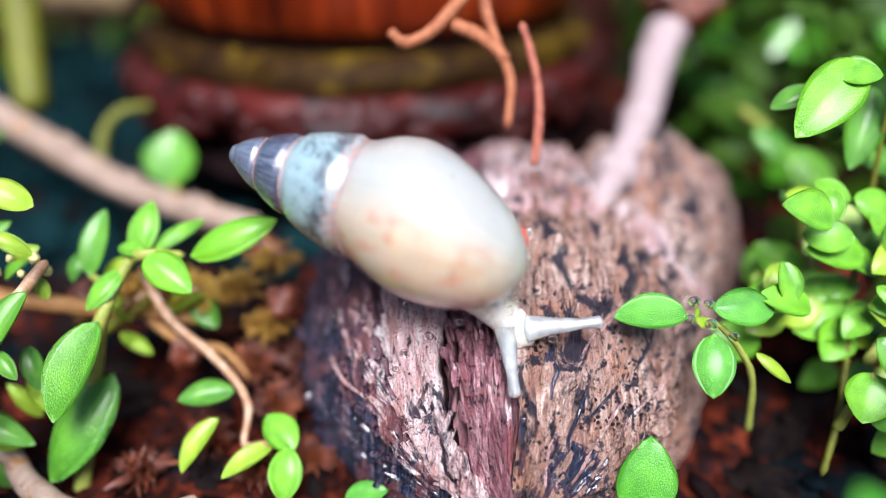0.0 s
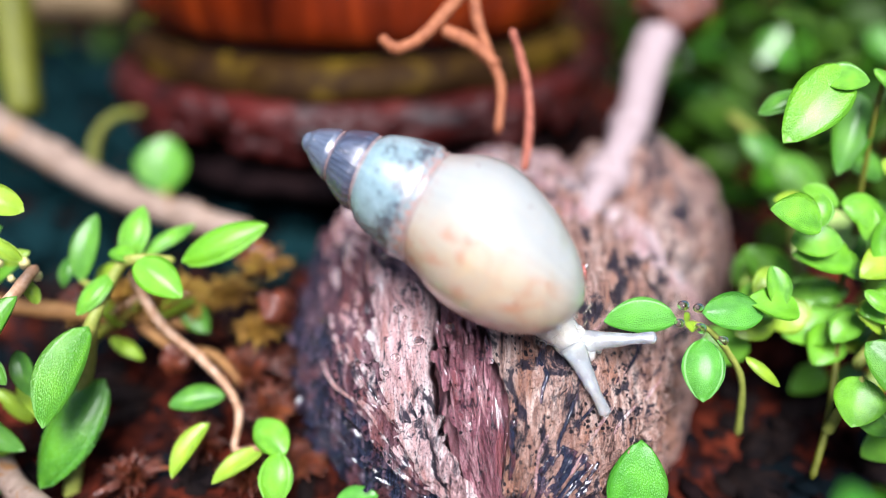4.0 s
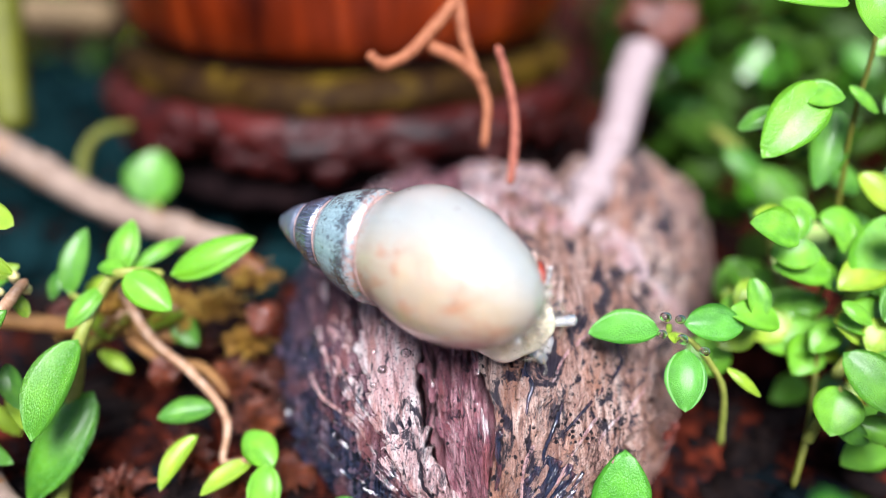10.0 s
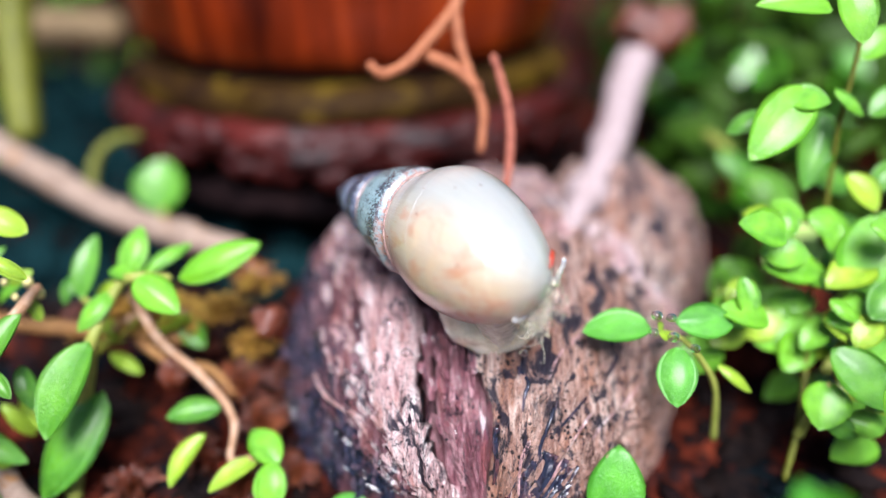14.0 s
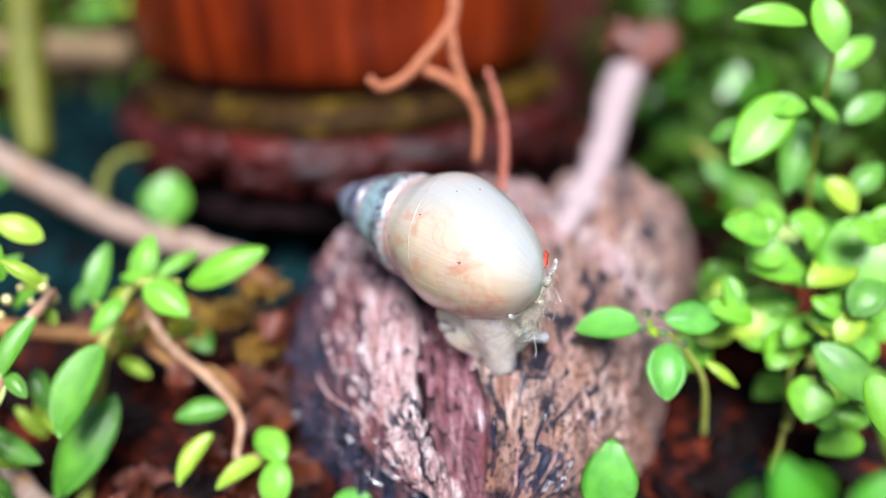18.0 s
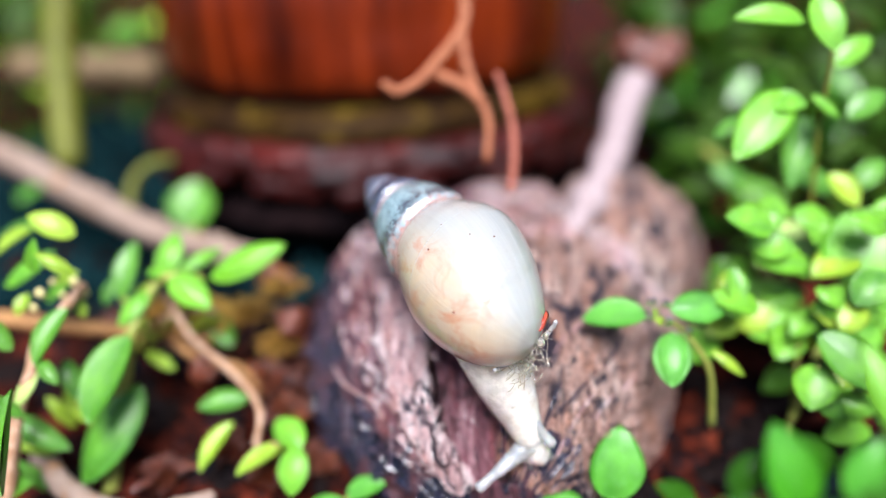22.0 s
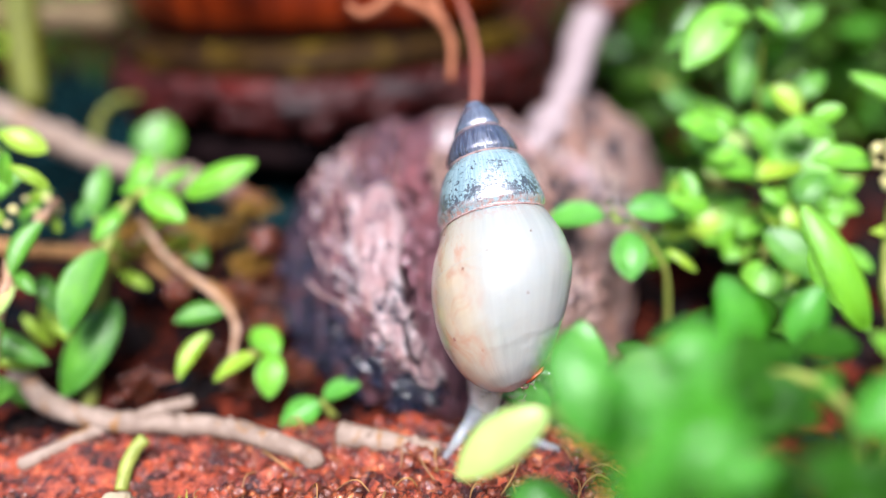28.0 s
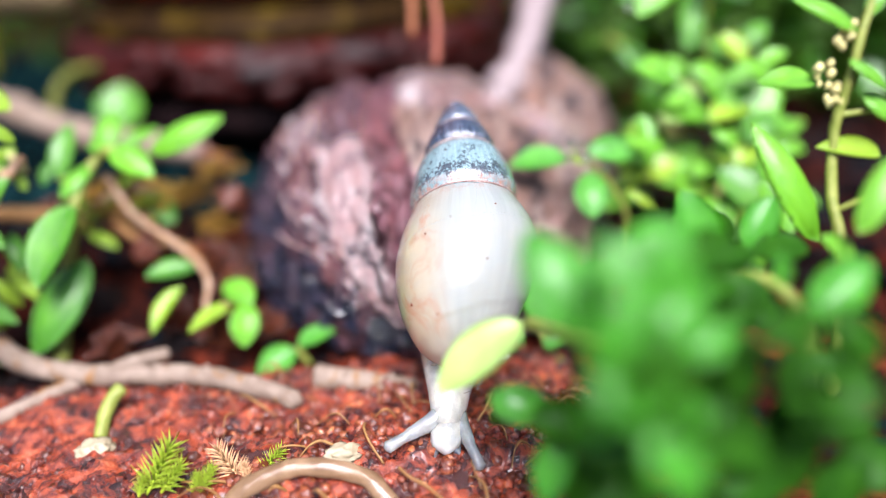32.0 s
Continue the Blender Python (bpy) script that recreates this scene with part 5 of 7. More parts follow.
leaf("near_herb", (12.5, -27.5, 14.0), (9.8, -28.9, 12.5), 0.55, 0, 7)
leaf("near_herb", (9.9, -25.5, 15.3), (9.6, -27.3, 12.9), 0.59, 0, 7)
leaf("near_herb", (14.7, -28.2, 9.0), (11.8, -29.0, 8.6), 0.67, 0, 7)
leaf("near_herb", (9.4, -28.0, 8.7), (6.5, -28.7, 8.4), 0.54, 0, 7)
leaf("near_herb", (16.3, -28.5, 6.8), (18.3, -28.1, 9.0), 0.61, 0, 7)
stem("near_herb", [(5.5, -20.6, 11.8), (6.9, -23.1, 12.6), (8.1, -25.0, 13.1), (9.5, -25.8, 12.5), (11.7, -26.2, 10.3), (13.2, -26.6, 7.3)], 0.3, 0.45, 0)
stem("near_herb", [(14.3, -21.4, 14.0), (16.6, -21.6, 13.4), (17.8, -22.9, 11.8), (18.1, -24.4, 7.9)], 0.3, 0.4, 0)
# bud herb
leaf("bud_herb", (21.3, -13.8, 20.1), (18.5, -13.5, 20.2), 0.55, 0, 0)
leaf("bud_herb", (23.0, -13.8, 22.7), (20.0, -12.7, 24.3), 0.5, 0, 0)
leaf("bud_herb", (22.2, -14.8, 21.5), (24.1, -15.7, 20.3), 0.5, 0, 0)
leaf("bud_herb", (24.3, -15.9, 16.8), (21.1, -15.4, 17.3), 0.36, -20, 2)
leaf("bud_herb", (21.1, -17.7, 13.2), (18.4, -14.7, 18.7), 0.38, 0, 0)
leaf("bud_herb", (23.1, -15.2, 19.8), (24.9, -16.0, 18.7), 0.6, 0, 0)
leaf("bud_herb", (23.4, -13.6, 23.2), (24.3, -12.9, 24.6), 0.5, 0, 0)
leaf("bud_herb", (20.1, -21.5, 15.7), (21.8, -20.0, 18.6), 0.4, 0, 0)
leaf("bud_herb", (20.6, -21.1, 14.0), (19.1, -20.4, 15.1), 0.6, 0, 0)
stem("bud_herb", [(23.7, -13.2, 23.9), (23.0, -14.0, 22.5), (22.5, -14.7, 20.6), (22.1, -15.0, 18.7), (21.9, -15.5, 17.2), (21.7, -16.7, 15.0), (21.7, -18.0, 13.5), (21.1, -20.2, 10.8), (20.7, -21.8, 6.6)], 0.2, 0.32, 0)
stem("bud_herb", [(22.1, -15.0, 18.7), (23.7, -15.3, 19.0)], 0.16, 0.16, 0)
stem("bud_herb", [(21.6, -17.1, 14.4), (22.7, -17.6, 15.4), (22.7, -17.8, 16.4)], 0.15, 0.12, 0)
# fallen branch
stem("fallen_branch", [(-28.6, -2.9, 1.8), (-25.1, -6.4, 1.8), (-22.0, -8.0, 1.8), (-19.0, -8.8, 1.8), (-15.4, -9.2, 1.8), (-12.5, -9.8, 1.8), (-9.6, -11.0, 1.8), (-6.3, -13.0, 1.8)], 0.75, 0.6, 4)
stem("fallen_branch", [(-18.9, -8.9, 1.9), (-17.3, -8.2, 2.2), (-15.0, -7.5, 2.2)], 0.5, 0.4, 4)
stem("fallen_branch", [(-24.7, -11.8, 1.4), (-22.7, -10.3, 1.4), (-20.2, -8.4, 1.4)], 0.45, 0.45, 4)
# short branch
stem("short_branch", [(-5.7, -10.3, 1.6), (-3.4, -11.1, 1.6), (-1.0, -11.9, 1.6), (0.7, -12.4, 1.6)], 0.8, 0.6, 4)
# grey branch
stem("grey_branch", [(-53.1, 30.5, 14.6), (-40.7, 24.5, 12.1), (-37.1, 22.5, 11.3), (-31.9, 19.5, 10.1), (-25.8, 15.9, 9.0), (-19.6, 12.8, 8.8), (-14.5, 10.6, 8.7)], 1.4, 1, 4)
# moss branch
stem("moss_branch", [(-34.3, 3.6, 8.7), (-29.1, 3.4, 8.0), (-24.6, 3.3, 7.5), (-20.5, 3.3, 7.2), (-16.9, 3.1, 6.7)], 0.6, 0.5, 1)
stem("moss_branch", [(-22.0, 2.2, 7.9), (-20.0, 2.8, 8.9), (-18.6, 3.7, 9.0), (-16.4, 3.9, 8.1)], 0.35, 0.2, 2)
stem("moss_branch", [(-23.9, 1.7, 5.9), (-21.6, 2.0, 7.6), (-20.0, 2.6, 8.6), (-18.8, 4.0, 11.0)], 0.4, 0.2, 3)
stem("moss_branch", [(-20.5, 3.1, 6.8), (-18.1, 2.3, 5.3), (-15.7, 2.2, 4.9), (-13.7, 1.2, 3.0)], 0.35, 0.25, 1)
# pale stick
stem("pale_stick", [(16.9, 28.1, 17.5), (15.3, 24.7, 15.8), (13.1, 18.2, 13.7), (10.5, 12.8, 12.2), (7.9, 7.7, 11.0)], 1.75, 0.85, 5)
# yellow stalk
stem("yellow_stalk", [(-37.6, 34.1, 26.1), (-37.7, 30.7, 20.2), (-36.6, 26.6, 15.5), (-35.5, 23.2, 12.0)], 1.8, 1.3, 3)
stem("yellow_stalk", [(-50.2, 42.6, 16.5), (-32.9, 42.4, 15.6)], 2, 2, 6)
# curled fibre
stem("curled_fibre", [(1.2, 16.0, 28.2), (1.0, 14.3, 25.9), (-0.6, 12.9, 24.1), (-2.2, 11.8, 22.7), (-3.8, 11.1, 22.2), (-4.8, 11.1, 22.9)], 0.46, 0.36, 7)
# forked fibre
stem("forked_fibre", [(0.8, 14.5, 26.2), (1.2, 12.7, 23.5), (2.0, 11.5, 21.5), (2.7, 10.3, 20.0), (2.5, 8.6, 17.6)], 0.4, 0.28, 7)
stem("forked_fibre", [(-1.0, 12.3, 23.0), (0.9, 11.9, 22.2), (2.5, 11.1, 21.0)], 0.45, 0.4, 7)
# straight fibre
stem("straight_fibre", [(3.3, 11.8, 23.2), (3.9, 10.9, 21.6), (4.4, 9.7, 19.6), (4.4, 8.3, 17.7), (4.1, 6.9, 15.9)], 0.24, 0.28, 8)
# tan stem
stem("tan_stem", [(-9.8, -20.2, 1.2), (-8.6, -19.8, 2.2), (-6.2, -19.5, 2.9), (-3.9, -19.8, 2.8), (-2.4, -20.1, 2.2), (-1.1, -21.3, 1.2)], 0.55, 0.48, 9)

# ---------------------------------------------------------------- small things
BEAD = blob("water_bead", (MM, MM, 0.8 * MM), M_WATER, 2, 0.04, 1, 16, 10)


def bud(key, at, r):
    p = PLANTS[key]
    ob = part("bud", blob("bud", (r * MM, r * MM, r * 1.2 * MM), M_BUD, at[0], 0.25, 1.5, 10, 8), p, "cream flower bud")
    ob.location = Vector(at) * MM - p.location


def bead(at, r):
    ob = new("water_bead", BEAD)
    ob.location, ob.scale = Vector(at) * MM, (r, r, r)
    tagged(ob, "clear round bead of water with bright glint", "water drop", "water beads")


def moss(base, tip, dry):
    """A feathery shoot: a thin stem set all round with narrow leaflets."""
    t = thing("moss_sprig", Vector(base) * MM, "dry straw-coloured moss shoot on the soil" if dry else "bright green feathery moss shoot on the soil", "moss", "moss shoots")
    v = (Vector(tip) - Vector(base)) * MM
    mat = M_DRYMOSS if dry else M_MOSS
    part("stem", tube("stem", [Vector(), v * 0.5, v], [0.1 * MM, 0.05 * MM], mat, 6, 0.1), t)
    x = v.normalized()
    side = x.orthogonal().normalized()
    for k in range(54):
        u = 0.1 + 0.9 * k / 53
        d = (Matrix.Rotation(k * 2.4, 3, x) @ side + x * (0.7 + 0.9 * u)).normalized()
        size = v.length * (0.62 - 0.2 * u)
        ob = part("leaflet", MOSSLEAF[dry], t)
        y = d.cross(x).normalized()
        m = Matrix((d * size, y * size * 0.1, d.cross(y) * size * 0.5)).transposed().to_4x4()
        m.translation = v * u * 0.95
        ob.matrix_basis = m


MOSSLEAF = [mesh_of("leaflet", [(0, -0.3, 0), (0, 0.3, 0), (0.5, -0.5, 0.05), (0.5, 0.5, 0.05), (1, 0, 0.25), (0.4, 0, -0.15)], [(0, 2, 5), (0, 5, 1), (1, 5, 3), (2, 4, 5), (3, 5, 4), (0, 1, 3, 2), (2, 3, 4)], m) for m in (M_MOSS, M_DRYMOSS)]


def seed(at, r):
    ob = new("seed", blob("seed", (r * MM, r * 0.6 * MM, r * 0.35 * MM), M_SEED, at[0], 0.22, 1.6, 24, 16))
    ob.matrix_basis = pose(at[0] * MM, at[1] * MM, at[2] * MM, 20, 8, 15)
    tagged(ob, "pale whitish flat seed husk on the soil", "seed")


def grain(at, r):
    ob = new("wet_grain", blob("wet_grain", (r * 1.2 * MM, r * 0.9 * MM, r * 0.7 * MM), M_CHIP, at[0] * 3, 0.3, 1.6, 18, 12))
    ob.matrix_basis = pose(at[0] * MM, at[1] * MM, at[2] * MM, 10 * math.sin(at[0] * 9), 12, 50 * at[0])
    tagged(ob, "wet glossy amber-brown grain on red soil", "grain", "wet grains")


def clod(at, r, words):
    """A crumbly clod: a core with smaller lumps pressed together round it."""
    t = thing("clod", Vector(at) * MM, words, "clod")
    rnd = random.Random(int(at[0] * 10))
    for k in range(9):
        s = r * (0.7 if k == 0 else rnd.uniform(0.28, 0.5))
        d = Vector((rnd.uniform(-1, 1), rnd.uniform(-1, 1), rnd.uniform(-1, 1))).normalized() * (0 if k == 0 else r * 0.62)
        ob = part("lump", blob("lump", (s * MM, s * 0.9 * MM, s * 0.95 * MM), M_CLOD, at[0] + k, 0.3, 1.7, 22, 16), t)
        ob.location = d * MM


bud("bud_herb", (21.2, -13.9, 20.6), 0.15)
bud("bud_herb", (21.3, -13.8, 20.8), 0.17)
bud("bud_herb", (21.2, -14.0, 20.8), 0.24)
bud("bud_herb", (22.0, -13.6, 20.9), 0.20)
bud("bud_herb", (21.9, -14.0, 20.5), 0.22)
bud("bud_herb", (21.7, -14.4, 19.4), 0.17)
bud("bud_herb", (22.2, -14.4, 19.2), 0.14)
bud("bud_herb", (21.8, -14.6, 19.2), 0.21)
bud("bud_herb", (22.0, -14.5, 19.8), 0.21)
bud("bud_herb", (22.0, -14.7, 19.4), 0.17)
bud("bud_herb", (22.1, -14.9, 19.1), 0.13)
bud("bud_herb", (22.4, -14.7, 19.3), 0.15)
bud("bud_herb", (22.4, -14.7, 19.4), 0.15)
bud("bud_herb", (21.8, -15.0, 19.5), 0.11)
bud("bud_herb", (22.1, -15.0, 19.4), 0.13)
bud("bud_herb", (22.3, -13.8, 21.7), 0.15)
bud("bud_herb", (22.5, -13.8, 22.2), 0.15)
bud("bud_herb", (22.1, -13.9, 21.9), 0.17)
bud("bud_herb", (21.9, -13.9, 22.1), 0.20)
bud("bud_herb", (22.2, -13.9, 21.8), 0.17)
bud("bud_herb", (22.6, -13.8, 22.3), 0.20)
bud("bud_herb", (22.3, -13.5, 22.6), 0.16)
bud("bud_herb", (22.3, -13.5, 22.6), 0.14)
bud("bud_herb", (22.2, -13.6, 22.3), 0.12)
bud("bud_herb", (22.6, -13.3, 22.6), 0.18)
bud("bud_herb", (21.4, -13.5, 20.5), 0.12)
bud("bud_herb", (21.3, -13.5, 20.6), 0.12)
bud("bud_herb", (21.2, -14.0, 20.4), 0.14)
bud("bud_herb", (21.4, -14.0, 20.0), 0.14)
bud("bud_herb", (21.2, -13.9, 20.4), 0.14)
bud("bud_herb", (21.7, -14.2, 19.9), 0.13)
bud("bud_herb", (21.7, -14.3, 20.0), 0.17)
bud("bud_herb", (21.9, -14.6, 19.9), 0.12)
bud("bud_herb", (22.2, -14.3, 20.0), 0.17)
bud("bud_herb", (22.2, -14.2, 20.0), 0.15)
bud("bud_herb", (22.4, -13.9, 22.6), 0.15)
bud("bud_herb", (22.6, -13.8, 22.9), 0.17)
bud("bud_herb", (22.4, -13.6, 22.5), 0.13)
bud("bud_herb", (23.0, -13.3, 22.8), 0.11)
bud("bud_herb", (22.8, -13.5, 22.7), 0.13)
bud("bud_herb", (22.6, -14.7, 19.3), 0.09)
bud("bud_herb", (22.0, -14.6, 19.6), 0.11)
bud("bud_herb", (22.3, -14.5, 19.9), 0.13)
bud("bud_herb", (22.0, -14.7, 19.9), 0.13)
bud("bud_herb", (22.2, -14.9, 19.4), 0.10)
bud("edge_herb", (-24.8, 0.7, 13.1), 0.28)
bud("edge_herb", (-25.4, 0.0, 12.5), 0.21)
bud("edge_herb", (-26.7, -0.2, 12.8), 0.28)
bud("edge_herb", (-27.7, -0.5, 12.3), 0.245)
bud("edge_herb", (-26.0, 0.4, 13.3), 0.21)
bud("edge_herb", (-24.1, 0.4, 12.4), 0.245)
bud("edge_herb", (-27.1, -0.7, 12.0), 0.21)
bead((12.1, -2.5, 12.9), 0.32)
bead((12.9, -2.6, 12.8), 0.3)
bead((11.9, -3.0, 12.1), 0.28)
bead((13.0, -3.2, 11.9), 0.34)
bead((14.2, -3.6, 11.4), 0.3)
bead((-3.9, -2.3, 10.1), 0.29)
bead((-2.9, -1.5, 11.1), 0.15)
bead((-3.4, -3.3, 9.7), 0.33)
bead((-3.4, 4.7, 12.8), 0.19)
bead((-2.2, 2.2, 12.7), 0.38)
bead((4.6, -3.5, 11.0), 0.26)
bead((-0.4, -2.5, 11.3), 0.25)
bead((-7.7, 6.4, 10.5), 0.18)
bead((-4.1, 3.0, 12.1), 0.35)
bead((-13.6, 17.9, -0.2), 0.38)
bead((-3.9, 1.4, 11.8), 0.32)
bead((-4.8, 1.1, 11.2), 0.31)
bead((-13.5, 13.7, -0.2), 0.32)
bead((-3.3, -0.9, 11.2), 0.33)
bead((-7.9, 1.0, 8.8), 0.33)
bead((-7.6, 0.1, 8.7), 0.18)
bead((-2.1, -2.9, 10.6), 0.31)
bead((-11.4, 3.8, 3.4), 0.38)
bead((-6.0, -2.5, 8.5), 0.15)
bead((-3.9, -3.9, 9.1), 0.19)
bead((-10.2, 0.2, 4.0), 0.34)
moss((-14.0, -19.1, 1.6), (-12.6, -18.0, 3.8), 0)
moss((-13.3, -19.1, 1.6), (-12.1, -18.6, 3.0), 0)
moss((-11.2, -19.2, 1.6), (-10.5, -18.8, 2.8), 0)
moss((-11.4, -19.6, 1.6), (-11.2, -19.1, 2.7), 0)
moss((-9.2, -18.7, 1.6), (-10.3, -17.9, 3.2), 1)
moss((-8.7, -19.1, 1.6), (-8.9, -18.6, 2.7), 1)
moss((-8.1, -18.4, 1.6), (-7.0, -18.0, 2.8), 0)
moss((-14.4, -19.2, 1.6), (-14.0, -18.8, 2.7), 0)
seed((-3.7, -18.4, 2.6), 1.0)
seed((-17.7, -15.2, 1.6), 1.0)
stem("sprout", [(-17.0, -11.1, 2.6), (-17.6, -11.8, 2.2), (-17.9, -13.0, 1.5), (-18.0, -13.8, 1.0)], 0.45, 0.4, 0)
clod((19.0, 31.4, 18.2), 3.6, "red-brown fibrous clod at the top of the pale stick")
clod((-13.5, 7.7, 8.8), 1.5, "brown clod of damp soil among the herbs")
clod((-11.7, 4.0, 7.7), 1.3, "brown clod of damp soil among the herbs")
clod((-18.1, 2.2, 4.9), 1.2, "brown clod of damp soil among the herbs")
clod((-25.1, 4.5, 7.3), 1.3, "brown clod of damp soil among the herbs")
grain((-1.0, -12.2, 1.9), 0.5)
grain((-0.2, -13.0, 1.9), 0.6)
grain((0.4, -13.6, 1.9), 0.45)
grain((-1.3, -13.3, 1.9), 0.4)
grain((-2.4, -15.3, 1.9), 0.45)
grain((-2.9, -17.7, 1.9), 0.55)
grain((0.9, -18.3, 1.9), 0.6)
grain((-0.1, -15.3, 1.9), 0.5)
grain((0.6, -16.7, 1.9), 0.6)
grain((1.4, -16.2, 1.9), 0.45)
grain((-7.5, -12.1, 1.9), 0.4)
grain((-8.7, -14.8, 1.9), 0.4)
grain((-10.8, -15.1, 1.9), 0.35)
grain((-4.3, -14.1, 1.9), 0.35)
grain((-5.5, -14.9, 1.9), 0.4)
grain((-1.7, -17.0, 1.9), 0.4)


def scatter(name, label, category, mats_, count, area, size, sink, seed_, flat=0.7):
    """Crumbs or litter joined into one mass resting on the ground."""
    rnd = random.Random(seed_)
    verts, faces, which = [], [], []
    for _ in range(count):
        x, y = (rnd.uniform(*area[0]), rnd.uniform(*area[1]))
        r = size[0] + (size[1] - size[0]) * rnd.random() ** 3.5
        z = ground_height(x * MM, y * MM) / MM + r * sink
        turn = Euler((rnd.uniform(-.6, .6), rnd.uniform(-.6, .6), rnd.uniform(0, 6))).to_matrix()
        s = len(verts)
        shape = []
        for i in range(6):
            for j in range(4):
                a, b = 2 * math.pi * i / 6, math.pi * (j + 0.1) / 3.2
                k = rnd.uniform(0.65, 1.25)
                shape.append(turn @ Vector((math.cos(a) * math.sin(b) * r * k * 1.2, math.sin(a) * math.sin(b) * r * k, math.cos(b) * r * flat * k)) + Vector((x, y, z)))
        verts += [q * MM for q in shape]
        m = rnd.randrange(len(mats_))
        for q in grid_faces(6, 4, True):
            faces.append(tuple(k + s for k in q))
            which.append(m)
    me = mesh_of(name, verts, faces, mats_[0])
    for m in mats_[1:]:
        me.materials.append(m)
    me.polygons.foreach_set("material_index", which)
    tagged(new(name, me), label, category, "", "stuff")


scatter("soil_crumbs", "loose red-brown soil crumbs, some glossy and wet", "soil", [M_CRUMB, M_CRUMB, M_CRUMB, M_CLOD], 17000, ((-30, 11), (-26, -8.5)), (0.03, 0.36), 0.9, 3, 0.85)
scatter("dark_litter", "dark rotten plant litter and grit", "litter", [M_DEBRIS, M_DEBRIS, M_SOIL, M_DARKSHADE], 2600, ((-48, 50), (-8, 70)), (0.4, 2.0), 0.1, 8, 0.4)

scatter("bark_chips", "glossy dark red-brown bark chips on the red earth", "chips", [M_CHIP], 1400, ((-12, 11), (-21, -9.5)), (0.06, 0.42), 1.2, 17, 0.6)
scatter("soil_lumps", "glossy wet lumps of red-brown earth round the snail", "soil", [M_CLOD, M_CHIP, M_CRUMB], 1100, ((-14, 9), (-22, -10.5)), (0.15, 0.5), 0.9, 29, 0.8)
# clumps added to turn the ground at the back left dark blue-green
scatter("dark_moss", "dark blue-green clumps on the ground at the back", "moss", [M_TEAL], 1500, ((-60, -13), (16, 75)), (0.8, 2.6), 0.3, 14, 0.6)


def far_foliage(name, label, count, xs, ys, rise, palette, seed_):
    """Many small cupped leaves joined into one mass of distant greenery."""
    rnd = random.Random(seed_)
    verts, faces, which = [], [], []
    for _ in range(count):
        x, y = rnd.uniform(*xs), rnd.uniform(*ys)
        z = rnd.uniform(0, 10 + rise * (y - 15))
        r = rnd.uniform(3, 6)
        m = Euler((rnd.uniform(-.9, .9), rnd.uniform(-.9, .9), rnd.uniform(0, 6.3))).to_matrix() * r
        s = len(verts)
        shape = [(0, 0, 0), (.3, .3, .06), (.65, .3, .06), (1, 0, -.05), (.65, -.3, .06), (.3, -.3, .06), (.5, 0, -.06)]
        verts += [(m @ Vector(q) + Vector((x, y, z))) * MM for q in shape]
        k = rnd.choice(palette)
        for q in ((0, 1, 6), (1, 2, 6), (2, 3, 6), (3, 4, 6), (4, 5, 6), (5, 0, 6)):
            faces.append(tuple(p + s for p in q))
            which.append(k)
    me = mesh_of(name, verts, faces, LEAF[0])
    for m in LEAF[1:]:
        me.materials.append(m)
    me.polygons.foreach_set("material_index", which)
    tagged(new(name, me), label, "foliage", "", "stuff")


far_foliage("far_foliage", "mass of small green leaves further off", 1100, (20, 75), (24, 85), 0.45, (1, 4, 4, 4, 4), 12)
# undergrowth made dark by leaf colour instead of real shade
far_foliage("shaded_foliage", "undergrowth with shade put into its dark olive leaves", 700, (-90, -16), (52, 100), 0.5, (4, 4, 4, 4, 4, 1, 2), 15)


def moss_tangle(name, label, mat, spots, seed_):
    """Short curved blades growing out of a few low cushions, joined."""
    rnd = random.Random(seed_)
    verts, faces = [], []
    for cx, cy, cz, size, count in spots:
        for _ in range(count):
            d = Vector((rnd.gauss(0, 1), rnd.gauss(0, 1), abs(rnd.gauss(0, 1)) + 0.2)).normalized()
            base = Vector((cx, cy, cz)) + d * size * rnd.uniform(0.2, 0.8)
            side_ = d.orthogonal().normalized() * rnd.uniform(0.1, 0.2)
            ln = rnd.uniform(0.5, 1.1)
            bend = Vector((rnd.uniform(-.4, .4), rnd.uniform(-.4, .4), -0.3)) * ln
            s0 = len(verts)
            for u, wide in ((0, 0.8), (0.5, 1.0), (1.0, 0.15)):
                p = base + d * ln * u + bend * u * u
                verts += [(p + side_ * wide) * MM, (p - side_ * wide) * MM, (p + d.cross(side_) * 0.5 * wide) * MM]
            for k in (0, 3):
                faces += [(s0 + k + i, s0 + k + (i + 1) % 3, s0 + k + 3 + (i + 1) % 3, s0 + k + 3 + i) for i in range(3)]
    tagged(new(name, mesh_of(name, verts, faces, mat)), label, "moss", "", "stuff")


moss_tangle("amber_moss", "amber and olive moss cushions under the herbs", M_AMBER,
            [(-20.5, 3.5, 8.0, 2.0, 260), (-17.6, 4.2, 7.6, 1.8, 220), (-15.2, 5.4, 7.0, 1.6, 160), (-23.5, 4.0, 6.4, 1.6, 160), (-12.8, 7.0, 8.4, 1.5, 140), (-13.0, 4.0, 5.2, 1.4, 120)], 44)


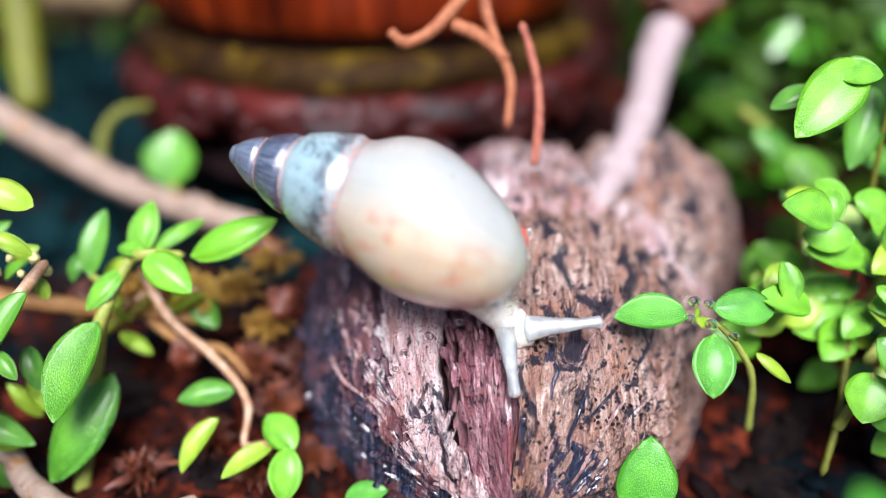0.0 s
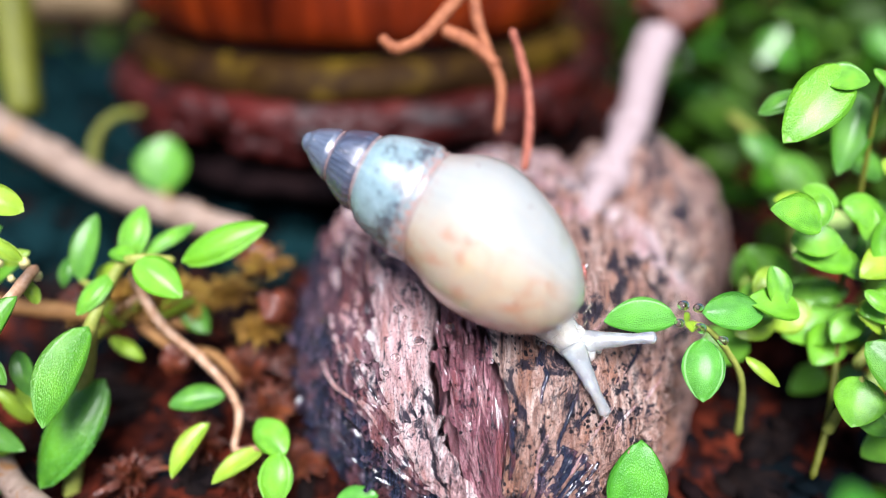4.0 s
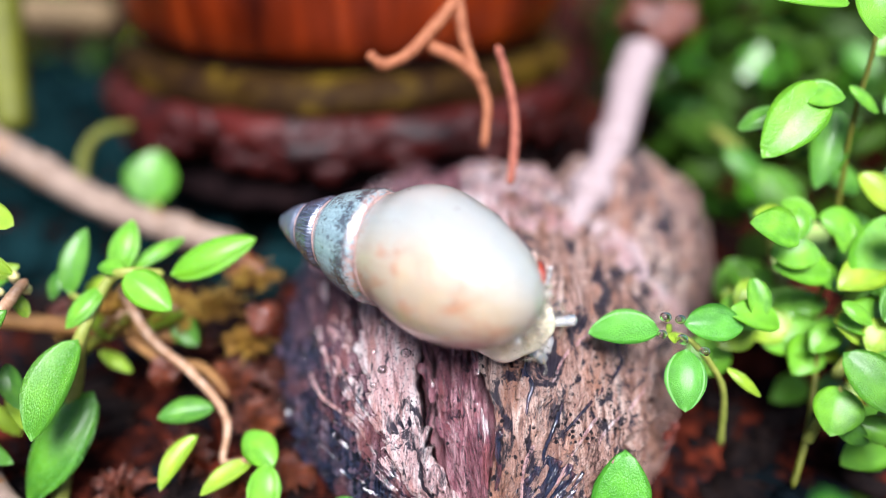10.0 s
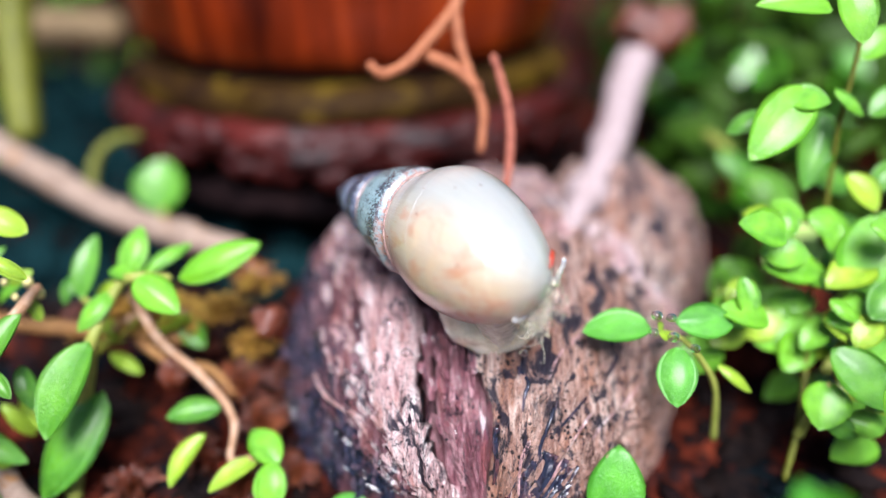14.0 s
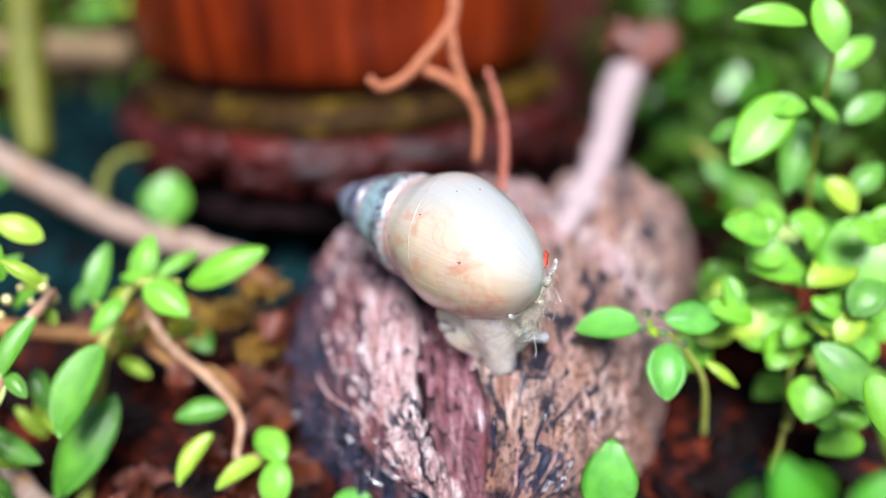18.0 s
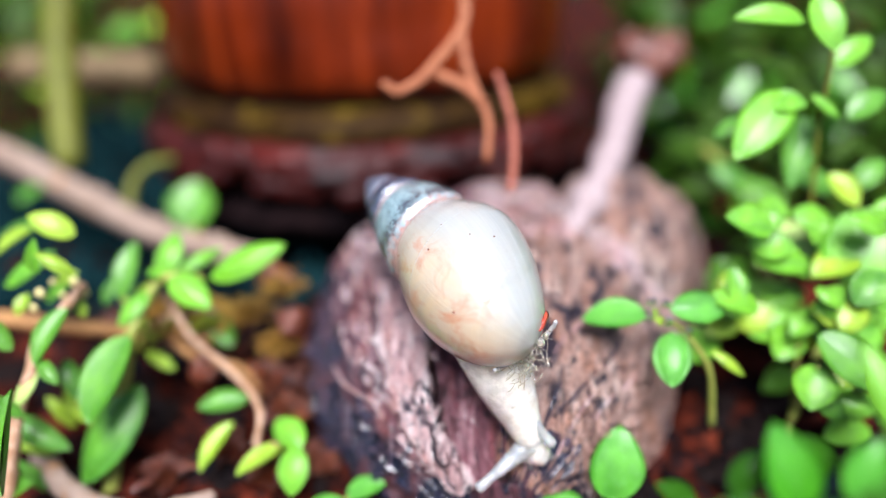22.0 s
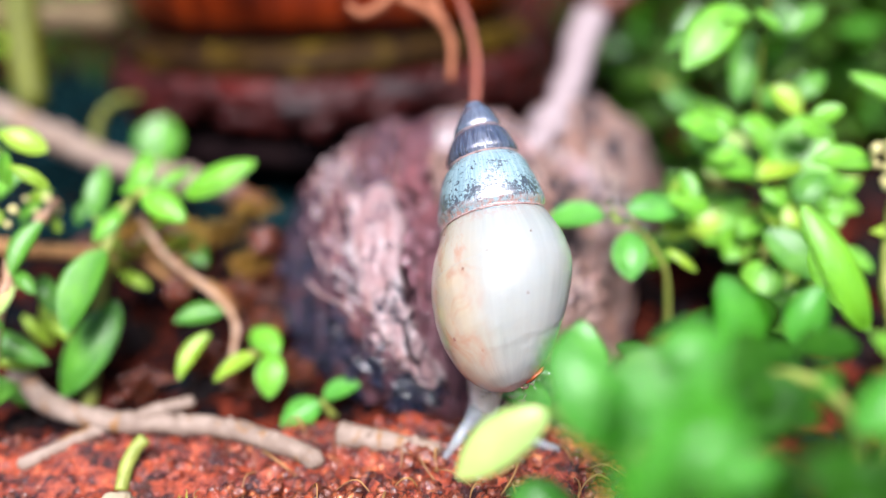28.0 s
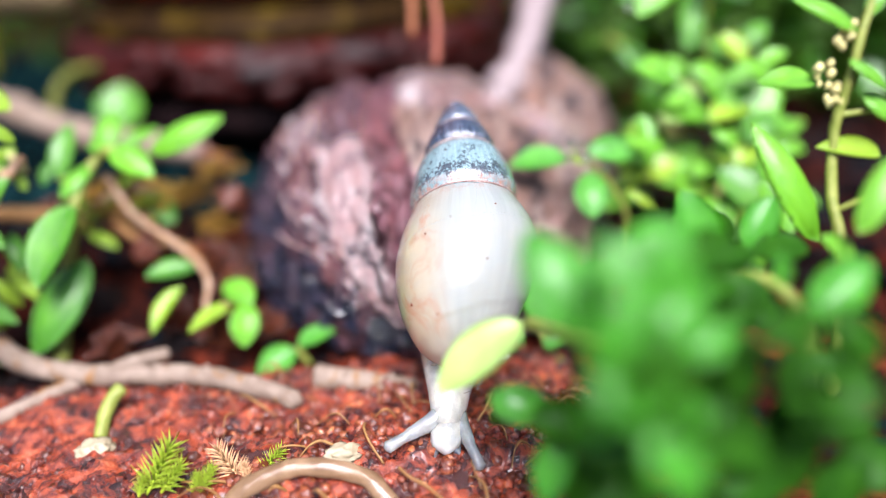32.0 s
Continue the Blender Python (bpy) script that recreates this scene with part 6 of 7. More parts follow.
moss_tangle("rusty_litter", "rust-brown rotting litter beside the nut", M_CLOD,
            [(-12.0, 0.0, 2.0, 1.8, 200), (-10.5, 3.5, 2.6, 1.8, 200), (-14.0, 2.5, 3.2, 1.8, 200), (-16.0, -2.0, 1.2, 1.6, 160), (-12.5, -4.0, 0.8, 1.6, 160), (-17.5, 5.5, 4.6, 1.8, 180), (-9.5, -3.0, 0.6, 1.3, 120), (-19.5, -4.5, 0.8, 1.5, 140)], 45)


def root_fibres():
    """Fine rootlets lying over the red earth, joined."""
    rnd = random.Random(21)
    verts, faces = [], []
    for k in range(44):
        x, y = rnd.uniform(-14, 10), rnd.uniform(-23, -9.5)
        z = ground_height(x * MM, y * MM) / MM + 0.9
        d = rnd.uniform(0, 6.3)
        ln = rnd.uniform(1.0, 3.2)
        r = rnd.uniform(0.04, 0.1)
        pts = [Vector((x + math.cos(d + 0.5 * u) * ln * u, y + math.sin(d + 0.5 * u) * ln * u, z + 0.7 * math.sin(3 * u) - 0.5 * u + rnd.uniform(-.15, .15))) for u in (0, .35, .7, 1)]
        line = spline(pts, 9)
        s = len(verts)
        for p in line:
            for j in range(5):
                a = 2 * math.pi * j / 5
                verts.append((p + Vector((math.cos(a) * r * -math.sin(d), math.cos(a) * r * math.cos(d), math.sin(a) * r))) * MM)
        faces += [(s + i * 5 + j, s + i * 5 + (j + 1) % 5, s + (i + 1) * 5 + (j + 1) % 5, s + (i + 1) * 5 + j) for i in range(8) for j in range(5)]
    tagged(new("rootlets", mesh_of("rootlets", verts, faces, STEM[1])), "fine tan rootlets over the red earth", "rootlets", "", "stuff")


root_fibres()

# ---------------------------------------------------------------- the ant
M_ANT = grained("ant_brown", [(0.3, (0.06, 0.01, 0.006)), (0.7, (0.16, 0.035, 0.02))], 3.0, (1, 1, 1), 0.25, 0.2, 0.5)


def make_ant():
    t = thing("ant", (0, 0, 0), "tiny glossy reddish-brown ant crossing the nut", "ant")
    for name, x, size in (("head", 0.85, (.36, .3, .26)), ("thorax", 0.2, (.42, .2, .22)), ("waist", -0.3, (.12, .1, .13)), ("abdomen", -0.8, (.46, .34, .32))):
        ob = part(name, blob(name, tuple(k * MM for k in size), M_ANT, x, 0.06, 1, 14, 10), t)
        ob.location = (x * MM, 0, 0)
    for side in (-1, 1):
        for k, x in enumerate((0.45, 0.2, -0.05)):
            sweep = (0.6, 0.0, -0.7)[k]
            pts = [(x * MM, side * .15 * MM, 0), ((x + sweep * .5) * MM, side * .6 * MM, .25 * MM), ((x + sweep) * MM, side * 1.0 * MM, -.35 * MM)]
            part("leg", tube("leg", pts, [.06 * MM, .035 * MM], M_ANT, 6, 0.05, k), t)
        pts = [(1.1 * MM, side * .1 * MM, .05 * MM), (1.4 * MM, side * .4 * MM, .25 * MM), (1.75 * MM, side * .45 * MM, .05 * MM)]
        part("antenna", tube("antenna", pts, [.04 * MM, .04 * MM], M_ANT, 6, 0.05), t)
    return t


ant = make_ant()

# ---------------------------------------------------------------- the snail
SHELL_L = 16.5 * MM
ENVELOPE = [(0.0, 0.006), (0.008, 0.022), (0.02, 0.036), (0.06, 0.06), (0.12, 0.088), (0.22, 0.128), (0.33, 0.165), (0.44, 0.193), (0.55, 0.222), (0.64, 0.238), (0.72, 0.230), (0.80, 0.206), (0.88, 0.166), (0.94, 0.122), (0.98, 0.072), (1.0, 0.001)]
WHORLS = [(0.0, -0.3), (0.06, 0.35), (0.125, 1.0), (0.235, 2.0), (0.45, 3.0), (1.15, 4.0)]


U_TABLE = np.linspace(0, 1, 601)
R_TABLE = np.interp(U_TABLE, [p[0] for p in ENVELOPE], [p[1] for p in ENVELOPE])
_soft = np.convolve(np.pad(R_TABLE, 30, "edge"), np.hanning(61) / np.hanning(61).sum(), "valid")
_ends = np.clip(np.exp(-((U_TABLE - 1) / 0.03) ** 2) + np.exp(-(U_TABLE / 0.03) ** 2), 0, 1)
R_TABLE = R_TABLE * _ends + _soft * (1 - _ends)


def shell_form(u, a):
    """Radius at share u of the length and turn a; and the whorl count there. The seam climbs as a spiral."""
    w = float(np.interp(u, [p[0] for p in WHORLS], [p[1] for p in WHORLS])) - (a / (2 * math.pi) - 0.5) * 0.55
    w -= 0.08 * math.sin(a) * min(1.0, u / 0.45)
    r = float(np.interp(u, U_TABLE, R_TABLE))
    f = w - math.floor(w)
    if w < 3.6:
        r *= 1 - 0.10 * math.exp(-(min(f, 1 - f) / 0.10) ** 2) + 0.02 * math.sin(math.pi * f)
    return r * 1.02, w


def shell_point(u, a, out=0.0):
    """A point of the shell (metres): the last whorl is drawn out and leans to the side of the mouth."""
    r = shell_form(u, a)[0] * SHELL_L + out
    k = max(0.0, min(1.0, (u - 0.5) / 0.5))
    k = k * k * (3 - 2 * k)
    q = max(0.0, min(1.0, (u - 0.48) / 0.3))
    q = q * q * (3 - 2 * q)
    return (u * SHELL_L + 0.55 * MM * k - 0.18 * q * r * math.sin(a), r * math.sin(a) - 0.5 * MM * k, -r * math.cos(a))


def at_whorl(w, a):
    """The share of the length at which the whorl count is w along turn a."""
    lo, hi = 0.0, 1.0
    for _ in range(30):
        m = (lo + hi) / 2
        lo, hi = (m, hi) if shell_form(m, a)[1] < w else (lo, m)
    return lo


def make_snail():
    s = thing("snail", (0, 0, 0), "small snail with glossy cream and slate spiral shell, creeping", "snail")
    nu, na = 150, 96
    rings = []
    for i in range(nu):
        u = (i / (nu - 1)) ** 1.1
        rings.append([(u, 2 * math.pi * j / na) for j in range(na)])
    groups = {"shell_tip": [], "slate_whorl": [], "mottled_whorl": [], "body_whorl": []}
    verts, swirls = [], []
    for ring in rings:
        for u, a in ring:
            verts.append(shell_point(u, a))
            swirls.append((math.cos(a), math.sin(a), shell_form(u, a)[1]))
    for i in range(nu - 1):
        for j in range(na):
            q = (i * na + j, i * na + (j + 1) % na, (i + 1) * na + (j + 1) % na, (i + 1) * na + j)
            _, w = shell_form(*rings[i][j])
            name = "shell_tip" if w < 1 else "slate_whorl" if w < 2 else "mottled_whorl" if w < 3 else "body_whorl"
            groups[name].append(q)
    mats = {"shell_tip": M_TIP, "slate_whorl": M_SLATE, "mottled_whorl": M_MOTTLE, "body_whorl": M_CREAM}
    words = {"shell_tip": "bluish grey pointed shell tip", "slate_whorl": "dark slate whorl", "mottled_whorl": "pale blue-grey whorl with dark mottling and rusty fringe", "body_whorl": "glossy cream translucent body whorl"}
    for name, faces in groups.items():
        used = sorted({k for q in faces for k in q})
        at = {k: n for n, k in enumerate(used)}
        me = mesh_of(name, [verts[k] for k in used], [tuple(at[k] for k in q) for q in faces], mats[name])
        me.attributes.new("swirl", "FLOAT_VECTOR", "POINT").data.foreach_set("vector", [c for k in used for c in swirls[k]])
        part(name, me, s, words[name])
    for turn in (1, 2, 3):
        turns = [0.15 + (2 * math.pi - 0.3) * j / 32 for j in range(33)]
        pts = [shell_point(at_whorl(turn, a), a) for a in turns]
        part("suture", tube("suture", pts, [0.04 * MM * turn ** 0.4, 0.05 * MM * turn ** 0.4], M_SUTURE, 6, 0.5, turn, 120, 2.0), s, "rust-coloured seam between whorls")
    pts = [shell_point(at_whorl(3.22, a), a) for a in [1.9 + 2.7 * j / 14 for j in range(15)]]
    part("growth_line", tube("growth_line", pts, [0.006 * MM, 0.014 * MM, 0.005 * MM], M_TIP_PALE, 6, 0.3, 3.2, 60, 2.0), s, "fine pale growth line")
    pts = [shell_point(at_whorl(3.03 + 0.3 * j / 8, 2.88 + 0.02 * j), 2.88 + 0.02 * j) for j in range(9)]
    part("growth_line", tube("growth_line", pts, [0.006 * MM, 0.012 * MM, 0.003 * MM], M_TIP_PALE, 6, 0.3, 2.9, 30, 2.0), s, "fine pale growth line")
    for k, (u, a, r) in enumerate([(0.8, 4.05, .1), (0.63, 3.66, .07), (0.56, 2.66, .06), (0.75, 2.8, .06), (0.5, 4.2, .06), (0.7, 3.1, .05), (0.86, 3.6, .06), (0.6, 3.3, .04)]):
        sp = part("speck", blob("speck", (r * 1.1 * MM, r * 0.8 * MM, r * 0.5 * MM), M_CHIP, k, 0.2, 1, 8, 6), s)
        sp.location = shell_point(u, a)
    # lip of the opening
    pts = []
    for j in range(15):
        a = -2.6 + 2.4 * j / 14
        pts.append((SHELL_L * (0.975 + 0.02 * math.cos(a * 2)), SHELL_L * 0.14 * math.cos(a) - 0.6 * MM, SHELL_L * 0.14 * math.sin(a)))
    part("lip", tube("lip", pts, [0.12 * MM, 0.2 * MM, 0.12 * MM], M_FLESH, 7, 0.2), s)
    spot = part("lip_mark", blob("lip_mark", (0.48 * MM, 0.1 * MM, 0.17 * MM), M_RUST, 3, 0.6), s, "rust-red mark at the lip")
    spot.matrix_basis = pose(0.0164, 0.00082, 0.0002, 20, 0, -62)
    # body pieces; the long ones reach back into the shell
    neck = part("neck", tube("neck", [(-7.5 * MM, 0, -0.2 * MM), (-4.5 * MM, 0, -0.1 * MM), (-2 * MM, 0, 0), (0, 0, 0)], [2.2 * MM, 1.8 * MM, 1.15 * MM, 0.75 * MM], M_FLESH, 20, 0.05, 2, 22), s, "translucent creamy neck")
    head = part("head", blob("head", (1.35 * MM, 1.0 * MM, 0.68 * MM), M_FLESH, 5, 0.07, 1.2, 24, 16), s, "translucent creamy head")
    for side in (-1, 1):
        part("lower_tentacle", tube("lower_tentacle", [(0.7 * MM, side * 0.5 * MM, -0.2 * MM), (1.55 * MM, side * 0.7 * MM, -0.45 * MM)], [0.3 * MM, 0.2 * MM], M_HORN, 10, 0.05, 1, 10), head)
    horns = []
    for name in ("tentacle", "tentacle"):
        h = part(name, tube(name, [(0, 0, 0), (1.4 * MM, 0, 0), (3.0 * MM, 0, 0.05 * MM), (4.2 * MM, 0, 0)], [0.8 * MM, 0.5 * MM, 0.29 * MM, 0.34 * MM], M_HORN, 14, 0.05, 2, 24), s, "glassy eye tentacle")
        e = part("eye", blob("eye", (0.1 * MM, 0.1 * MM, 0.1 * MM), M_EYE, 1, 0.0, 1, 10, 8), h)
        e.location = (4.02 * MM, 0, 0.12 * MM)
        horns.append(h)
    foot = part("foot", blob("foot", (2.9 * MM, 2.35 * MM, 1.45 * MM), M_FOOT, 9, 0.1, 1.0, 48, 30), s, "creamy foot under the shell")
    foot.matrix_basis = pose(0.0112, -0.0002, -0.0016)
    collar = part("mantle", blob("mantle", (1.5 * MM, 1.6 * MM, 1.1 * MM), M_FLESH, 3, 0.12, 1.3, 28, 16), s, "creamy mantle edge at the shell opening")
    collar.matrix_basis = pose(0.0133, -0.0002, -0.0010, 0, 25, 0)
    rnd = random.Random(5)
    # froth and drawn-out slime below the lip, beside the neck
    spine = [Vector((16.5, 0.35, -0.6)), Vector((16.4, -0.5, -1.9)), Vector((16.1, -1.4, -3.3))]
    for k in range(120):
        u = rnd.random() * 1.99
        p0 = spine[int(u)].lerp(spine[int(u) + 1], u % 1) + Vector((rnd.gauss(0, 0.45), rnd.gauss(0, 0.4), rnd.gauss(0, 0.3)))
        way = Vector((rnd.uniform(-0.8, 0.5), rnd.uniform(-0.9, 0.3), rnd.uniform(-0.9, 0.4)))
        bow = Vector((rnd.uniform(-.4, .4), rnd.uniform(-.4, .4), rnd.uniform(-.4, .4)))
        pts = [(p0 + way * v + bow * math.sin(math.pi * v)) * MM for v in (0, .33, .66, 1)]
        part("mucus_thread", tube("mucus_thread", pts, [0.03 * MM, 0.022 * MM], M_MUCUS, 6, 0.1, k), s)
    for k in range(22):
        r, u = rnd.uniform(0.1, 0.26), rnd.random() * 1.6
        f = part("froth_bubble", blob("froth_bubble", (r * MM, r * MM, r * MM), M_MUCUS, k, 0.06, 1, 10, 8), s)
        f.location = (spine[int(u)].lerp(spine[int(u) + 1], u % 1) + Vector((rnd.gauss(0, 0.35), rnd.gauss(0, 0.35), rnd.gauss(0, 0.3)))) * MM
    return s, neck, head, horns[0], horns[1], foot


snail, neck, head, tentacle_a, tentacle_b, foot = make_snail()


# ---------------------------------------------------------------- things that move
def motions():
    walk(snail, [
        (0, pose(-0.01274, 0.00181, 0.01947, 30.5, 10.4, -18.6)),
        (1, pose(-0.01142, 0.00212, 0.02032, 30.1, 15.8, -20.6)),
        (2, pose(-0.01051, 0.00232, 0.02031, 29.6, 18.4, -20.4)),
        (3, pose(-0.00955, 0.00215, 0.02041, 29.0, 20.1, -19.8)),
        (5.5, pose(-0.00707, 0.00186, 0.02053, 30.6, 19.7, -24.8)),
        (6, pose(-0.00847, 0.00073, 0.01834, 29.7, 12.4, -20.0)),
        (7, pose(-0.00888, 0.00086, 0.01669, 29.5, 6.7, -17.4)),
        (8, pose(-0.00996, 0.00081, 0.01573, 27.6, 4.5, -14.6)),
        (9, pose(-0.00983, 0.00200, 0.01494, 25.7, -6.0, -26.0)),
        (10, pose(-0.00952, 0.00323, 0.01552, 23.6, -4.6, -31.3)),
        (11, pose(-0.00886, 0.00448, 0.01561, 21.3, -5.9, -38.1)),
        (12, pose(-0.00809, 0.00538, 0.01554, 19.8, -6.1, -40.6)),
        (13, pose(-0.00737, 0.00639, 0.01593, 18.5, -4.5, -41.9)),
        (14, pose(-0.00638, 0.00645, 0.01613, 17.0, -5.6, -45.5)),
        (16.5, pose(-0.00672, 0.00667, 0.01607, 16.5, -4.3, -41.7)),
        (17, pose(-0.00681, 0.00691, 0.01611, 16.1, -3.1, -41.1)),
        (18, pose(-0.00662, 0.00672, 0.01624, 14.9, -3.3, -43.6)),
        (19, pose(-0.00652, 0.00600, 0.01724, 20.8, 2.9, -42.0)),
        (20, pose(-0.00678, 0.00494, 0.01798, 25.5, 8.9, -41.8)),
        (21, pose(-0.00706, 0.00417, 0.01836, 24.3, 10.7, -39.0)),
        (22, pose(-0.00529, 0.00445, 0.01819, 16.2, 11.5, -53.1)),
        (22.5, pose(-0.00243, 0.00371, 0.01973, 13.9, 20.5, -61.6)),
        (23, pose(0.00012, 0.00260, 0.02052, 14.3, 27.6, -64.8)),
        (24, pose(0.00042, 0.00090, 0.02106, 18.1, 37.5, -60.9)),
        (24.5, pose(-0.00343, 0.00018, 0.01953, 18.4, 29.5, -55.7)),
        (26.5, pose(0.00315, -0.00215, 0.02115, 17.2, 56.7, -70.2)),
        (27, pose(0.00329, -0.00226, 0.02090, 15.7, 53.5, -73.5)),
        (28, pose(0.00342, -0.00249, 0.01989, 11.4, 46.3, -81.5)),
        (29, pose(0.00269, -0.00305, 0.01945, 10.3, 46.6, -82.8)),
        (30, pose(0.00402, -0.00391, 0.01901, 10.2, 52.9, -85.4)),
        (31, pose(0.00290, -0.00344, 0.01782, 8.4, 46.1, -85.2)),
        (31.5, pose(0.00396, -0.00326, 0.01699, 7.0, 36.2, -89.8)),
        (32, pose(0.00442, -0.00344, 0.01649, 5.8, 34.5, -92.8))])
    walk(neck, [
        (0, pose(0.01727, -0.00238, -0.00426, 15.8, 22.8, -21.5)),
        (1, pose(0.01753, -0.00140, -0.00380, 19.1, 19.5, -10.3)),
        (2, pose(0.01799, -0.00131, -0.00313, 20.4, 12.6, -9.1)),
        (3, pose(0.01809, -0.00152, -0.00286, 21.5, 10.7, -11.8)),
        (5.5, pose(0.01785, -0.00080, -0.00455, 19.6, 17.6, -6.0)),
        (6, pose(0.01799, -0.00028, -0.00479, 21.6, 20.5, -0.7)),
        (7, pose(0.01796, 0.00023, -0.00484, 22.3, 18.2, 3.4)),
        (8, pose(0.01762, 0.00040, -0.00378, 24.5, 13.4, 6.6)),
        (9, pose(0.01628, 0.00069, -0.00637, 33.2, 46.0, 14.2)),
        (10, pose(0.01506, 0.00039, -0.00674, 38.8, 60.6, 15.4)),
        (11, pose(0.01312, -0.00071, -0.00740, -2.0, 85.9, -41.2)),
        (12, pose(0.01251, -0.00192, -0.00704, -61.9, 75.6, -112.7)),
        (13, pose(0.01200, -0.00224, -0.00642, -73.1, 69.6, -132.0)),
        (14, pose(0.01225, -0.00094, -0.00723, -133.6, 79.2, -177.6)),
        (16.5, pose(0.01301, -0.00134, -0.00677, -116.5, 83.8, -162.5)),
        (17, pose(0.01319, -0.00202, -0.00647, -67.4, 80.5, -117.7)),
        (18, pose(0.01398, -0.00227, -0.00756, -32.6, 81.8, -77.1)),
        (19, pose(0.01568, -0.00531, -0.00560, -14.7, 45.9, -62.6)),
        (20, pose(0.01793, -0.00518, -0.00592, -3.3, 38.8, -41.8)),
        (21, pose(0.01808, -0.00554, -0.00622, 0.4, 38.5, -41.5)),
        (22, pose(0.01806, -0.00189, -0.00777, 13.5, 53.1, -8.0)),
        (22.5, pose(0.01748, -0.00112, -0.00715, 13.5, 52.7, -1.2)),
        (23, pose(0.01705, -0.00193, -0.00653, 6.7, 50.1, -13.3)),
        (24, pose(0.01762, -0.00240, -0.00519, 6.9, 33.8, -16.8)),
        (24.5, pose(0.01750, -0.00172, -0.00690, 9.4, 45.2, -9.5)),
        (26.5, pose(0.01880, -0.00364, -0.00306, 5.3, 5.8, -24.2)),
        (27, pose(0.01863, -0.00385, -0.00362, 3.1, 9.3, -26.3)),
        (28, pose(0.01776, -0.00236, -0.00514, -2.0, 27.0, -14.9)),
        (29, pose(0.01737, -0.00240, -0.00490, -2.8, 24.2, -16.0)),
        (30, pose(0.01802, -0.00247, -0.00210, -2.0, -7.9, -14.1)),
        (31, pose(0.01910, -0.00267, -0.00105, -3.5, -17.1, -13.1)),
        (31.5, pose(0.01892, -0.00268, -0.00304, -6.3, -1.0, -13.0)),
        (32, pose(0.01963, -0.00200, -0.00258, -5.8, -4.3, -6.5))])
    walk(head, [
        (0, pose(0.01720, -0.00234, -0.00422, 15.8, 22.8, -21.5)),
        (1, pose(0.01743, -0.00138, -0.00376, 19.1, 19.5, -10.3)),
        (2, pose(0.01789, -0.00129, -0.00310, 20.4, 12.6, -9.1)),
        (3, pose(0.01799, -0.00150, -0.00284, 21.5, 10.7, -11.8)),
        (5.5, pose(0.01775, -0.00079, -0.00452, 19.6, 17.6, -6.0)),
        (6, pose(0.01789, -0.00027, -0.00475, 21.6, 20.5, -0.7)),
        (7, pose(0.01787, 0.00022, -0.00481, 22.3, 18.2, 3.4)),
        (8, pose(0.01752, 0.00039, -0.00375, 24.5, 13.4, 6.6)),
        (9, pose(0.01622, 0.00067, -0.00630, 33.2, 46.0, 14.2)),
        (10, pose(0.01502, 0.00037, -0.00665, 38.8, 60.6, 15.4)),
        (11, pose(0.01311, -0.00070, -0.00729, -2.0, 85.9, -41.2)),
        (12, pose(0.01252, -0.00190, -0.00695, -61.9, 75.6, -112.7)),
        (13, pose(0.01203, -0.00221, -0.00633, -73.1, 69.6, -132.0)),
        (14, pose(0.01227, -0.00094, -0.00713, -133.6, 79.2, -177.6)),
        (16.5, pose(0.01301, -0.00134, -0.00666, -116.5, 83.8, -162.5)),
        (17, pose(0.01320, -0.00201, -0.00637, -67.4, 80.5, -117.7)),
        (18, pose(0.01397, -0.00226, -0.00746, -32.6, 81.8, -77.1)),
        (19, pose(0.01564, -0.00525, -0.00552, -14.7, 45.9, -62.6)),
        (20, pose(0.01788, -0.00513, -0.00586, -3.3, 38.8, -41.8)),
        (21, pose(0.01803, -0.00549, -0.00617, 0.4, 38.5, -41.5)),
        (22, pose(0.01800, -0.00189, -0.00770, 13.5, 53.1, -8.0)),
        (22.5, pose(0.01742, -0.00111, -0.00706, 13.5, 52.7, -1.2)),
        (23, pose(0.01699, -0.00191, -0.00645, 6.7, 50.1, -13.3)),
        (24, pose(0.01754, -0.00237, -0.00513, 6.9, 33.8, -16.8)),
        (24.5, pose(0.01743, -0.00171, -0.00683, 9.4, 45.2, -9.5)),
        (26.5, pose(0.01870, -0.00359, -0.00305, 5.3, 5.8, -24.2)),
        (27, pose(0.01855, -0.00381, -0.00360, 3.1, 9.3, -26.3)),
        (28, pose(0.01768, -0.00234, -0.00511, -2.0, 27.0, -14.9)),
        (29, pose(0.01728, -0.00238, -0.00486, -2.8, 24.2, -16.0)),
        (30, pose(0.01792, -0.00245, -0.00211, -2.0, -7.9, -14.1)),
        (31, pose(0.01901, -0.00264, -0.00108, -3.5, -17.1, -13.1)),
        (31.5, pose(0.01882, -0.00265, -0.00304, -6.3, -1.0, -13.0)),
        (32, pose(0.01954, -0.00200, -0.00259, -5.8, -4.3, -6.5))])
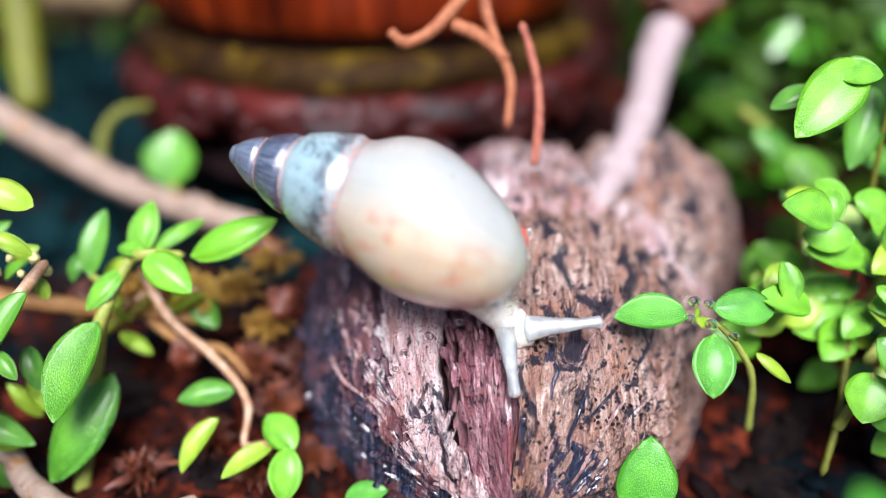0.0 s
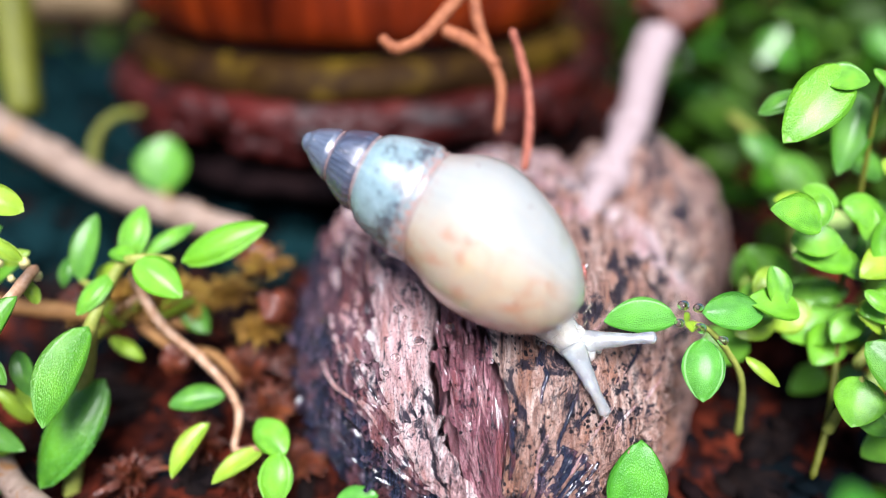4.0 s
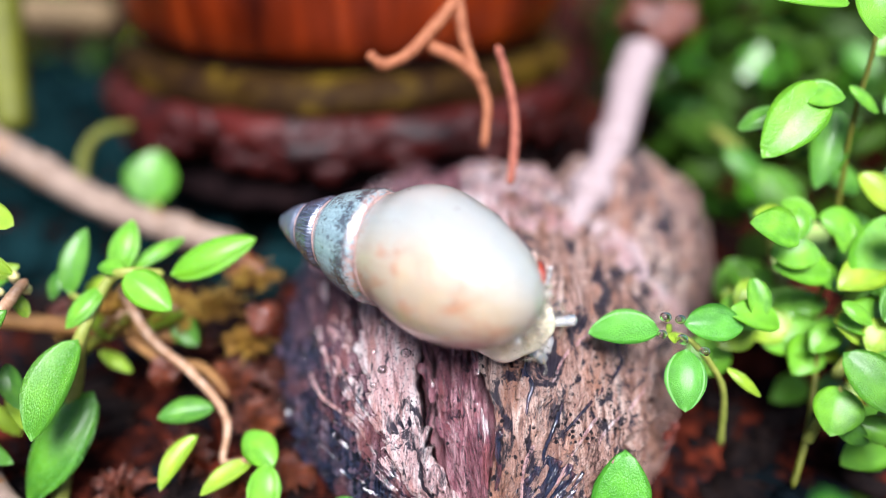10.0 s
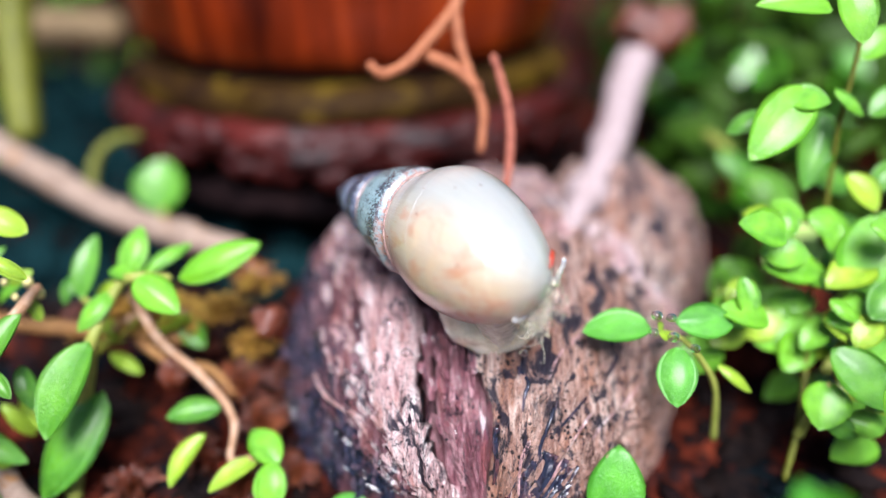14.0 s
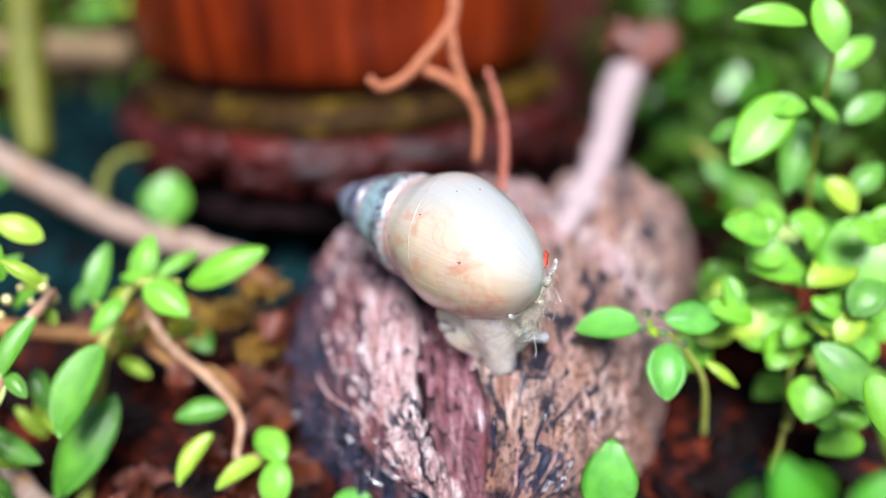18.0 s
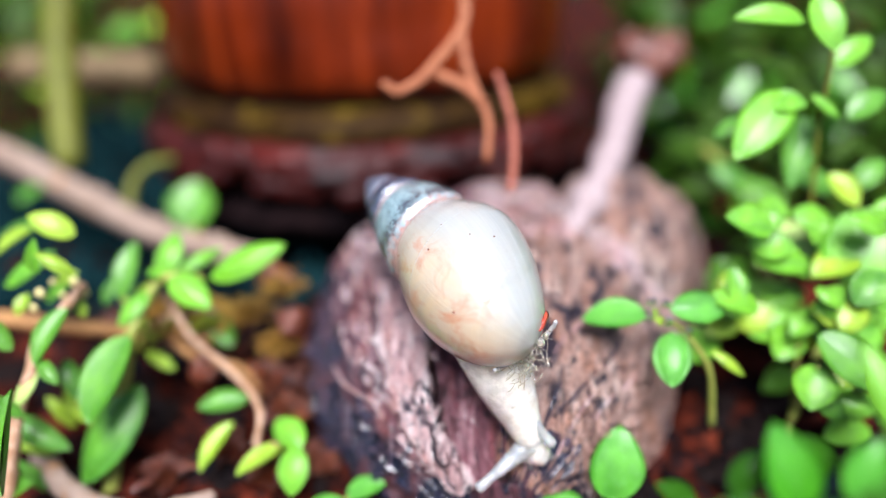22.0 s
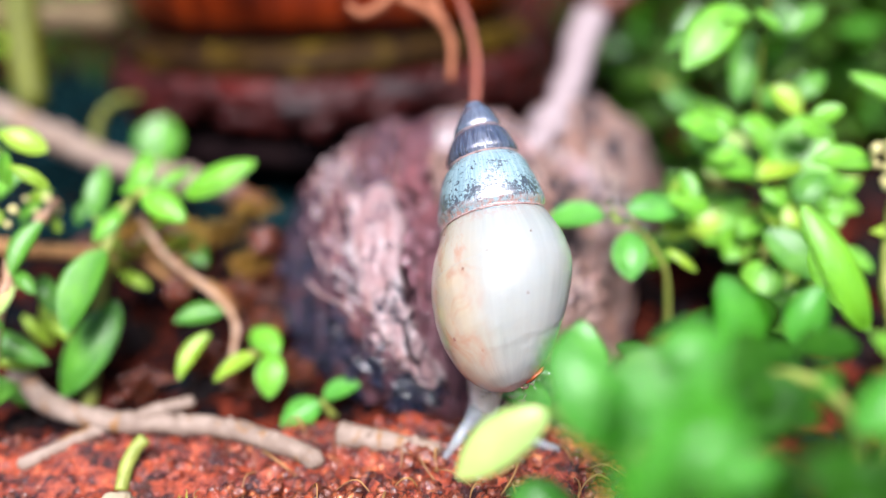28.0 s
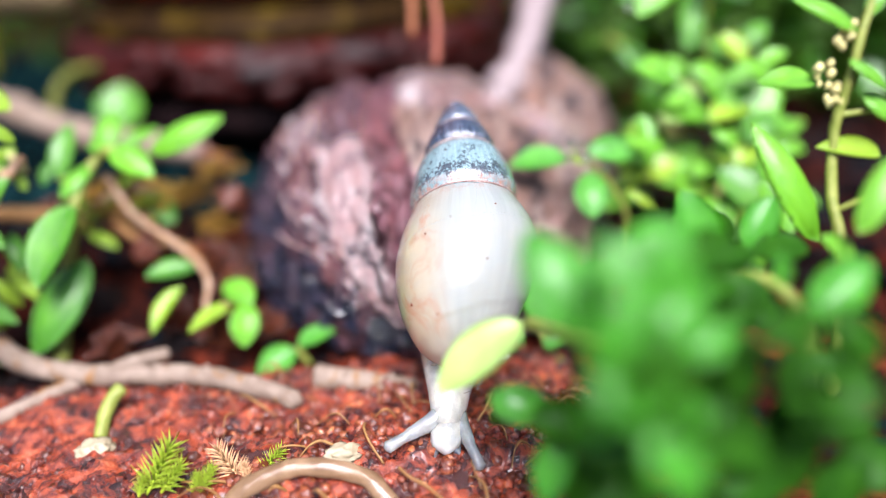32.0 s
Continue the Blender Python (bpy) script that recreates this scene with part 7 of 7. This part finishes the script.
    walk(tentacle_a, [
        (0, pose(0.01658, -0.00222, -0.00395, 6.4, 13.2, -60.7)),
        (1, pose(0.01682, -0.00139, -0.00354, 11.4, 11.6, -53.7)),
        (2, pose(0.01766, -0.00137, -0.00303, 18.2, 6.2, -34.7)),
        (3, pose(0.01823, -0.00213, -0.00272, 20.8, 7.6, -28.9)),
        (5.5, pose(0.01692, -0.00080, -0.00424, 16.4, 9.6, -44.1)),
        (6, pose(0.01831, -0.00080, -0.00471, 18.1, 14.5, -39.0)),
        (7, pose(0.01789, 0.00015, -0.00477, 21.1, 6.2, -14.7)),
        (8, pose(0.01678, 0.00032, -0.00350, 23.2, -5.0, 8.6)),
        (9, pose(0.01399, 0.00013, -0.00397, 26.8, 32.6, 4.4)),
        (10, pose(0.01330, -0.00007, -0.00354, 22.8, 51.8, -9.5)),
        (11, pose(0.01435, 0.00095, -0.00420, -39.8, 32.0, -126.8)),
        (12, pose(0.01347, -0.00088, -0.00628, -37.4, -12.5, -137.1)),
        (13, pose(0.01263, -0.00154, -0.00558, -39.4, -6.8, -132.0)),
        (14, pose(0.01214, 0.00143, -0.00075, -17.0, -20.8, -133.3)),
        (16.5, pose(0.01315, -0.00123, -0.00541, 8.6, -33.2, -140.9)),
        (17, pose(0.01345, -0.00177, -0.00495, 7.3, -32.2, -141.7)),
        (18, pose(0.01381, -0.00112, -0.00568, 1.2, -30.2, -137.3)),
        (19, pose(0.01486, -0.00297, -0.00353, -25.8, 16.0, -90.4)),
        (20, pose(0.01770, -0.00510, -0.00571, -21.3, -0.5, -103.4)),
        (21, pose(0.01751, -0.00461, -0.00552, -17.8, 3.7, -100.2)),
        (22, pose(0.01788, -0.00189, -0.00753, -22.7, 9.7, -90.3)),
        (22.5, pose(0.01716, -0.00121, -0.00669, -11.1, 21.3, -60.2)),
        (23, pose(0.01678, -0.00199, -0.00609, -4.8, 18.9, -48.3)),
        (24, pose(0.01739, -0.00251, -0.00495, 0.3, 6.2, -57.0)),
        (24.5, pose(0.01714, -0.00177, -0.00650, -3.8, 14.2, -61.7)),
        (26.5, pose(0.01815, -0.00348, -0.00294, 10.1, -9.8, -59.8)),
        (27, pose(0.01736, -0.00330, -0.00334, 6.1, -7.2, -55.0)),
        (28, pose(0.01745, -0.00241, -0.00488, -1.8, -0.7, -45.6)),
        (29, pose(0.01723, -0.00258, -0.00477, -2.9, -6.5, -68.1)),
        (30, pose(0.01818, -0.00285, -0.00166, 3.2, -8.3, -76.9)),
        (31, pose(0.01810, -0.00215, -0.00147, -1.8, -23.2, -80.7)),
        (31.5, pose(0.01827, -0.00244, -0.00308, -12.1, -17.2, -77.7)),
        (32, pose(0.01856, -0.00178, -0.00269, -13.1, -15.1, -60.3))])
    walk(tentacle_b, [
        (0, pose(0.01773, -0.00234, -0.00397, 17.0, -7.4, 24.1)),
        (1, pose(0.01786, -0.00136, -0.00349, 15.0, -12.8, 33.9)),
        (2, pose(0.01845, -0.00115, -0.00272, 12.0, -16.8, 41.1)),
        (3, pose(0.01807, -0.00135, -0.00272, 13.7, -19.7, 30.5)),
        (5.5, pose(0.01807, -0.00063, -0.00446, 12.7, -13.8, 30.4)),
        (6, pose(0.01855, 0.00002, -0.00441, 9.1, -19.4, 50.5)),
        (7, pose(0.01848, 0.00053, -0.00445, 8.1, -23.5, 59.3)),
        (8, pose(0.01825, 0.00116, -0.00307, 6.0, -29.6, 69.5)),
        (9, pose(0.01714, 0.00160, -0.00594, 22.5, -27.2, 68.6)),
        (10, pose(0.01356, -0.00025, -0.00476, 32.4, 15.9, 35.2)),
        (11, pose(0.01133, 0.00005, -0.00230, 23.9, 47.1, 2.1)),
        (12, pose(0.01141, -0.00031, -0.00204, 19.3, 49.8, -4.1)),
        (13, pose(0.01136, -0.00053, -0.00155, 17.9, 52.0, -7.3)),
        (14, pose(0.01065, -0.00013, -0.00117, 38.4, 65.6, 17.6)),
        (16.5, pose(0.01241, -0.00170, -0.00511, 19.0, -0.1, 37.8)),
        (17, pose(0.01267, -0.00226, -0.00466, 17.6, -1.2, 37.7)),
        (18, pose(0.01255, -0.00209, -0.00544, 19.3, 1.8, 33.3)),
        (19, pose(0.01449, -0.00393, -0.00378, 13.2, 29.3, -9.7)),
        (20, pose(0.01630, -0.00374, -0.00419, 6.8, 24.9, -15.8)),
        (21, pose(0.01631, -0.00426, -0.00462, 12.4, 19.3, -5.7)),
        (22, pose(0.01566, -0.00166, -0.00480, 18.5, 35.1, 7.3)),
        (22.5, pose(0.01625, -0.00106, -0.00547, 18.5, 28.1, 20.0)),
        (23, pose(0.01660, -0.00178, -0.00593, 16.1, 14.0, 34.2)),
        (24, pose(0.01586, -0.00235, -0.00425, 9.2, 5.8, 34.5)),
        (24.5, pose(0.01544, -0.00180, -0.00522, 13.2, 14.8, 30.3)),
        (26.5, pose(0.01802, -0.00363, -0.00306, -8.6, -10.3, 51.5)),
        (27, pose(0.01955, -0.00320, -0.00324, -6.8, -1.4, 56.5)),
        (28, pose(0.01851, -0.00184, -0.00500, 0.0, 3.2, 58.2)),
        (29, pose(0.01639, -0.00222, -0.00448, -0.4, 3.0, 36.5)),
        (30, pose(0.01651, -0.00203, -0.00231, -4.1, -11.6, 15.0)),
        (31, pose(0.01823, -0.00243, -0.00133, -2.4, -10.1, 25.0)),
        (31.5, pose(0.01753, -0.00231, -0.00306, -0.1, 0.2, 18.6)),
        (32, pose(0.01793, -0.00177, -0.00271, 0.2, -2.2, 20.5))])
    walk(foot, [
        (0, pose(0.01200, 0.00020, -0.00060, 0.0, -0.0, 0.0)),
        (1, pose(0.01200, 0.00020, -0.00060, 0.0, -0.0, 0.0)),
        (2, pose(0.01200, 0.00020, -0.00060, 0.0, -0.0, 0.0)),
        (3, pose(0.01200, 0.00020, -0.00060, 0.0, -0.0, 0.0)),
        (5.5, pose(0.01200, 0.00020, -0.00060, 0.0, -0.0, 0.0)),
        (6, pose(0.01505, -0.00048, -0.00406, 0.5, 19.8, 5.2)),
        (7, pose(0.01469, -0.00028, -0.00436, 1.1, 21.3, 5.7)),
        (8, pose(0.01529, 0.00029, -0.00389, 3.3, 19.6, 6.5)),
        (9, pose(0.01464, 0.00025, -0.00392, 5.4, 18.4, 6.0)),
        (10, pose(0.01343, -0.00001, -0.00388, 16.7, 16.4, 7.3)),
        (11, pose(0.01335, -0.00089, -0.00529, 29.9, 29.8, 18.0)),
        (12, pose(0.01322, -0.00148, -0.00506, 31.5, 30.5, 21.9)),
        (13, pose(0.01303, -0.00179, -0.00465, 33.4, 29.1, 24.0)),
        (14, pose(0.01152, -0.00069, -0.00488, 37.4, 30.7, 28.5)),
        (16.5, pose(0.01196, -0.00101, -0.00439, 38.0, 29.6, 25.6)),
        (17, pose(0.01223, -0.00171, -0.00408, 36.7, 28.2, 24.9)),
        (18, pose(0.01241, -0.00117, -0.00459, 37.9, 28.2, 27.6)),
        (19, pose(0.01120, -0.00020, -0.00160, 0.0, -0.0, 0.0)),
        (20, pose(0.01120, -0.00020, -0.00160, 0.0, -0.0, 0.0)),
        (21, pose(0.01120, -0.00020, -0.00160, 0.0, -0.0, 0.0)),
        (22, pose(0.01120, -0.00020, -0.00160, 0.0, -0.0, 0.0)),
        (22.5, pose(0.01120, -0.00020, -0.00160, 0.0, -0.0, 0.0)),
        (23, pose(0.01120, -0.00020, -0.00160, 0.0, -0.0, 0.0)),
        (24, pose(0.01120, -0.00020, -0.00160, 0.0, -0.0, 0.0)),
        (24.5, pose(0.01120, -0.00020, -0.00160, 0.0, -0.0, 0.0)),
        (26.5, pose(0.01120, -0.00020, -0.00160, 0.0, -0.0, 0.0)),
        (27, pose(0.01120, -0.00020, -0.00160, 0.0, -0.0, 0.0)),
        (28, pose(0.01120, -0.00020, -0.00160, 0.0, -0.0, 0.0)),
        (29, pose(0.01120, -0.00020, -0.00160, 0.0, -0.0, 0.0)),
        (30, pose(0.01120, -0.00020, -0.00160, 0.0, -0.0, 0.0)),
        (31, pose(0.01120, -0.00020, -0.00160, 0.0, -0.0, 0.0)),
        (31.5, pose(0.01120, -0.00020, -0.00160, 0.0, -0.0, 0.0)),
        (32, pose(0.01120, -0.00020, -0.00160, 0.0, -0.0, 0.0))])
    walk(ant, [
        (0, pose(0.02209, 0.01285, -0.00804, -51.8, -41.9, -114.1)),
        (8.5, pose(0.02209, 0.01285, -0.00804, -51.8, -41.9, -114.1)),
        (9.6, pose(0.01889, 0.00785, -0.00554, -105.7, -41.9, -114.1)),
        (9.8, pose(0.01486, -0.00118, 0.00332, -84.8, -40.1, -116.0)),
        (10, pose(0.01379, -0.00263, 0.00425, -75.9, -17.8, -125.7)),
        (10.2, pose(0.01320, -0.00348, 0.00423, -73.0, -21.9, -137.3)),
        (10.4, pose(0.01124, -0.00498, 0.00565, -64.5, -25.0, -146.1)),
        (10.6, pose(0.00939, -0.00604, 0.00637, -59.2, -23.2, -156.2)),
        (10.8, pose(0.00832, -0.00626, 0.00702, -47.4, -5.6, 171.5)),
        (11, pose(0.00754, -0.00640, 0.00737, -46.5, -5.6, 171.5)),
        (11.2, pose(0.00707, -0.00646, 0.00757, -46.1, -5.6, 171.5)),
        (11.4, pose(0.00712, -0.00703, 0.00679, -37.6, 49.4, -112.8)),
        (11.6, pose(0.00645, -0.00795, 0.00569, -58.6, 31.1, -141.7)),
        (11.8, pose(0.00557, -0.00825, 0.00560, -64.9, 6.0, -162.6)),
        (12, pose(0.00467, -0.00850, 0.00549, -63.3, 24.9, -158.6)),
        (12.2, pose(0.00395, -0.00889, 0.00479, -54.0, 57.8, -142.9)),
        (12.5, pose(0.00364, -0.00928, 0.00344, -42.0, 69.8, -128.0)),
        (13.5, pose(0.00264, -0.00860, -0.00020, -45.9, 63.4, -126.9)),
        (32, pose(0.00264, -0.00860, -0.00030, -45.9, 63.4, -126.9))])


motions()
